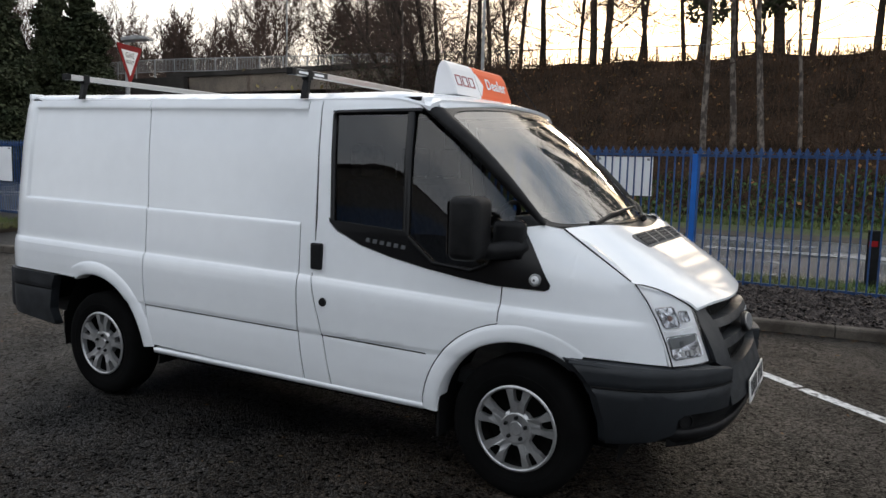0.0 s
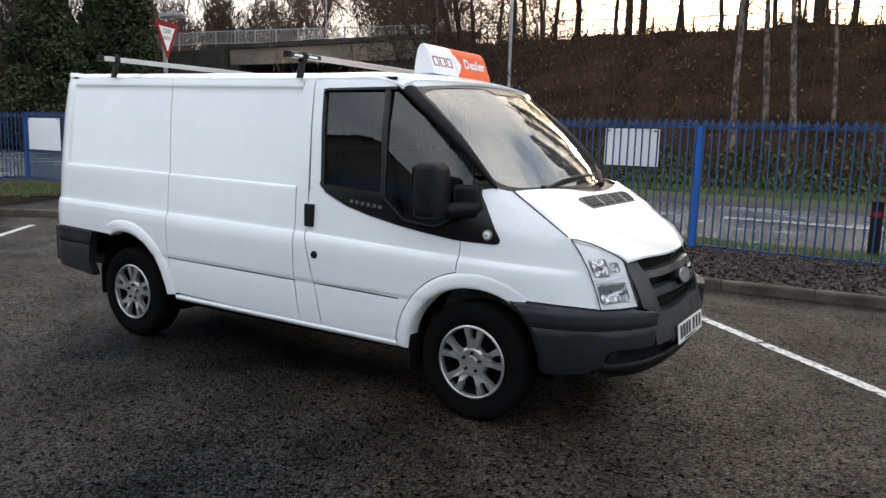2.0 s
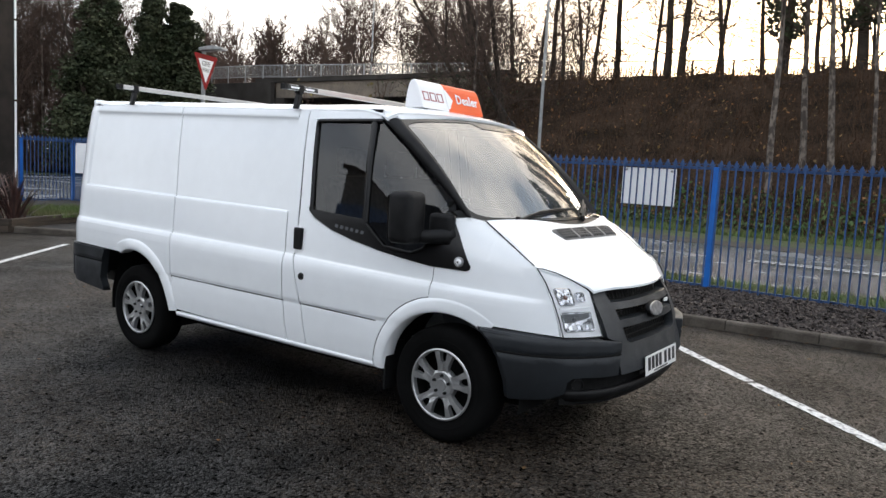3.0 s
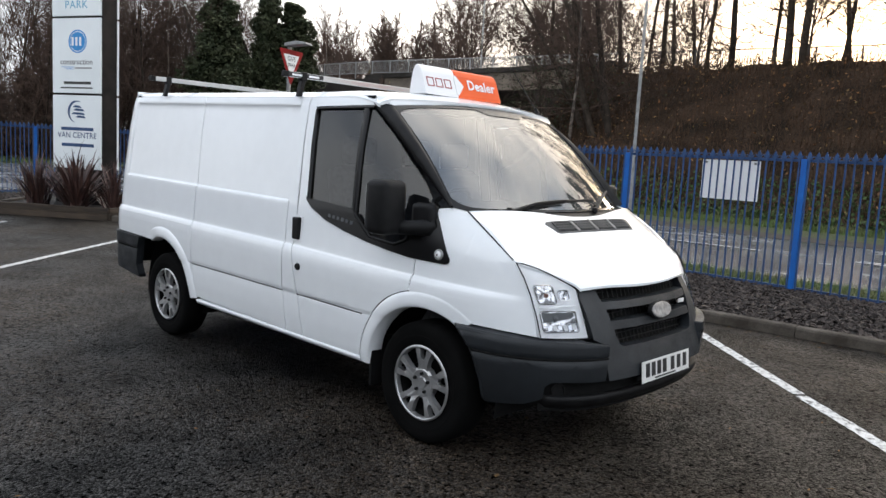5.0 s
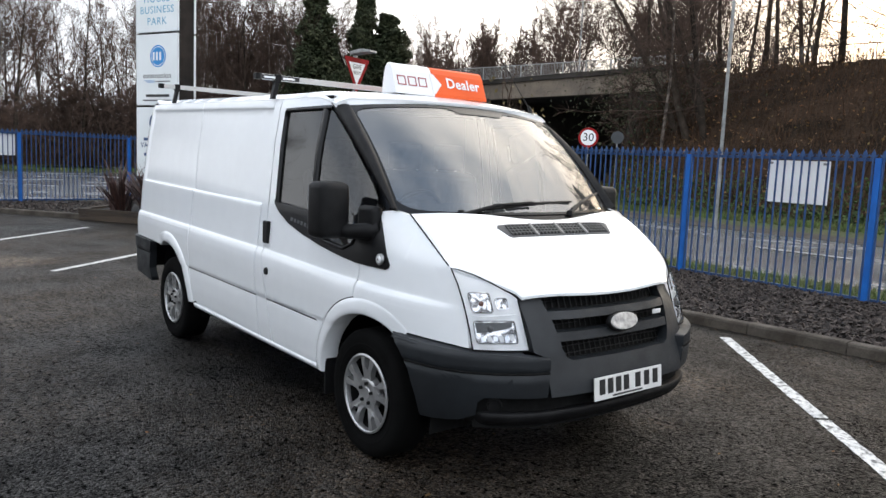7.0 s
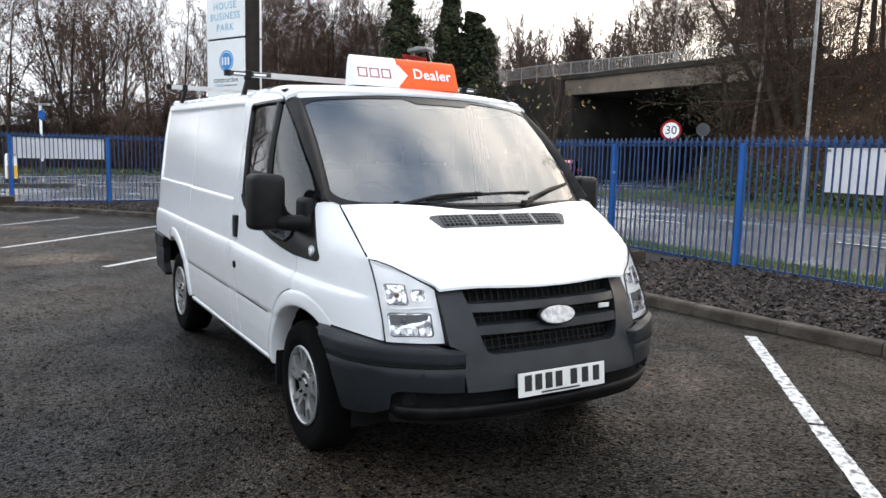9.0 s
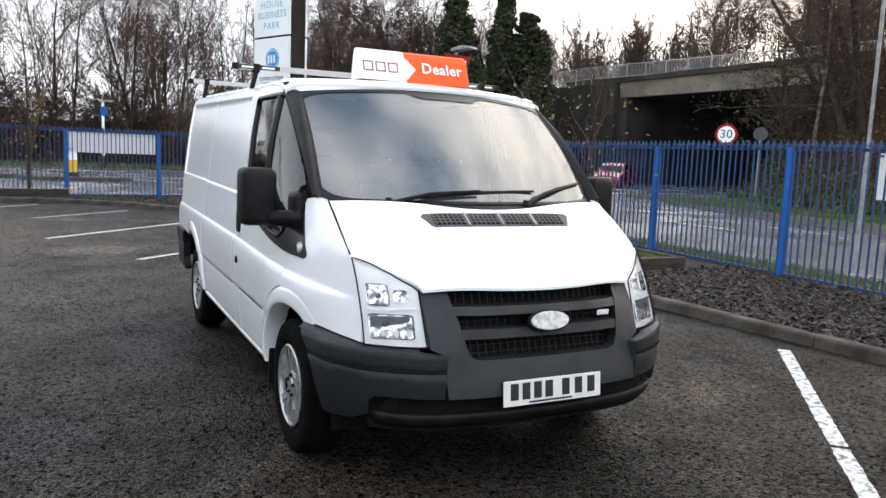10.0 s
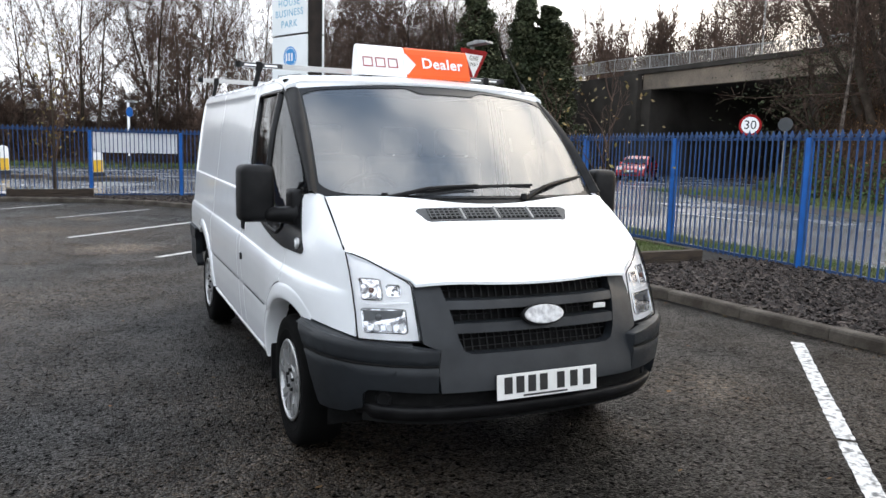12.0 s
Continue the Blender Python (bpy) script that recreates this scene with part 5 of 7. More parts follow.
for y in (-0.17, 0.0, 0.17):
    part("mouth_slot", cube(0.875, 0.885, y - 0.045, y + 0.045, 0.435, 0.455, 0.003), M["plastic"], van)
# number plate with plain bars
plate = part("number_plate", prism([(-0.26, -0.0555), (0.26, -0.0555), (0.26, 0.0555), (-0.26, 0.0555)], "x", 0, 0.006, 0.002), M["plate"], van, "white front number plate with plain dark bars")
plate.matrix_local = Matrix.Translation((0.929, 0.0, 0.497)) @ Matrix.Rotation(radians(-6), 4, "Y")
for y in (-0.205, -0.145, -0.085, -0.025, 0.065, 0.135, 0.205):
    part("plate_bar", cube(0.006, 0.008, y - 0.02, y + 0.02, -0.03, 0.043, 0.0), M["ink"], plate)
part("plate_strip", cube(0.006, 0.0075, -0.13, 0.1, -0.048, -0.04, 0.0), M["ink"], plate)


# head lamps
def lamp_at(side):
    def at(y, z):
        a = abs(y)
        xo = float(np.interp(z, [0.69, 0.78, 0.88, 0.98, 1.06], [0.665, 0.635, 0.595, 0.535, 0.47]))
        xi = float(np.interp(z, [0.69, 0.94, 1.06], [0.80, 0.705, 0.66]))
        q = min(1.0, max(0.0, (0.815 - a) / 0.25))
        return (xo + (xi - xo) * q ** 0.85 + 0.012 * math.sin(math.pi * q), side * a, z)
    return at


LAMP = [(0.806, 0.70), (0.806, 0.80), (0.807, 0.90), (0.807, 0.98), (0.807, 1.05), (0.785, 1.046), (0.74, 1.028), (0.69, 1.0), (0.64, 0.968), (0.60, 0.945), (0.578, 0.925), (0.572, 0.80), (0.57, 0.695), (0.69, 0.697)]


def rounded(y0, y1, z0, z1, r=0.012):
    out = []
    for cy, cz, a0 in ((y1 - r, z1 - r, 0), (y0 + r, z1 - r, 90), (y0 + r, z0 + r, 180), (y1 - r, z0 + r, 270)):
        out += [(cy + r * math.cos(radians(a0 + 30 * k)), cz + r * math.sin(radians(a0 + 30 * k))) for k in range(4)]
    return out


for s in (-1, 1):
    inn = Vector((-0.85, -s * 0.5, 0)).normalized()
    at = lamp_at(s)
    lamp = part("headlamp", skin(LAMP, at, inn, 0.04, 0.02, -0.018), M["lampwhite"], van, "clear headlamp with a satin bowl")
    part("lens", skin(LAMP, at, inn, 0.035, 0.004, 0.002), M["lens"], lamp, "clear plastic lens").visible_shadow = False
    rim = LAMP + LAMP[:1]
    bm = bmesh.new()
    tube(bm, [Vector(at(*p)) - inn * 0.001 for p in rim], 0.0035, 5, cap=False)
    part("lamp_seal", bm, M["seam"], lamp)
    part("indicator", skin(rounded(0.70, 0.782, 0.862, 0.948), at, inn, 0.03, 0.01, -0.012), M["facet"], lamp, "indicator with an amber bulb")
    bm = bmesh.new()
    bmesh.ops.create_icosphere(bm, subdivisions=2, radius=0.013, matrix=Matrix.Translation(Vector(at(0.74, 0.90)) + inn * 0.012))
    part("bulb", bm, M["amber"], lamp, "amber bulb", smooth=True)
    part("sidelight", skin(rounded(0.625, 0.682, 0.878, 0.925), at, inn, 0.03, 0.01, -0.012), M["facet"], lamp)
    part("reflector", skin(rounded(0.615, 0.786, 0.728, 0.825), at, inn, 0.02, 0.01, -0.013), M["facet"], lamp, "main beam reflector")
    part("reflector_shade", skin([(0.66, 0.79), (0.78, 0.772), (0.78, 0.818), (0.625, 0.82), (0.63, 0.80)], at, inn, 0.03, 0.006, -0.010), M["cabin"], lamp, "dark upper part of the reflector")
    for k in range(6):
        y = 0.64 + 0.024 * k
        part("reflector_facet", skin([(y - 0.01, 0.738), (y + 0.008, 0.738), (y + 0.008, 0.762 - 0.004 * (k % 2)), (y - 0.01, 0.768 - 0.003 * k)], at, inn, 0.03, 0.006, -0.011 + 0.003 * (k % 3)), M["chrome"] if k % 2 else M["silver"], lamp)
    bm = bmesh.new()
    bmesh.ops.create_icosphere(bm, subdivisions=2, radius=0.016, matrix=Matrix.Translation(Vector(at(0.725, 0.79)) + inn * 0.012))
    part("bulb", bm, M["cabin"], lamp, smooth=True)
    for y0, y1, z0, z1 in ((0.70, 0.782, 0.862, 0.948), (0.625, 0.682, 0.878, 0.925), (0.615, 0.786, 0.728, 0.825)):
        loop = rounded(y0, y1, z0, z1)
        part("lamp_rim", tube(bmesh.new(), [Vector(at(*p)) + inn * 0.009 for p in loop + loop[:1]], 0.0028, 5, cap=False), M["chrome"], lamp)
    part("lamp_ledge", skin([(0.785, 0.842), (0.74, 0.834), (0.69, 0.842), (0.60, 0.846), (0.60, 0.853), (0.69, 0.85), (0.74, 0.843), (0.785, 0.85)], at, inn, 0.03, 0.01, -0.009), M["lampwhite"], lamp)

# mirrors
for s in (-1, 1):
    bm = bmesh.new()
    box(bm, -0.275, -0.115, s * 1.078 - 0.083, s * 1.078 + 0.083, 1.125, 1.415)
    bmesh.ops.bevel(bm, geom=bm.edges[:], offset=0.04, segments=4, affect="EDGES", profile=0.55)
    for v in bm.verts:
        if v.co.x > -0.18:
            v.co.y += -s * 0.02 * (v.co.x + 0.18) / 0.06
            v.co.x -= 0.02 * abs(v.co.z - 1.27) / 0.15
    mir = part("door_mirror", bm, M["black"], van, "large black door mirror on an arm", smooth=True)
    part("mirror_glass", cube(-0.279, -0.276, s * 1.078 - 0.068, s * 1.078 + 0.068, 1.15, 1.39, 0.0), M["chrome"], mir)
    bm = tube(bmesh.new(), [(-0.20, s * 1.03, 1.165), (-0.12, s * 0.985, 1.165), (-0.06, s * 0.92, 1.17), (-0.02, s * 0.875, 1.19)], [0.04, 0.04, 0.045, 0.05], 12)
    part("mirror_arm", bm, M["black"], mir, smooth=True)
    bm = cube(-0.16, 0.0, s * 0.895 - 0.035, s * 0.895 + 0.035, 1.12, 1.30, 0.03)
    part("mirror_base", bm, M["black"], mir, smooth=True)


# wheels
def wheel_at(x, s):
    w = part("wheel", lathe(bmesh.new(), [(0.19, -0.09), (0.24, -0.10), (0.285, -0.105), (0.318, -0.098), (0.332, -0.075), (0.335, 0.0), (0.332, 0.075), (0.318, 0.098), (0.285, 0.105), (0.24, 0.10), (0.195, 0.085), (0.19, 0.05)], 56), M["rubber"], van, "road wheel with a silver trim", smooth=True)
    part("tyre_ridge", lathe(bmesh.new(), [(0.246, 0.0995), (0.25, 0.1025), (0.258, 0.1035), (0.262, 0.102)], 56), M["rubber"], w)
    part("rim_well", lathe(bmesh.new(), [(0.0001, 0.0), (0.12, -0.02), (0.184, -0.01), (0.19, 0.062), (0.215, 0.088)], 40), M["seam"], w)
    part("trim_ring", lathe(bmesh.new(), [(0.19, 0.07), (0.19, 0.096), (0.194, 0.104), (0.2, 0.105), (0.207, 0.098)], 56), M["silver"], w, "bright outer ring of the wheel trim", smooth=True)
    part("trim_centre", lathe(bmesh.new(), [(0.0001, 0.092), (0.03, 0.093), (0.034, 0.088), (0.07, 0.09), (0.085, 0.082), (0.088, 0.05)], 40), M["silver"], w)
    bm = bmesh.new()
    # a forked spoke: a broad root that splits in two towards the ring
    for sg in (-1, 1):
        pts = [(0.0, 0.05), (sg * 0.038, 0.062), (sg * 0.034, 0.095), (sg * 0.04, 0.125), (sg * 0.067, 0.19), (sg * 0.026, 0.203), (sg * 0.02, 0.15), (sg * 0.012, 0.132), (0.0, 0.128)]
        if sg < 0:
            pts = pts[::-1]
        vs_top = [bm.verts.new((px, 0.088 + 0.012 * smooth01((pz - 0.06) / 0.1) - 0.05 * abs(px) * smooth01((pz - 0.1) / 0.1), pz)) for px, pz in pts]
        vs_low = [bm.verts.new((px * 1.04, 0.066, pz)) for px, pz in pts]
        bm.faces.new(vs_top)
        vs_top[-1].co.y -= 0.008
        vs_top[-2].co.y -= 0.005
        for k in range(len(pts)):
            bm.faces.new((vs_top[k], vs_low[k], vs_low[(k + 1) % len(pts)], vs_top[(k + 1) % len(pts)]))
    bmesh.ops.recalc_face_normals(bm, faces=bm.faces[:])
    spoke = mesh_of(bm, M["silver"])
    bolt = mesh_of(lathe(bmesh.new(), [(0.0001, 0.104), (0.008, 0.103), (0.0105, 0.085)], 10), M["black"])
    for k in range(5):
        ob = part("spoke", spoke, None, w)
        ob.scale = (0.98, 1, 0.98)
        ob.rotation_euler = (0, radians(72 * k - 3), 0)
        ob = part("bolt", bolt, None, w)
        a = radians(72 * k - 3)
        ob.location = (0.052 * math.sin(a), 0, 0.052 * math.cos(a))
    w.matrix_local = Matrix.Translation((x, s * 0.845, 0.335)) @ (Matrix.Identity(4) if s > 0 else Matrix.Rotation(math.pi, 4, "Z"))
    return w


for x in (0.0, -2.933):
    for s in (-1, 1):
        wheel_at(x, s)
for s in (-1, 1):
    part("mud_flap", cube(-0.415, -0.40, s * 0.86 - 0.09, s * 0.86 + 0.09, 0.22, 0.5, 0.004), M["black"], van)

# cab interior
part("bulkhead", cube(-1.40, -1.37, -0.79, 0.79, 0.45, 1.86, 0.0), M["bulk"], van, "pale metal bulkhead behind the seats")
# solid white bars painting the daylight through slots in the bulkhead
for y in (0.13, 0.33, 0.52, 0.70):
    part("bulkhead_slot", cube(-1.368, -1.362, y - 0.008, y + 0.008, 1.46, 1.55, 0.0), M["sheet"], van)
part("cab_floor", cube(-1.37, 0.2, -0.66, 0.66, 0.42, 0.5, 0.0), M["cabin"], van)
part("headlining", cube(-1.37, -0.62, -0.74, 0.74, 1.885, 1.90, 0.0), M["bulk"], van)
part("dashboard", prism([(0.20, 1.25), (0.0, 1.255), (-0.12, 1.22), (-0.24, 1.2), (-0.28, 1.12), (-0.2, 0.9), (-0.1, 0.6), (0.25, 0.6)], "y", -0.78, 0.78, 0.02), M["cabin"], van, "grey moulded dashboard")
part("binnacle", prism([(-0.02, 1.25), (-0.1, 1.31), (-0.22, 1.3), (-0.25, 1.2)], "y", -0.6, -0.2, 0.015), M["cabin"], van)
bm = bmesh.new()
lathe(bm, [(0.185 + 0.014 * math.cos(a), 0.014 * math.sin(a)) for a in np.linspace(0, math.tau, 9)], 32, "x")
wheel = part("steering_wheel", bm, M["black"], van, smooth=True)
wheel.matrix_local = Matrix.Translation((-0.36, -0.42, 1.2)) @ Matrix.Rotation(radians(28), 4, "Y")
part("hub", cube(-0.02, 0.03, -0.17, 0.17, -0.05, 0.03, 0.015), M["black"], wheel)
for y, w in ((-0.44, 0.25), (0.28, 0.42)):
    seat = part("seat", cube(-1.2, -0.7, y - w, y + w, 0.5, 0.85, 0.06), M["seat"], van, "grey cloth cab seat")
    part("seat_back", prism([(-1.12, 0.8), (-0.98, 0.82), (-1.1, 1.42), (-1.16, 1.46), (-1.24, 1.42)], "y", y - w, y + w, 0.03), M["seat"], seat)
for y in (-0.44, 0.1, 0.5):
    part("head_rest", cube(-1.24, -1.15, y - 0.13, y + 0.13, 1.47, 1.66, 0.04), M["seat"], van)

# roof bars
roof_bars = []
for x in (-1.335, -3.195):
    rbar = thing("roof_bar", "alloy roof bar with black feet across the van roof", "roof bar", "roof bars")
    roof_bars.append(rbar)
    part("bar", cube(x - 0.018, x + 0.018, -0.95, 0.95, 2.002, 2.036, 0.005), M["alloy"], rbar)
    for s in (-1, 1):
        part("end_cap", cube(x - 0.02, x + 0.02, s * 0.955 - 0.02, s * 0.955 + 0.02, 2.0, 2.038, 0.004), M["black"], rbar)
        fb = prism([(-0.016, 2.01), (-0.02, 1.95), (-0.018, 1.885), (0.018, 1.885), (0.02, 1.95), (0.016, 2.01)], "y", -0.014, 0.014, 0.004)
        for v in fb.verts:
            v.co = (v.co.x + x, v.co.y + s * (0.83 + 0.25 * (1.97 - v.co.z)), v.co.z)
        part("foot", fb, M["black"], rbar)
        part("clamp", cube(x - 0.023, x + 0.023, s * 0.825 - 0.022, s * 0.825 + 0.022, 1.985, 2.042, 0.006), M["black"], rbar)
        if x > -2:
            lab = part("bar_label", cube(x + 0.0185, x + 0.0205, s * 0.81 - 0.135, s * 0.81 + 0.135, 2.005, 2.033, 0.0), M["ink"], rbar, "black label with pale bars")
            for y0, y1 in ((-0.11, -0.03), (0.02, 0.1)):
                part("label_bar", cube(x + 0.0205, x + 0.0215, s * 0.81 + y0, s * 0.81 + y1, 2.013, 2.025, 0.0), M["sheet"], lab)

# roof sign
box_sign = thing("roof_sign", "white and orange dealer sign box on the van roof", "roof sign")
SECTION = [(-0.81, 1.93), (-0.807, 1.96), (-0.798, 2.03), (-0.785, 2.085), (-0.768, 2.11), (-0.75, 2.117), (-0.73, 2.105), (-0.71, 2.075), (-0.66, 1.95), (-0.655, 1.93)]
part("white_end", prism(SECTION, "y", -0.37, -0.065, 0.006), M["boxwhite"], box_sign)
part("orange_end", prism(SECTION, "y", -0.065, 0.365, 0.006), M["orange"], box_sign)
face = Matrix.Translation((-0.684, 0, 2.01)) @ Matrix.Rotation(-math.atan2(0.05, 0.125), 4, "Y")
a = part("arrow_tip", prism([(-0.08, -0.068), (-0.06, -0.068), (0.0, 0.0), (-0.06, 0.068), (-0.08, 0.068)], "x", 0.0005, 0.003), M["boxwhite"], box_sign)
a.matrix_local = face
words("Dealer", 0.096, 0.001, M["boxwhite"], box_sign, face @ Matrix.Translation((0.004, 0.178, 0.011)) @ Euler((radians(90), 0, radians(90))).to_matrix().to_4x4(), "lettering", "white word Dealer", spacing=1.06, bold=0.0018)
for k, yc in enumerate((-0.31, -0.23, -0.15)):
    for y0, y1, z0, z1 in ((yc - 0.031, yc + 0.031, 0.026, 0.032), (yc - 0.031, yc - 0.025, -0.03, 0.032)) + (((yc - 0.031, yc + 0.031, -0.03, -0.024), (yc + 0.025, yc + 0.031, -0.03, 0.032))):
        g = part("emblem_bar", cube(0.0005, 0.003, y0, y1, z0, z1), M["redmark"], box_sign)
        g.matrix_local = face
for y in (-0.3, 0.27):
    part("foot", cube(-0.80, -0.68, y - 0.02, y + 0.02, 1.905, 1.94, 0.004), M["black"], box_sign)
box_sign.location.z = 0.012
aer = thing("aerial", "thin black whip aerial on the van roof", "aerial")
part("mast", tube(bmesh.new(), [(-0.62, 0.72, 1.93), (-0.9, 0.66, 2.32)], [0.004, 0.002], 5), M["black"], aer)
part("base", tube(bmesh.new(), [(-0.6, 0.724, 1.90), (-0.62, 0.72, 1.94)], [0.016, 0.009], 8), M["black"], aer)

# the unladen body sits higher at the back
for ob in list(van.children_recursive) + [c for r in roof_bars for c in r.children]:
    if ob.name.split(".")[0] in ("wheel", "tyre_ridge", "rim_well", "trim_ring", "trim_centre", "spoke", "bolt") or ob.location.length > 0:
        continue
    for v in ob.data.vertices:
        v.co.z += 0.0165 * max(0.0, -1.25 - v.co.x) * smooth01((v.co.z - 0.45) / 0.45)

# ---- trees and undergrowth ----
class Grower:
    """Collects tapered branch tubes as plain lists."""

    def __init__(self, seed):
        self.rng = random.Random(seed)
        self.verts, self.faces = [], []

    def limb(self, pts, radii, sides):
        base = len(self.verts)
        for i, p in enumerate(pts):
            a = (pts[min(i + 1, len(pts) - 1)] - pts[max(i - 1, 0)]).normalized()
            u = a.cross(Vector((0.31, 0.17, 0.93))).normalized()
            w = a.cross(u)
            for k in range(sides):
                c, s = math.cos(k * math.tau / sides), math.sin(k * math.tau / sides)
                self.verts.append(p + radii[i] * (c * u + s * w))
        for i in range(len(pts) - 1):
            for k in range(sides):
                a, b = base + i * sides + k, base + i * sides + (k + 1) % sides
                self.faces.append((a, b, b + sides, a + sides))

    def branch(self, p, d, length, r, level, spec):
        rng = self.rng
        n = spec["segs"][level]
        pts, radii = [Vector(p)], [r]
        d = Vector(d).normalized()
        for k in range(n):
            d = (d + Vector((rng.gauss(0, 1), rng.gauss(0, 1), rng.gauss(0, 1))) * spec["wob"][level] + Vector((spec.get("lean", (0, 0))[0], spec.get("lean", (0, 0))[1], spec["up"][level])) * (1.0 if level else 0.25)).normalized()
            pts.append(pts[-1] + d * length / n)
            radii.append(max(spec["tip"], r * (1 - 0.85 * (k + 1) / n)))
        self.limb(pts, radii, spec["sides"][level])
        if level + 1 >= len(spec["kids"]) + 1:
            return pts, radii
        kids = spec["kids"][level]
        for k in range(kids):
            f = spec["from"][level] + (0.98 - spec["from"][level]) * (k + rng.random()) / kids
            i = min(n - 1, int(f * n))
            q = pts[i].lerp(pts[i + 1], f * n - i)
            along = (pts[i + 1] - pts[i]).normalized()
            side = along.cross(Vector((rng.gauss(0, 1), rng.gauss(0, 1), rng.gauss(0, 1)))).normalized()
            a = radians(rng.uniform(*spec["angle"][level]))
            dd = along * math.cos(a) + side * math.sin(a)
            ln = length * rng.uniform(*spec["ratio"][level]) * (1.05 - spec["short"][level] * f)
            rr = max(spec["tip"], r * (1 - 0.8 * f) * rng.uniform(0.4, 0.6))
            self.branch(q, dd, ln, rr, level + 1, spec)
        return pts, radii

    def mesh(self, material):
        me = bpy.data.meshes.new("mesh")
        me.from_pydata([tuple(v) for v in self.verts], [], self.faces)
        me.materials.append(material)
        me.polygons.foreach_set("use_smooth", [True] * len(me.polygons))
        return me


ALDER = dict(segs=(9, 4, 3, 2), wob=(0.035, 0.12, 0.2, 0.25), up=(0.1, 0.03, 0.0, 0.0), tip=0.008, sides=(7, 4, 3, 3), kids=(26, 6, 4), short=(0.75, 0.5, 0.4), angle=((55, 85), (30, 60), (30, 60)), ratio=((0.16, 0.3), (0.35, 0.55), (0.4, 0.6)))
ALDER["from"] = (0.28, 0.2, 0.2)
SPREAD = dict(segs=(6, 5, 4, 2), wob=(0.06, 0.13, 0.18, 0.25), up=(0.1, 0.12, 0.08, 0.05), tip=0.01, sides=(7, 5, 3, 3), kids=(15, 9, 6), short=(0.35, 0.5, 0.4), angle=((25, 55), (25, 55), (25, 60)), ratio=((0.45, 0.68), (0.35, 0.55), (0.35, 0.6)))
SPREAD["from"] = (0.22, 0.2, 0.2)
SLIM = dict(segs=(8, 5, 3, 2), wob=(0.04, 0.1, 0.15, 0.2), up=(0.12, 0.14, 0.1, 0.05), tip=0.01, sides=(6, 4, 3, 3), kids=(16, 6, 5), short=(0.55, 0.5, 0.4), angle=((20, 45), (20, 45), (25, 50)), ratio=((0.3, 0.5), (0.35, 0.55), (0.35, 0.6)))
SLIM["from"] = (0.2, 0.2, 0.2)
BARE = dict(thin=0.28, segs=(9, 4, 3, 2), wob=(0.03, 0.14, 0.2, 0.25), up=(0.1, 0.04, 0.02, 0.0), tip=0.008, sides=(7, 4, 3, 3), kids=(24, 6, 4), short=(0.6, 0.5, 0.4), angle=((40, 75), (30, 60), (30, 60)), ratio=((0.14, 0.26), (0.35, 0.55), (0.4, 0.6)))
BARE["from"] = (0.3, 0.2, 0.2)


def bare_tree(label, seed, spec, height, r, trunk_mat, lean=(0, 0), group="bare winter trees"):
    """A leafless tree: the trunk is one mesh, its limbs and twigs another."""
    spec = dict(spec)
    g, h = Grower(seed), Grower(seed + 100)
    one = dict(spec, kids=())
    pts, radii = g.branch((0, 0, -0.3), (lean[0], lean[1], 1), height, r, 0, one)
    rng, n, kids = h.rng, len(pts) - 1, spec["kids"][0]
    for k in range(kids):
        f = spec["from"][0] + (0.99 - spec["from"][0]) * (k + rng.random()) / kids
        i = min(n - 1, int(f * n))
        q = pts[i].lerp(pts[i + 1], f * n - i)
        along = (pts[i + 1] - pts[i]).normalized()
        side = along.cross(Vector((rng.gauss(0, 1), rng.gauss(0, 1), rng.gauss(0, 1)))).normalized()
        a = radians(rng.uniform(*spec["angle"][0]))
        h.branch(q, along * math.cos(a) + side * math.sin(a), height * rng.uniform(*spec["ratio"][0]) * (1.05 - spec["short"][0] * f), max(0.012, r * (1 - 0.8 * f) * spec.get("thin", 0.5)), 1, spec)
    t = thing("tree", label, "tree", group)
    part("trunk", g.mesh(trunk_mat), None, t)
    part("crown", h.mesh(M["twig"]), None, t, "leafless limbs and twigs")
    return t


def leaf_cloud(rng, centre_fn, count, size, squash=1.0):
    verts, faces = [], []
    for k in range(count):
        c = centre_fn(rng)
        a, b = Vector((rng.gauss(0, 1), rng.gauss(0, 1), rng.gauss(0, 1))).normalized(), Vector((rng.gauss(0, 1), rng.gauss(0, 1), rng.gauss(0, 1)))
        b = a.cross(b).normalized()
        s = size * rng.uniform(0.6, 1.4)
        base = len(verts)
        verts += [c - a * s, c + b * s * 0.6, c + a * s, c - b * s * 0.6]
        faces.append((base, base + 1, base + 2, base + 3))
    return verts, faces


def leaf_mesh(verts, faces, material):
    me = bpy.data.meshes.new("mesh")
    me.from_pydata([tuple(v) for v in verts], [], faces)
    me.materials.append(material)
    return me


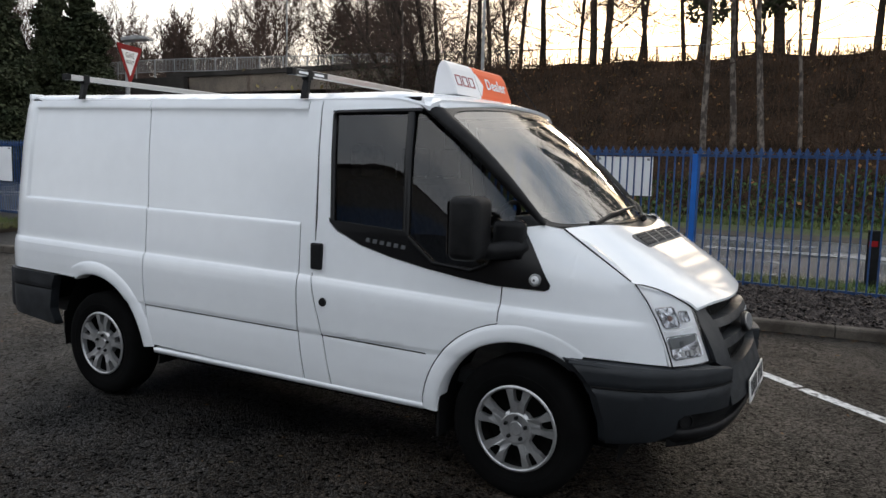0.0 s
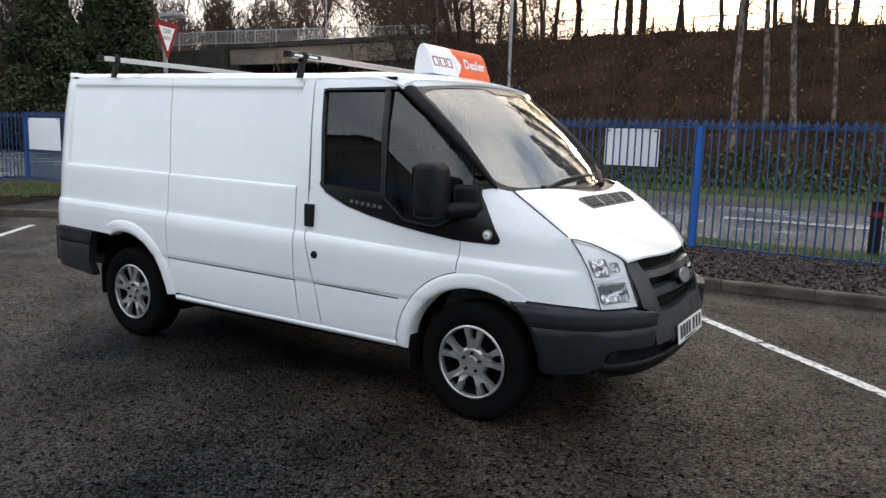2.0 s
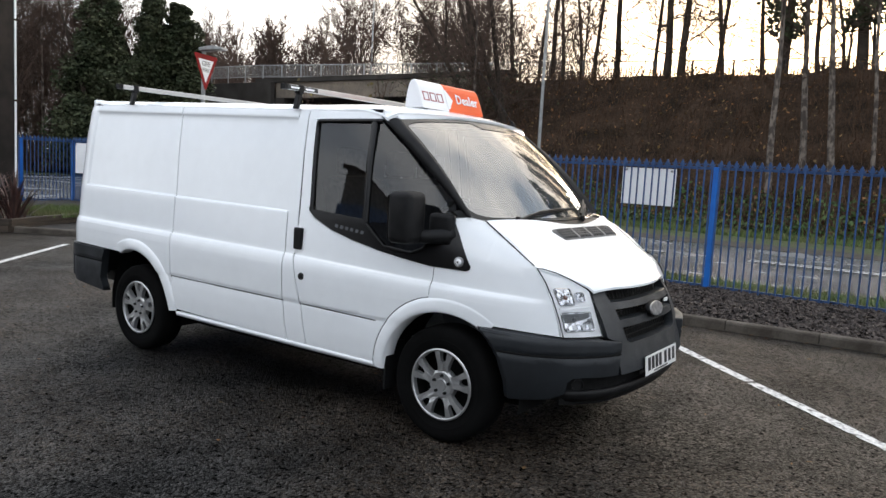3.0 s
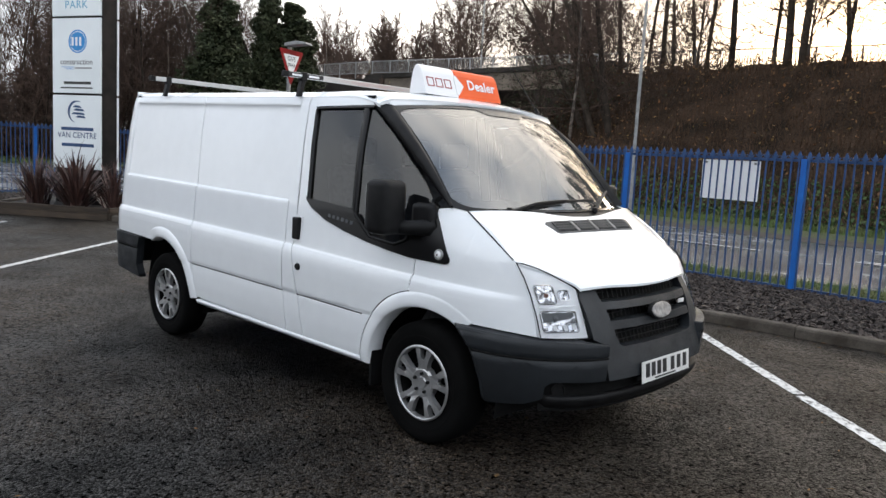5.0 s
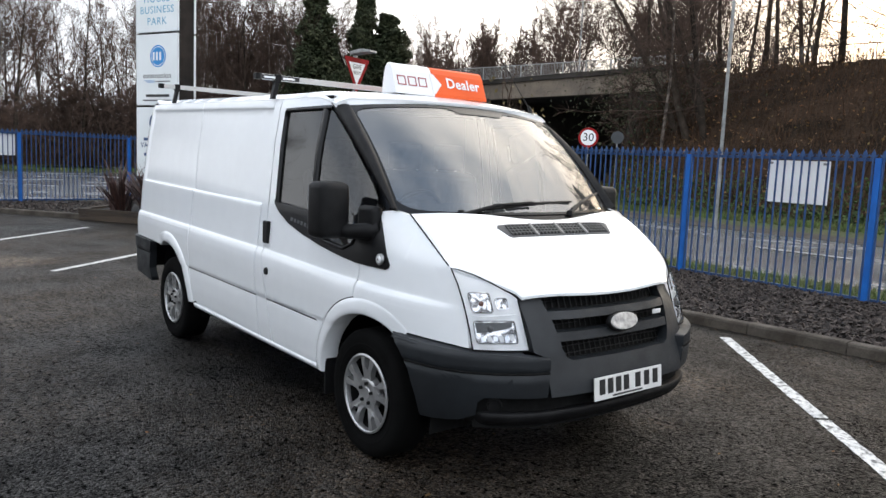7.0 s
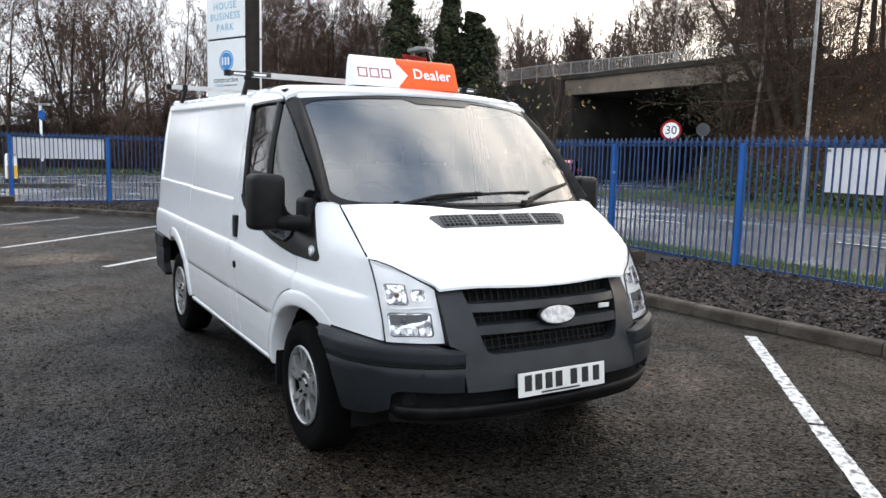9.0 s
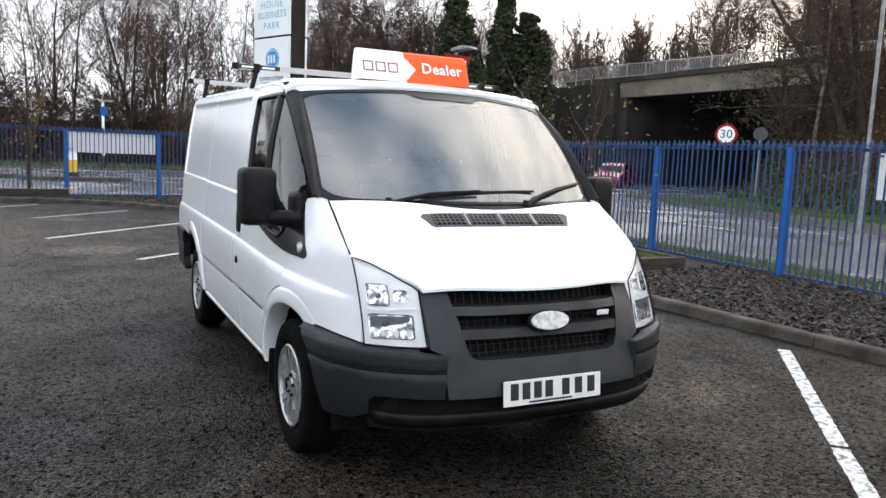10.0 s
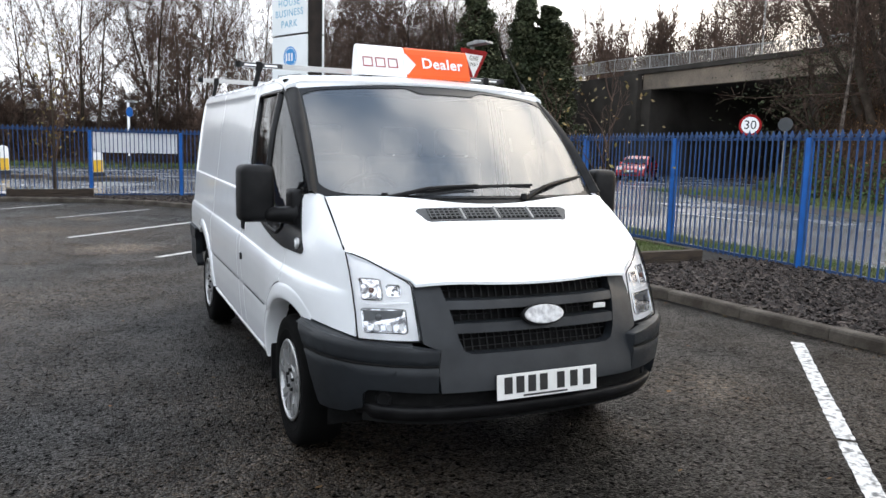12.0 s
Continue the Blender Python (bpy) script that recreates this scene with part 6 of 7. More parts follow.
def ivy_tree(label, seed, height, radius, count, size=0.16, foot=0.1, trunk_r=0.2, taper=0.85, group="ivy-clad evergreen trees"):
    """A trunk clothed in dark leaves: an uneven column of many clumps."""
    rng = random.Random(seed)
    t = thing("tree", label, "evergreen tree", group)
    g = Grower(seed)
    g.branch((0, 0, -0.3), (0, 0, 1), height * 0.97, trunk_r, 0, dict(ALDER, kids=()))
    part("trunk", g.mesh(M["bark"]), None, t)
    lumps = []
    for k in range(90):
        f = foot + (1 - foot) * (k + rng.random()) / 90
        rr = radius * (1 - taper * max(0.0, f - 0.15) / 0.85) * (0.6 + 0.4 * min(1, (f - foot) / 0.1 + 0.3))
        a = rng.uniform(0, math.tau)
        q = math.sqrt(rng.random()) * rr
        lumps.append((Vector((q * math.cos(a), q * math.sin(a), f * height)), rng.uniform(0.25, 0.5) * (0.35 + rr)))

    def pick(r):
        c, s = r.choice(lumps)
        d = Vector((r.gauss(0, 1), r.gauss(0, 1), r.gauss(0, 1))).normalized()
        return c + d * s * r.random() ** 0.4 * Vector((1, 1, 1.25)).length / 1.6
    part("crown", leaf_mesh(*leaf_cloud(rng, pick, count, size), M["ivy"]), None, t, "dark dense evergreen leaves")
    return t


def copy_scaled(proto, x, y, z, turn, size):
    made = copy_thing(proto, Matrix.Translation((x, y, z)) @ Matrix.Rotation(turn, 4, "Z"))
    made.scale = (size, size, size)
    return made


def ground_z(x, y):
    if x > -22.6 and y > 20:
        return bank_z(x, y)
    if x < -41.5 and y > 22:
        return bank_z(x, y)
    if x < -44 and y < 22:
        return 0.1 + 3.5 * max(0.0, min(1.0, (-58 - x) / 40))
    return 0.0


rng = random.Random(5)
DARKTREE = "tall dark leafless alder on the brown bank"
# tall single trunks along the top of the bank
BRUSHY = dict(ALDER, kids=(34, 7, 5), ratio=((0.15, 0.3), (0.4, 0.6), (0.4, 0.65)), tip=0.009, up=(0.1, 0.0, -0.02, -0.02), wob=(0.035, 0.2, 0.26, 0.3), thin=0.2)
BRUSHY["from"] = (0.06, 0.12, 0.1)
protos = [bare_tree(DARKTREE, 11, BRUSHY, 14.0, 0.165, M["bark"], (0.02, 0)), bare_tree(DARKTREE, 12, BRUSHY, 15.0, 0.145, M["bark"], (-0.05, 0)), bare_tree(DARKTREE, 13, BRUSHY, 14.0, 0.125, M["bark"], (0.06, 0.02))]
spots = [(-20.2, 34.0, 1, 0.9), (-19.4, 35.5, 2, 0.9), (-17.8, 34.2, 0, 0.95), (-17.0, 36.5, 1, 0.85), (-15.3, 34.2, 2, 1.0), (-13.8, 33.8, 0, 1.05), (-11.0, 33.6, 0, 1.25), (-10.2, 33.2, 0, 1.2), (-8.4, 34.0, 1, 0.9), (-12.4, 35.6, 2, 0.95), (-9.3, 36.0, 2, 1.05), (-7.0, 36.2, 1, 0.9), (-4.4, 35.4, 2, 1.0), (-16.2, 32.4, 2, 0.9), (-1.0, 34.0, 0, 1.0),
         (3.5, 34.5, 1, 1.0), (7.0, 33.5, 2, 1.0), (-23.5, 36.5, 2, 0.9), (-26.0, 35.5, 1, 0.9), (11.0, 34.0, 0, 1.0)]
used = set()
for x, y, k, s in spots:
    turn = rng.uniform(0, 6.28) if k != 1 else rng.uniform(-0.3, 0.3)
    if k not in used:
        used.add(k)
        protos[k].matrix_basis = Matrix.Translation((x, y, bank_z(x, y))) @ Matrix.Rotation(turn, 4, "Z")
        protos[k].scale = (s, s, s)
    else:
        copy_scaled(protos[k], x, y, bank_z(x, y), turn, s)
TWIGGY = dict(ALDER, kids=(34, 6, 4), ratio=((0.2, 0.42), (0.4, 0.6), (0.4, 0.65)), tip=0.006, up=(0.1, 0.0, -0.03, -0.03), wob=(0.035, 0.2, 0.28, 0.3), thin=0.2)
TWIGGY["from"] = (0.1, 0.12, 0.1)
# leaning alder clump on the slope with fine drooping side branches
for k, (x, y, lean, h) in enumerate(((-17.0, 27.0, -0.44, 14.0), (-17.5, 27.5, -0.36, 14.5), (-16.4, 27.2, -0.27, 13.5), (-16.0, 26.6, -0.14, 13.0), (-18.6, 28.4, -0.5, 12.5))):
    t = bare_tree("dark alder stem leaning off the bank, with fine twigs", 31 + k, TWIGGY, h, 0.17, M["bark"], (lean, 0.0))
    t.location = (x, y, bank_z(x, y))
# those from x = 17 on are added, unseen, to block sky in the windscreen
for k, (x, y, lean, h) in enumerate(((1.5, 33.2, 0.05, 14.5), (4.6, 32.4, -0.08, 13.5), (7.4, 33.6, 0.1, 15.0), (10.5, 32.8, -0.05, 14.0), (14.0, 33.5, 0.04, 14.5), (17.0, 32.6, -0.04, 14.0), (20.5, 33.4, 0.06, 14.5), (24.0, 32.6, -0.03, 14.0), (28.0, 33.4, 0.05, 15.0))):
    t = bare_tree("tall dark leafless alder with fine twigs on the bank", 131 + k, TWIGGY, h, 0.17, M["bark"], (lean, 0.0))
    t.location = (x, y, bank_z(x, y))
# dark bushes at the end of the bridge
BUSH = dict(SPREAD, kids=(13, 8, 5), tip=0.006, up=(0.1, 0.05, 0.0, -0.02), wob=(0.1, 0.2, 0.25, 0.3))
BUSH["from"] = (0.05, 0.12, 0.1)
for k, (x, y, h) in enumerate(((-21.6, 29.4, 5.0), (-20.0, 27.6, 4.2), (-23.2, 31.6, 5.0), (-18.6, 28.6, 4.5))):
    t = bare_tree("dense dark bush with withered leaves beside the bridge", 141 + k, BUSH, h, 0.1, M["bark"], (-0.12, -0.05), "bushes")
    t.location = (x, y, ground_z(x, y))
    part("leaves", leaf_mesh(*leaf_cloud(random.Random(150 + k), lambda r: Vector((r.gauss(-0.5, 1.7), r.gauss(0, 1.4), r.uniform(0.6, h))), 900, 0.06), M["ivy"]), None, t, "sparse dark leaves")
# pale birch trunks low on the slope
for k, (x, y, lean) in enumerate(((-3.55, 23.6, -0.07), (-2.8, 25.0, -0.06), (-1.7, 24.2, -0.04), (-0.6, 25.0, -0.06), (-17.8, 26.0, -0.08))):
    t = bare_tree("pale-barked leafless birch on the bank", 51 + k, BARE, 12.5, 0.13 if k < 3 else 0.08, M["birch"], (lean, 0))
    t.location = (x, y, bank_z(x, y))
# ivy-clad trunks at the top
iv = ivy_tree("tree trunk thickly clad in dark ivy on the bank", 61, 13.0, 1.1, 5200, 0.13, 0.16, 0.28, 0.25)
iv.location = (-2.4, 34.2, bank_z(-2.4, 34.2))
copy_scaled(iv, -5.9, 35.2, bank_z(-5.9, 35.2), 2.0, 0.95)
copy_scaled(iv, 2.2, 33.0, bank_z(2.2, 33.0), 4.0, 1.15)
copy_scaled(iv, 4.2, 31.5, bank_z(4.2, 31.5), 1.0, 1.1)
# dark conical evergreens by the bridge
c1 = ivy_tree("tall dark green ivy-clad evergreen beyond the road", 71, 12.6, 2.3, 42000, 0.105, 0.02, 0.25, 0.8)
c1.location = (-43.2, 25.9, 0.1)
copy_scaled(c1, -42.6, 21.7, 0.1, 2.2, 0.93).scale = (1.15, 1.15, 0.93)
copy_scaled(c1, -43.0, 23.4, 0.1, 4.0, 0.7)
copy_scaled(c1, -42.5, 27.3, 0.1, 1.2, 0.92).scale = (1.3, 1.3, 0.9)
copy_scaled(c1, -44.2, 26.9, 0.1, 3.1, 1.0).scale = (1.35, 1.35, 0.8)
# woodland beyond the side road and behind the bridge
W1 = [bare_tree("leafless woodland tree with brown twigs", 81, SPREAD, 11.0, 0.13, M["bark"]), bare_tree("leafless woodland tree with brown twigs", 82, SPREAD, 12.5, 0.12, M["bark"]),
      bare_tree("slender leafless woodland tree", 83, SLIM, 12.0, 0.095, M["bark"]), bare_tree("slender leafless tree with a pale trunk", 84, SLIM, 11.5, 0.1, M["birch"])]
places = []
for k in range(62):
    places.append((rng.uniform(-78, -47), rng.uniform(1.5, 24) if k % 5 else rng.uniform(-28, 1.5)))
for k in range(9):
    places.append((-45.5 - rng.uniform(0, 3), -9 + 3.4 * k + rng.uniform(-1, 1)))
for k in range(26):
    places.append((rng.uniform(-95, -50), rng.uniform(42, 70)))
for k in range(13):
    places.append((rng.uniform(-90, -60), rng.uniform(26, 38)))
for k in range(8):
    places.append((rng.uniform(-30, 12), rng.uniform(40, 52)))
for k in range(34):
    places.append((rng.uniform(-70, -46.5), rng.uniform(15, 36)))
for n, (x, y) in enumerate(places):
    k = n if n < 4 else rng.choice((0, 0, 1, 1, 2, 2, 3))
    s = rng.uniform(0.8, 1.15)
    z = ground_z(x, y) - 0.1
    if n < 4:
        W1[n].matrix_basis = Matrix.Translation((x, y, z)) @ Matrix.Rotation(rng.uniform(0, 6.28), 4, "Z")
        W1[n].scale = (s, s, s)
    else:
        copy_scaled(W1[k], x, y, z, rng.uniform(0, 6.28), s)


# tall bare trees far behind the bridge, with coarse twigs
FAR = [bare_tree("tall leafless tree beyond the bridge", 85, dict(SLIM, tip=0.024, kids=(18, 7, 5)), 15.0, 0.17, M["bark"]), bare_tree("tall leafless tree beyond the bridge", 86, dict(SPREAD, tip=0.024, kids=(14, 8, 5)), 14.0, 0.18, M["bark"])]
for n in range(84):
    x, y = rng.uniform(-92, -36) if n % 2 else rng.uniform(-124, -86), rng.uniform(76, 92)
    m = Matrix.Translation((x, y, ground_z(x, y))) @ Matrix.Rotation(rng.uniform(0, 6.28), 4, "Z")
    s = rng.uniform(0.85, 1.25) if n % 2 else rng.uniform(1.1, 1.5)
    if n < 2:
        FAR[n].matrix_basis = m
        FAR[n].scale = (s, s, s)
    else:
        copy_thing(FAR[n % 2], m).scale = (s, s, s)


# brown thicket at the foot of the wood
THICKET = dict(SPREAD, kids=(16, 9, 6), tip=0.012, up=(0.1, 0.05, 0.02, 0.0), wob=(0.1, 0.2, 0.25, 0.3), angle=((30, 75), (25, 60), (25, 60)))
THICKET["from"] = (0.02, 0.1, 0.1)
bush = bare_tree("leafless brown bush at the foot of the wood", 171, THICKET, 5.0, 0.07, M["bark"], (0, 0), "thicket bushes")
for k in range(64):
    x, y = rng.uniform(-54, -45.5), -12 + 42 * (k + rng.random()) / 64
    m = Matrix.Translation((x, y, ground_z(x, y) - 0.1)) @ Matrix.Rotation(rng.uniform(0, 6.28), 4, "Z")
    size = rng.uniform(0.7, 1.25)
    one = bush if k == 0 else copy_thing(bush, m)
    one.matrix_basis = m
    one.scale = (size, size, size)


# brambles, dead stems and leaves on the bank
def scrub(name, label, count, area, h0, h1, material, seed, leaves=0, leaf_mat=None, lift=None):
    rng = random.Random(seed)
    verts, faces = [], []
    for k in range(count):
        x, y = area(rng)
        z = ground_z(x, y)
        h = rng.uniform(h0, h1) * (lift(x, y) if lift else 1.0)
        a = rng.uniform(0, math.tau)
        reach = h * rng.uniform(0.6, 2.0)
        w = rng.uniform(0.006, 0.016)
        p0, p1, p2 = Vector((x, y, z - 0.05)), Vector((x + 0.4 * reach * math.cos(a), y + 0.4 * reach * math.sin(a), z + h)), Vector((x + reach * math.cos(a), y + reach * math.sin(a), z + h * rng.uniform(0.1, 0.8)))
        side = Vector((math.cos(a + 1.3), math.sin(a + 1.3), 0)) * w
        b = len(verts)
        verts += [p0 - side, p0 + side, p1 - side * 0.7, p1 + side * 0.7, p2]
        faces += [(b, b + 1, b + 3, b + 2), (b + 2, b + 3, b + 4)]
    ob = tagged(new(name, leaf_mesh(verts, faces, material)), label, "undergrowth", kind="stuff")
    if leaves:
        def pick(r):
            x, y = area(r)
            return Vector((x, y, ground_z(x, y) + r.uniform(0.0, h1 * 0.8)))
        tagged(new(name + "_leaves", leaf_mesh(*leaf_cloud(rng, pick, leaves, 0.07), leaf_mat)), "withered leaves caught in the undergrowth", "undergrowth", kind="stuff")
    return ob


def slope(r):
    x = r.uniform(-22.5, 26)
    toe = bank_toe(x)
    return x, toe + max(1.0, 33.3 - toe) * r.random()


def foot_of_bank(r):
    x = r.uniform(-22.4, 26)
    return x, bank_toe(x) - 0.4 + 3.2 * r.random() ** 1.5


scrub("bramble_thicket", "brown tangle of brambles and dead stems on the bank", 36000, slope, 0.1, 0.5, M["bramble"], 3, 4000, M["deadleaf"])
scrub("bank_top_weeds", "dry weeds along the top of the bank", 900, lambda r: (r.uniform(-31, 20), r.uniform(33, 34.3)), 0.2, 0.7, M["bramble"], 4, 500, M["deadleaf"])
scrub("wood_undergrowth", "dark undergrowth below the leafless wood", 12000, lambda r: (-44.3 - 30 * r.random(), r.uniform(-30, 22)), 0.3, 2.0, M["bramble"], 6, 7000, M["ivy"])
scrub("far_copse", "hazy brown thicket of saplings in the wood", 17000, lambda r: (-52 - 26 * r.random(), r.uniform(-18, 27)), 0.8, 5.6, M["twig"], 8, lift=lambda x, y: 0.35 + 0.65 * smooth01((y + 1) / 9))
scrub("bank_foot_ivy", "low green ivy and weeds along the foot of the bank", 2500, foot_of_bank, 0.1, 0.55, M["blade"], 7, 16000, M["ivyleaf"])

# ---- signs, lamps and street furniture ----
def stand(x, y, z=0.0, turn=0.0):
    return Matrix.Translation((x, y, z)) @ Matrix.Rotation(turn, 4, "Z")


UPRIGHT = Euler((radians(90), 0, radians(90))).to_matrix().to_4x4()      # lettering that faces +x

# business park totem: its face looks along +x of its own axes
totem = thing("totem_sign", "tall white tenant totem sign with dark bronze edge", "sign", at=stand(-13.46, 2.25, 0.44, radians(-68)) @ Matrix.Diagonal((1.14, 1.14, 1.07, 1)))
part("core", cube(-0.36, -0.03, -0.565, 0.565, -0.45, 4.72, 0.01), M["totemedge"], totem, "dark bronze edge and frame")
for z0, z1 in ((0.44, 1.83), (1.87, 3.26), (3.30, 4.69)):
    part("front_panel", cube(-0.03, 0.012, -0.575, 0.555, z0, z1, 0.006), M["totem"], totem, "white tenant panel")
    part("rear_panel", cube(-0.40, -0.358, -0.555, 0.575, z0, z1, 0.006), M["totem"], totem)


def print_bar(y0, y1, z0, z1, material):
    part("print_bar", cube(0.0125, 0.0155, y0, y1, z0, z1), M[material], totem)


def print_words(text, y, z, size, material, spacing=1.0, label=""):
    words(text, size, 0.001, M[material], totem, Matrix.Translation((0.0145, y, z)) @ UPRIGHT, "lettering", label, spacing=spacing)


print_words("HOUSE", -0.005, 3.93, 0.2, "teal", 1.15)
print_words("BUSINESS", 0.0, 3.72, 0.2, "teal", 1.12)
print_words("PARK", 0.0, 3.50, 0.2, "teal", 1.15)
print_bar(-0.3, 0.3, 4.09, 4.16, "teal")
lg = part("emblem", lathe(bmesh.new(), [(0.0001, 0.014), (0.085, 0.014), (0.085, 0.01)], 28, "x"), M["teal"], totem)
lg.location = (0.002, -0.36, 4.17)
for r0, r1, mm in ((0.0001, 0.175, "midblue"), (0.19, 0.215, "midblue")):
    d = part("emblem", lathe(bmesh.new(), [(r0, 0.0125), (r0, 0.0155), (r1, 0.0155), (r1, 0.0125)], 40, "x"), M[mm], totem, "round blue emblem")
    d.location = (0, 0.03, 2.83)
for k in range(3):
    b = part("emblem_bar", cube(0.0156, 0.017, -0.11 + 0.09 * k, -0.06 + 0.09 * k, 2.75, 2.91), M["totem"], totem)
print_words("construction", 0.0, 2.45, 0.15, "ink", 1.0)
print_bar(-0.35, -0.06, 2.355, 2.362, "midblue")
print_bar(-0.3, -0.06, 2.335, 2.342, "midblue")
print_bar(-0.25, -0.06, 2.315, 2.322, "midblue")
print_bar(-0.04, 0.36, 2.325, 2.35, "galv")
print_bar(-0.3, 0.34, 2.035, 2.085, "ink")
print_bar(-0.38, 0.38, 1.955, 1.98, "ink")
for a0, a1, r, w in ((60, 260, 0.21, 0.045),):
    bm = bmesh.new()
    pts = [(r * math.cos(radians(a)), r * math.sin(radians(a))) for a in np.linspace(a0, a1, 22)] + [((r - w * math.sin(math.pi * (a1 - a) / (a1 - a0)) - 0.004) * math.cos(radians(a)), (r - w * math.sin(math.pi * (a1 - a) / (a1 - a0)) - 0.004) * math.sin(radians(a))) for a in np.linspace(a1, a0, 22)]
    prism(pts, "x", 0.0125, 0.0155, bm=bm)
    e = part("emblem", bm, M["navy"], totem, "navy crescent emblem")
    e.location = (0, 0.0, 1.52)
for k, (y0, y1, z) in enumerate(((-0.09, 0.12, 1.62), (-0.07, 0.19, 1.56), (-0.12, 0.2, 1.49), (-0.02, 0.22, 1.43))):
    part("emblem_bar", prism([(y0, z - 0.018), (y1, z - 0.03), (y1 - 0.04, z + 0.012), (y0 + 0.05, z + 0.022)], "x", 0.0125, 0.0155), M["navy"], totem)
print_bar(-0.37, 0.4, 1.165, 1.225, "navy")
print_words("VAN CENTRE", 0.01, 1.07, 0.155, "navy", 1.0)
print_bar(-0.36, 0.41, 0.86, 0.92, "navy")

# give way sign with a small lamp above
gw = thing("give_way_sign", "red and white give way sign on a grey pole", "road sign", at=stand(-10.52, 5.34, -0.07, radians(20)) @ Matrix.Scale(1.08, 4))
part("pole", tube(bmesh.new(), [(0, 0, 0), (0, 0, 3.42)], 0.038, 10), M["galv"], gw)
part("border", prism([(-0.37, 3.33), (-0.35, 3.36), (0.35, 3.36), (0.37, 3.33), (0.02, 2.73), (-0.02, 2.73)], "x", 0.042, 0.048), M["signred"], gw, "red border")
part("field", prism([(-0.25, 3.27), (0.25, 3.27), (0.0, 2.85)], "x", 0.048, 0.0495), M["sheet"], gw, "white field")
words("GIVE", 0.125, 0.0008, M["ink"], gw, Matrix.Translation((0.0505, 0, 3.19)) @ UPRIGHT)
words("WAY", 0.105, 0.0008, M["ink"], gw, Matrix.Translation((0.0505, 0, 3.075)) @ UPRIGHT)
part("lamp_hood", prism([(-0.05, 3.42), (-0.05, 3.48), (0.2, 3.52), (0.42, 3.49), (0.44, 3.45), (0.2, 3.44)], "y", -0.11, 0.11, 0.012), M["galv"], gw, "small grey sign lamp")

# speed limit sign
sp = thing("speed_limit_sign", "round red-bordered thirty sign on a grey pole", "road sign", at=stand(-16.91, 20.01, 0.0, radians(-48)) @ Matrix.Scale(1.06, 4))
part("pole", tube(bmesh.new(), [(0, 0, 0), (0, 0, 2.9)], 0.038, 10), M["galv"], sp)
part("border", lathe(bmesh.new(), [(0.0001, 0.042), (0.37, 0.042), (0.37, 0.05), (0.0001, 0.05)], 36, "x", (0, 0, 2.52)), M["signred"], sp, "red border")
part("field", lathe(bmesh.new(), [(0.0001, 0.052), (0.285, 0.052), (0.285, 0.049)], 36, "x", (0, 0, 2.52)), M["sheet"], sp, "white field")
words("30", 0.42, 0.001, M["ink"], sp, Matrix.Translation((0.0535, 0, 2.52)) @ UPRIGHT)
rs = thing("road_sign", "grey back of a small round road sign on a pole", "road sign", at=stand(-17.0, 21.9, 0.35, radians(-48)))
part("pole", tube(bmesh.new(), [(0, 0, 0), (0, 0, 2.5)], 0.03, 8), M["galv"], rs)
part("plate", lathe(bmesh.new(), [(0.0001, 0.03), (0.26, 0.03), (0.26, 0.036), (0.0001, 0.036)], 28, "x", (0, 0, 2.42)), M["darkclad"], rs)

# street lamps
sl = thing("street_lamp", "tall grey steel street lamp column behind the fence", "street lamp", at=stand(-8.52, 15.9, 0.0) @ Matrix.Scale(1.07, 4))
part("base", tube(bmesh.new(), [(0, 0, -0.05), (0, 0, 1.6)], [0.06, 0.06], 14), M["galv"], sl)
part("column", tube(bmesh.new(), [(0, 0, 1.55), (0, 0, 9.5)], [0.046, 0.034], 12), M["galv"], sl)
part("bracket", tube(bmesh.new(), [(0, 0, 9.4), (0.02, -0.3, 9.75), (0.02, -1.0, 9.95)], [0.04, 0.04, 0.035], 8), M["galv"], sl)
part("lantern", cube(-0.13, 0.13, -1.7, -0.95, 9.87, 10.02, 0.05), M["galv"], sl)
sl2 = thing("street_lamp", "thin distant street lamp column beyond the bridge", "street lamp", at=stand(-52, 58.0, 0.0))
part("column", tube(bmesh.new(), [(0, 0, 0), (0, 0, 19)], [0.12, 0.07], 8), M["galv"], sl2)


# islands with bollards
def bollard(x, y, turn):
    b = thing("bollard", "white and yellow lit traffic bollard on an island", "bollard", "traffic bollards", at=stand(x, y, 0.11, turn) @ Matrix.Scale(1.22, 4))
    part("base", cube(-0.17, 0.17, -0.19, 0.19, -0.02, 0.14, 0.02), M["ink"], b)
    part("shell", prism([(-0.16, 0.13), (0.16, 0.13), (0.145, 0.78), (0.12, 0.88), (0.0, 0.92), (-0.12, 0.88), (-0.145, 0.78)], "x", -0.11, 0.11, 0.02), M["sheet"], b)
    part("band", cube(0.111, 0.116, -0.14, 0.14, 0.15, 0.52, 0.0), M["yellow"], b, "yellow reflective band")


def island(x, y, turn, half):
    pts = [(half * math.cos(a), 0.75 * math.sin(a)) for a in np.linspace(0, math.tau, 25)[:-1]]
    ob = solid("traffic_island", prism(pts, "z", -0.05, 0.12, 0.02), M["kerb"], "low kerbed island in the side road", "traffic island", kind="structure")
    ob.matrix_world = stand(x, y, 0, turn)


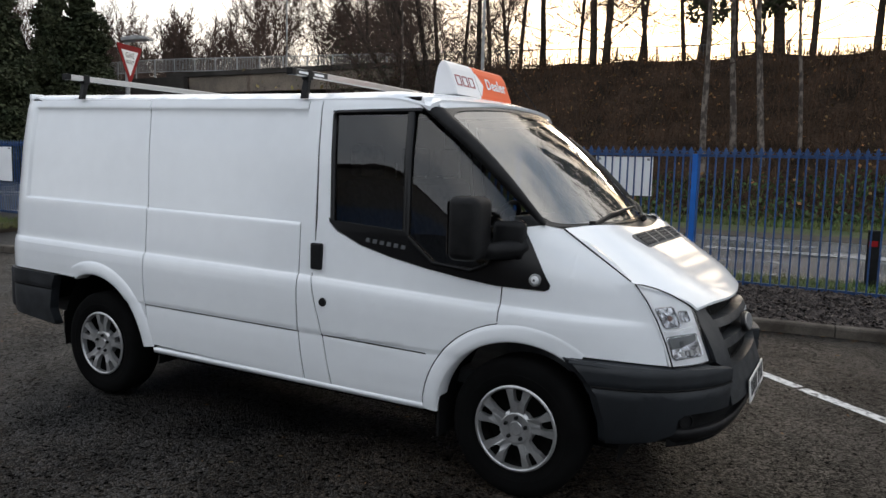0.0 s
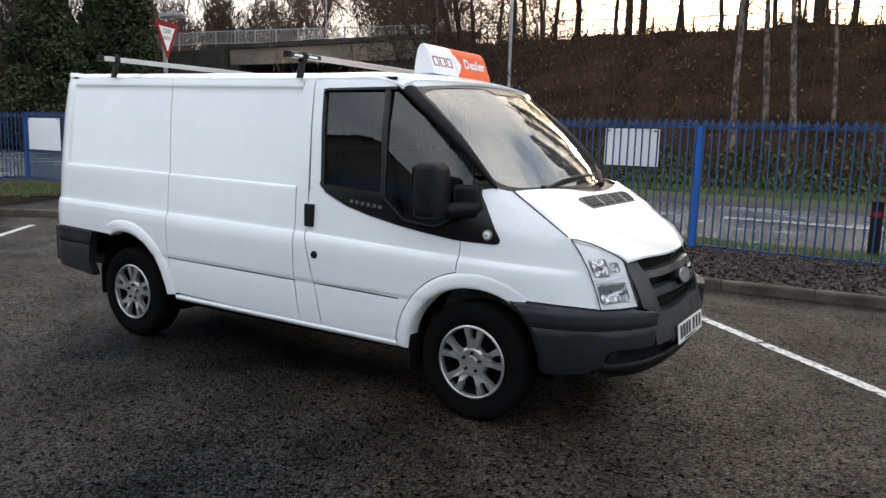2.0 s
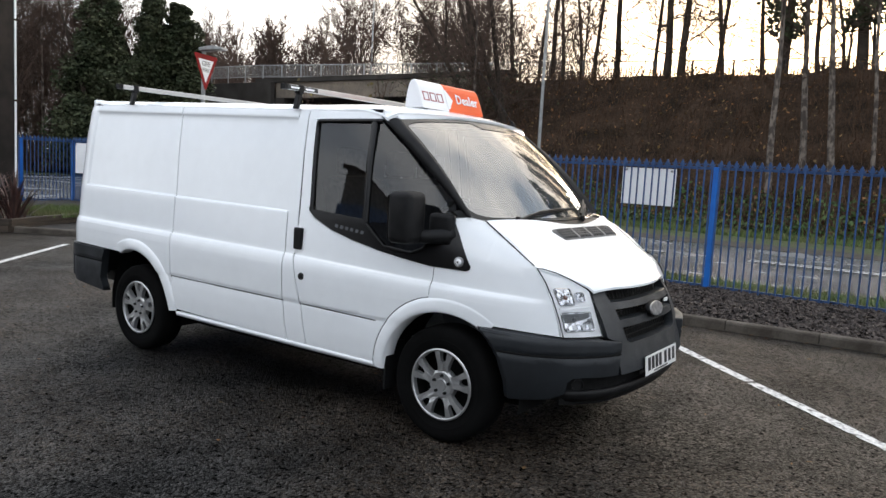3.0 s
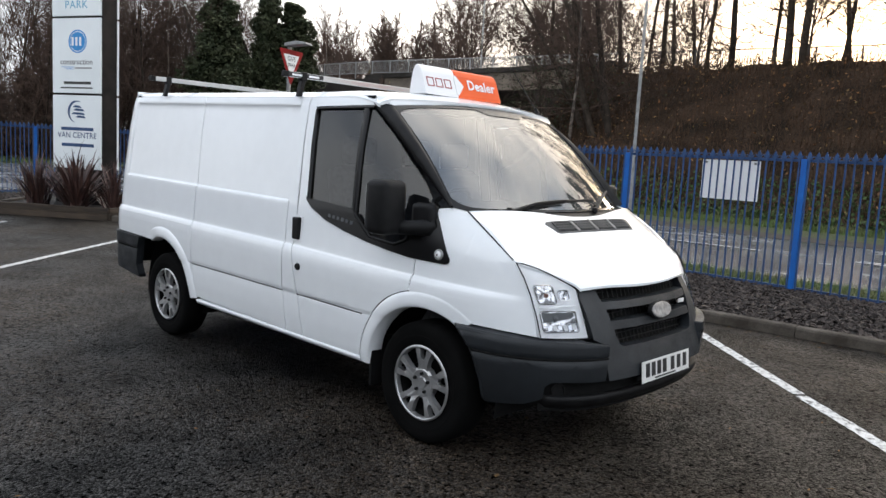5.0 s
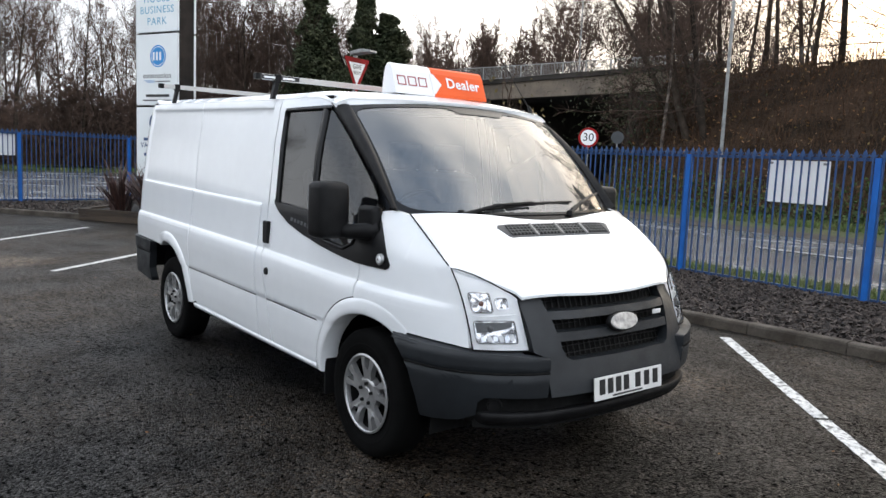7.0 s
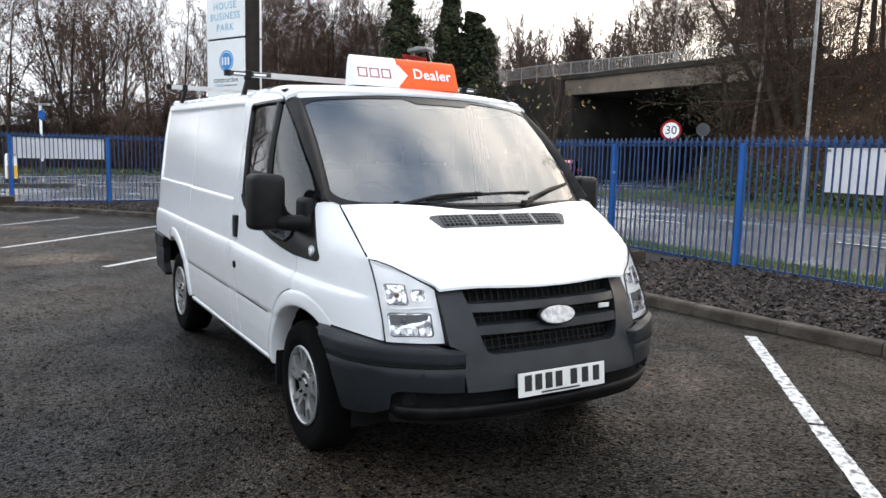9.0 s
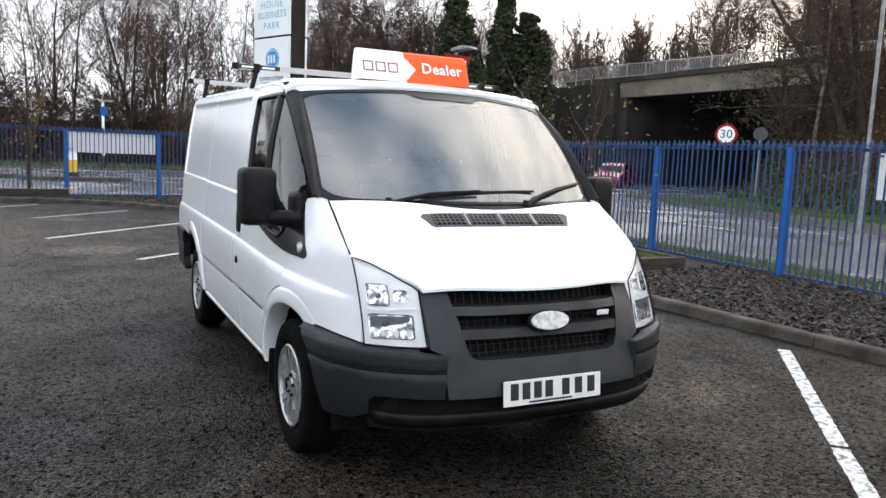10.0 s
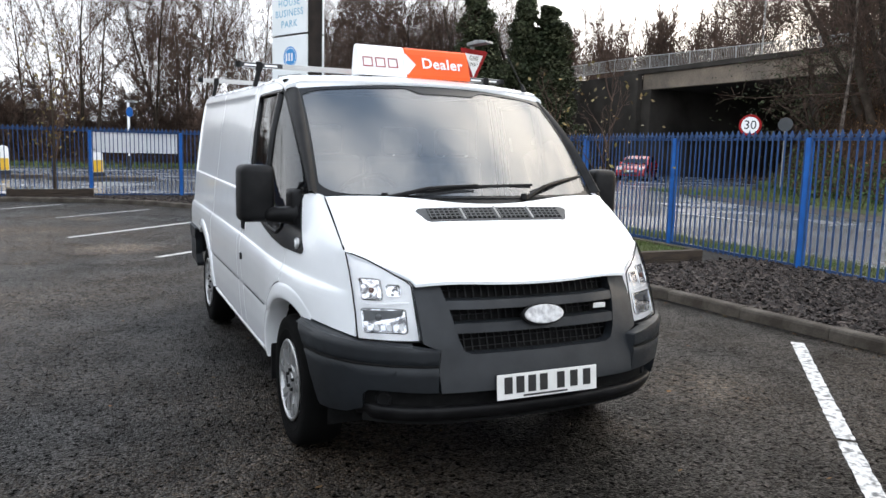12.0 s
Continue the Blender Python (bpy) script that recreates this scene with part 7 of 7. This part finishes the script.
island(-28.6, -1.5, radians(85), 2.0)
island(-30.1, -5.4, radians(85), 2.0)
bollard(-28.8, -1.68, radians(10))
bollard(-29.7, -4.95, radians(10))
bs = thing("road_sign", "small blue sign on a white pole with a dark foot", "road sign", at=stand(-42.6, 0.05, 0.0, radians(50)) @ Matrix.Scale(1.36, 4))
part("pole", tube(bmesh.new(), [(0, 0, 0), (0, 0, 2.75)], 0.05, 10), M["sheet"], bs)
part("foot", tube(bmesh.new(), [(0, 0, 0), (0, 0, 0.5)], 0.075, 10), M["ink"], bs)
part("plate", lathe(bmesh.new(), [(0.0001, 0.055), (0.21, 0.055), (0.21, 0.062), (0.0001, 0.062)], 28, "x", (0, 0, 2.3)), M["bluepost"], bs, "round blue plate")
part("lamp_hood", cube(-0.06, 0.4, -0.09, 0.09, 2.68, 2.76, 0.03), M["galv"], bs)

# far shed
shed = thing("industrial_shed", "low shed with a pale roof edge beyond the trees", "building")
part("wall", cube(-74, -62, -44, -4.9, -0.2, 3.75, 0.0), M["darkconc"], shed)
part("roof_edge", cube(-74.2, -61.8, -44.2, -4.7, 3.75, 4.3, 0.02), M["cladding"], shed, "pale roof edge")
for k in range(13):
    w = part("window", cube(-62.0, -61.95, -43 + 2.9 * k, -41 + 2.9 * k, 2.6, 3.5, 0.0), M["gloss"], shed)
    part("window_frame", cube(-61.96, -61.92, -43.1 + 2.9 * k, -43 + 2.9 * k, 2.55, 3.55, 0.0), M["cladding"], w)

# ---- red car on the road ----
car = thing("car", "red hatchback on the road near the bridge", "car", at=stand(-33.2, 28.3, -0.02, math.atan2(-0.8, 0.6)))
half = [(-1.95, 0.35), (-2.0, 0.55), (-1.95, 0.85), (-1.7, 0.92), (-1.35, 1.36), (-0.9, 1.46), (0.1, 1.44), (0.55, 1.28), (1.0, 0.97), (1.6, 0.86), (1.95, 0.7), (2.0, 0.45), (1.95, 0.28), (1.5, 0.22), (-1.6, 0.22)]
bm = bmesh.new()
rings = []
for y in (-0.85, -0.8, -0.4, 0.4, 0.8, 0.85):
    k = abs(y) / 0.85
    rings.append([bm.verts.new((x * (1 - 0.03 * k ** 6), y * (1 - 0.2 * max(0, z - 0.85) / 0.6 * k), z - (0.03 * k ** 4 if z > 0.8 else 0))) for x, z in half])
for a, b in zip(rings, rings[1:]):
    for k in range(len(half)):
        bm.faces.new((a[k], a[(k + 1) % len(half)], b[(k + 1) % len(half)], b[k]))
bm.faces.new(rings[0][::-1])
bm.faces.new(rings[-1])
bmesh.ops.recalc_face_normals(bm, faces=bm.faces[:])
part("body", bm, M["carred"], car, "glossy red body")
part("windscreen", loft([[Vector((0.60, y, 1.255)), Vector((0.98, y * 1.12, 1.0))] for y in (-0.6, -0.3, 0, 0.3, 0.6)]), M["gloss"], car).location = (0.03, 0, 0.015)
for s in (-1, 1):
    part("side_window", loft([[Vector((x, s * 0.79, 0.95)), Vector((x * 0.86 - 0.03, s * 0.705, 1.36))] for x in (-1.1, -0.5, 0.1, 0.55)]), M["gloss"], car).location = (0, s * 0.025, 0)
    part("headlamp", cube(1.8, 1.965, s * 0.62 - 0.14, s * 0.62 + 0.14, 0.62, 0.76, 0.02), M["lampwhite"], car)
    part("mirror", cube(0.5, 0.6, s * 0.9 - 0.07, s * 0.9 + 0.07, 0.95, 1.06, 0.02), M["carred"], car)
    for x in (-1.25, 1.28):
        w = part("wheel", lathe(bmesh.new(), [(0.0001, s * 0.08), (0.19, s * 0.08), (0.3, s * 0.09), (0.31, 0.0), (0.3, -s * 0.09)], 24), M["rubber"], car)
        w.location = (x, s * 0.78, 0.31)
        part("hub_cap", lathe(bmesh.new(), [(0.0001, s * 0.092), (0.18, s * 0.088), (0.19, s * 0.08)], 20), M["silver"], w)
part("bumper_grille", cube(1.9, 2.0, -0.45, 0.45, 0.35, 0.5, 0.02), M["ink"], car)
part("plate", cube(1.99, 2.01, -0.26, 0.26, 0.5, 0.6, 0.0), M["plate"], car)


# ---- planters and plants ----
def sleepers(pts, h, label):
    p = thing("planter", label, "planter")
    for (x0, y0), (x1, y1) in zip(pts, pts[1:]):
        d = math.hypot(x1 - x0, y1 - y0)
        for k, z in enumerate((0.0, h / 2)):
            ob = part("sleeper", cube(-0.03 * k, d + 0.03, -0.06, 0.06, z, z + h / 2 - 0.004, 0.008), M["timber"], p)
            ob.matrix_local = stand(x0, y0, 0.0, math.atan2(y1 - y0, x1 - x0))
    return p


sleepers([(-13.3, 5.2), (-12.2, 2.95), (-11.72, 2.17), (-13.6, 0.76), (-15.0, 1.9)], 0.24, "dark timber sleeper bed round the totem sign")
solid("bed_soil", flat([(-13.3, 5.2), (-12.2, 2.95), (-11.75, 2.19), (-13.6, 0.8), (-15.0, 1.9), (-15.0, 5.0)], 0.19), M["mulch"], "dark soil in the sleeper bed", "soil", kind="structure")
sleepers([(-7.6, 3.75), (-4.17, 3.95), (-4.17, 5.72), (-7.6, 5.76)], 0.24, "dark timber planter with low grass by the fence")
solid("planter_turf", flat([(-7.6, 3.75), (-4.2, 3.97), (-4.2, 5.7), (-7.6, 5.75)], 0.2), M["grass"], "low green turf in the timber planter", "turf", kind="structure")
sleepers([(-18.0, -3.76), (-17.5, -3.7), (-17.62, -1.9), (-17.95, -1.88)], 0.28, "dark timber planter by the rear fence")


def blade_mesh(seed, length, droop, width):
    r = random.Random(seed)
    bm = bmesh.new()
    n = 8
    rows, p, a = [], Vector((0, 0, 0)), radians(86 - 30 * r.random())
    for k in range(n + 1):
        f = k / n
        w = width * (0.6 + 0.6 * f if f < 0.5 else 1.8 * (1 - f) + 0.02)
        rows.append((bm.verts.new(p + Vector((0, -w, 0.25 * w))), bm.verts.new(p), bm.verts.new(p + Vector((0, w, 0.25 * w)))))
        a -= droop * f / n
        p = p + Vector((math.cos(a), 0, math.sin(a))) * length / n
    for x, y in zip(rows, rows[1:]):
        bm.faces.new((x[0], x[1], y[1], y[0]))
        bm.faces.new((x[1], x[2], y[2], y[1]))
    return mesh_of(bm, M["phormium"])


BLADES = [blade_mesh(k, 0.95 + 0.06 * (k % 4), 0.8 + 0.35 * (k % 5), 0.022 + 0.003 * (k % 3)) for k in range(10)]
for x, y, n, size in ((-12.55, 1.9, 150, 1.1), (-13.25, 1.42, 110, 1.0), (-12.15, 2.45, 70, 0.9)):
    plant = thing("flax_plant", "bronze flax with long arching sword leaves", "plant", "flax plants", at=stand(x, y, 0.17))
    for k in range(n):
        ob = part("leaf", BLADES[rng.randrange(10)], None, plant)
        a = rng.uniform(0, math.tau)
        q = rng.uniform(0.0, 0.22)
        s = size * rng.uniform(0.7, 1.15)
        ob.matrix_local = Matrix.Translation((q * math.cos(a), q * math.sin(a), 0)) @ Matrix.Rotation(a + rng.uniform(-0.4, 0.4), 4, "Z") @ Matrix.Rotation(rng.uniform(-0.5, 0.45), 4, "Y") @ Matrix.Scale(s, 4)

SAP = dict(SLIM, kids=(12, 4, 2), tip=0.003)
sap = bare_tree("thin sapling with a few yellowing leaves in the planter", 91, SAP, 2.9, 0.022, M["bark"], (0.03, 0.02), "saplings")
sap.location = (-6.0, 5.4, 0.19)
part("leaves", leaf_mesh(*leaf_cloud(random.Random(8), lambda r: Vector((r.gauss(0, 0.5), r.gauss(0, 0.5), r.uniform(0.9, 2.7))), 110, 0.034), M["yleaf"]), None, sap, "yellow-green leaves")
sap = bare_tree("thin sapling with a few yellowing leaves in the planter", 92, SAP, 2.6, 0.02, M["bark"], (-0.1, 0.06), "saplings")
sap.location = (-6.6, 4.9, 0.19)
part("leaves", leaf_mesh(*leaf_cloud(random.Random(9), lambda r: Vector((r.gauss(0, 0.45), r.gauss(0, 0.45), r.uniform(0.9, 2.4))), 90, 0.034), M["yleaf"]), None, sap, "yellow-green leaves")
sap = bare_tree("slim young tree with ivy in the rear planter", 93, dict(SLIM, tip=0.004), 4.8, 0.05, M["bark"], (0.02, 0.0), "saplings")
sap.location = (-17.78, -2.7, 0.06)
part("leaves", leaf_mesh(*leaf_cloud(random.Random(10), lambda r: Vector((r.gauss(0, 0.35), r.gauss(0, 0.35), r.uniform(1.0, 4.2))), 300, 0.045), M["yleaf"]), None, sap, "yellow-green leaves")


# ---- loose stuff on the ground ----
def chips(name, label, count, area, z, size, material, seed):
    r = random.Random(seed)
    verts, faces = [], []
    for k in range(count):
        x, y = area(r)
        m = Matrix.Translation((x, y, z + r.uniform(0, 0.015))) @ Euler((r.gauss(0, 0.5), r.gauss(0, 0.5), r.uniform(0, 6.3))).to_matrix().to_4x4()
        a, b, c = size * r.uniform(0.5, 1.5), size * r.uniform(0.3, 0.8), size * r.uniform(0.1, 0.3)
        base = len(verts)
        verts += [m @ Vector(p) for p in ((-a, -b, -c), (a, -b * 0.8, -c), (a * 0.9, b, -c), (-a * 0.8, b * 0.9, -c), (-a * 0.9, -b * 0.9, c), (a * 0.85, -b * 0.7, c), (a * 0.8, b * 0.85, c), (-a * 0.7, b * 0.8, c))]
        faces += [tuple(base + i for i in f) for f in ((4, 5, 6, 7), (0, 1, 5, 4), (1, 2, 6, 5), (2, 3, 7, 6), (3, 0, 4, 7))]
    return tagged(new(name, leaf_mesh(verts, faces, material)), label, "mulch", kind="stuff")


def bed_spot(r):
    x = r.uniform(-4.1, 5.0)
    return x, r.uniform(kerb_y(x) + 0.14, fence_y(x) + 0.1)


def rear_spot(r):
    y = r.uniform(-3.8, 2.5)
    x0 = float(np.interp(y, [p[1] for p in REAR_KERB], [p[0] for p in REAR_KERB]))
    return r.uniform(-18.0, x0 - 0.2), y


chips("slate_mulch", "dark slate and bark chips filling the bed", 11000, bed_spot, 0.075, 0.035, M["chip"], 21)
chips("rear_mulch", "dark slate and bark chips in the rear bed", 2500, lambda r: rear_spot(r), 0.065, 0.04, M["chip"], 22)


def tufts(name, label, count, area, z, h, w, seed):
    r = random.Random(seed)
    verts, faces = [], []
    for k in range(count):
        x, y = area(r)
        a, l = r.uniform(0, 6.3), h * r.uniform(0.4, 1.3)
        b = len(verts)
        verts += [(x - w * math.cos(a), y - w * math.sin(a), z), (x + w * math.cos(a), y + w * math.sin(a), z), (x + l * r.gauss(0, 0.4), y + l * r.gauss(0, 0.4), z + l)]
        faces.append((b, b + 1, b + 2))
    return tagged(new(name, leaf_mesh(verts, faces, M["blade"])), label, "grass", kind="stuff")


def strip_spot(r):
    x = r.uniform(-11, 7)
    return x, r.uniform(fence_y(x) + 0.35, 8.25)


tufts("verge_grass", "short rough grass outside the fence", 14000, strip_spot, -0.01, 0.09, 0.008, 31)
tufts("far_verge_grass", "rough green grass at the foot of the bank", 16000, lambda r: (r.uniform(-20, 14), 18.0 + 5.0 * r.random() ** 1.4), 0.1, 0.16, 0.02, 32)
tufts("planter_grass", "short green grass in the timber planter", 5000, lambda r: (r.uniform(-7.4, -4.25), r.uniform(4.0, 5.65)), 0.2, 0.07, 0.006, 33)
tufts("bed_grass", "short green ground cover by the totem bed", 3000, lambda r: (r.uniform(-14.8, -12.2), r.uniform(3.0, 5.0)), 0.19, 0.12, 0.01, 34)
tufts("side_grass", "rough green grass beyond the side road", 9000, lambda r: (r.uniform(-48, -42.4), r.uniform(-24, 16)), 0.06, 0.2, 0.03, 35)


def litter_spot(r):
    if r.random() < 0.45:
        x = r.uniform(-8, 5)
        return x, kerb_y(x) - abs(r.gauss(0, 0.12)) - 0.02
    return r.uniform(-7, 5), r.uniform(-5, 3.3)


lv, lf = leaf_cloud(random.Random(41), lambda r: Vector((*litter_spot(r), 0.02)), 260, 0.022)
lv = [Vector((p.x, p.y, 0.006 + 0.25 * abs(p.z - 0.02))) for p in lv]
tagged(new("leaf_litter", leaf_mesh(lv, lf, M["deadleaf"])), "scattered brown leaves on the tarmac", "leaf litter", kind="stuff")

post = thing("marker_post", "short black plastic marker post with a red band", "marker post", at=stand(1.55, 8.15))
part("body", cube(-0.08, 0.08, -0.04, 0.04, -0.05, 0.79, 0.015), M["black"], post)
part("band", cube(-0.055, 0.055, -0.044, -0.04, 0.56, 0.64, 0.0), M["signred"], post, "red reflector")

# ---- the showroom behind the camera ----
show = thing("showroom", "dark grey showroom with a blue band and glazed front", "building")
part("wall", cube(-16, 20, -27, -17.0, 3.3, 5.4, 0.02), M["darkclad"], show, "dark grey cladding")
part("band", cube(-16.05, 20.05, -17.0, -16.9, 3.3, 4.1, 0.01), M["blue"], show, "blue fascia band")
part("glazing", cube(-16, 20, -27, -17.1, 0.0, 3.3, 0.0), M["gloss"], show, "dark glazed shop front")
for k in range(13):
    part("mullion", cube(-16 + 3 * k - 0.04, -16 + 3 * k + 0.04, -17.1, -17.0, 0.0, 3.3, 0.0), M["totemedge"], show)
part("roof", cube(-16.2, 20.2, -27.2, -16.9, 5.4, 5.6, 0.02), M["darkconc"], show)
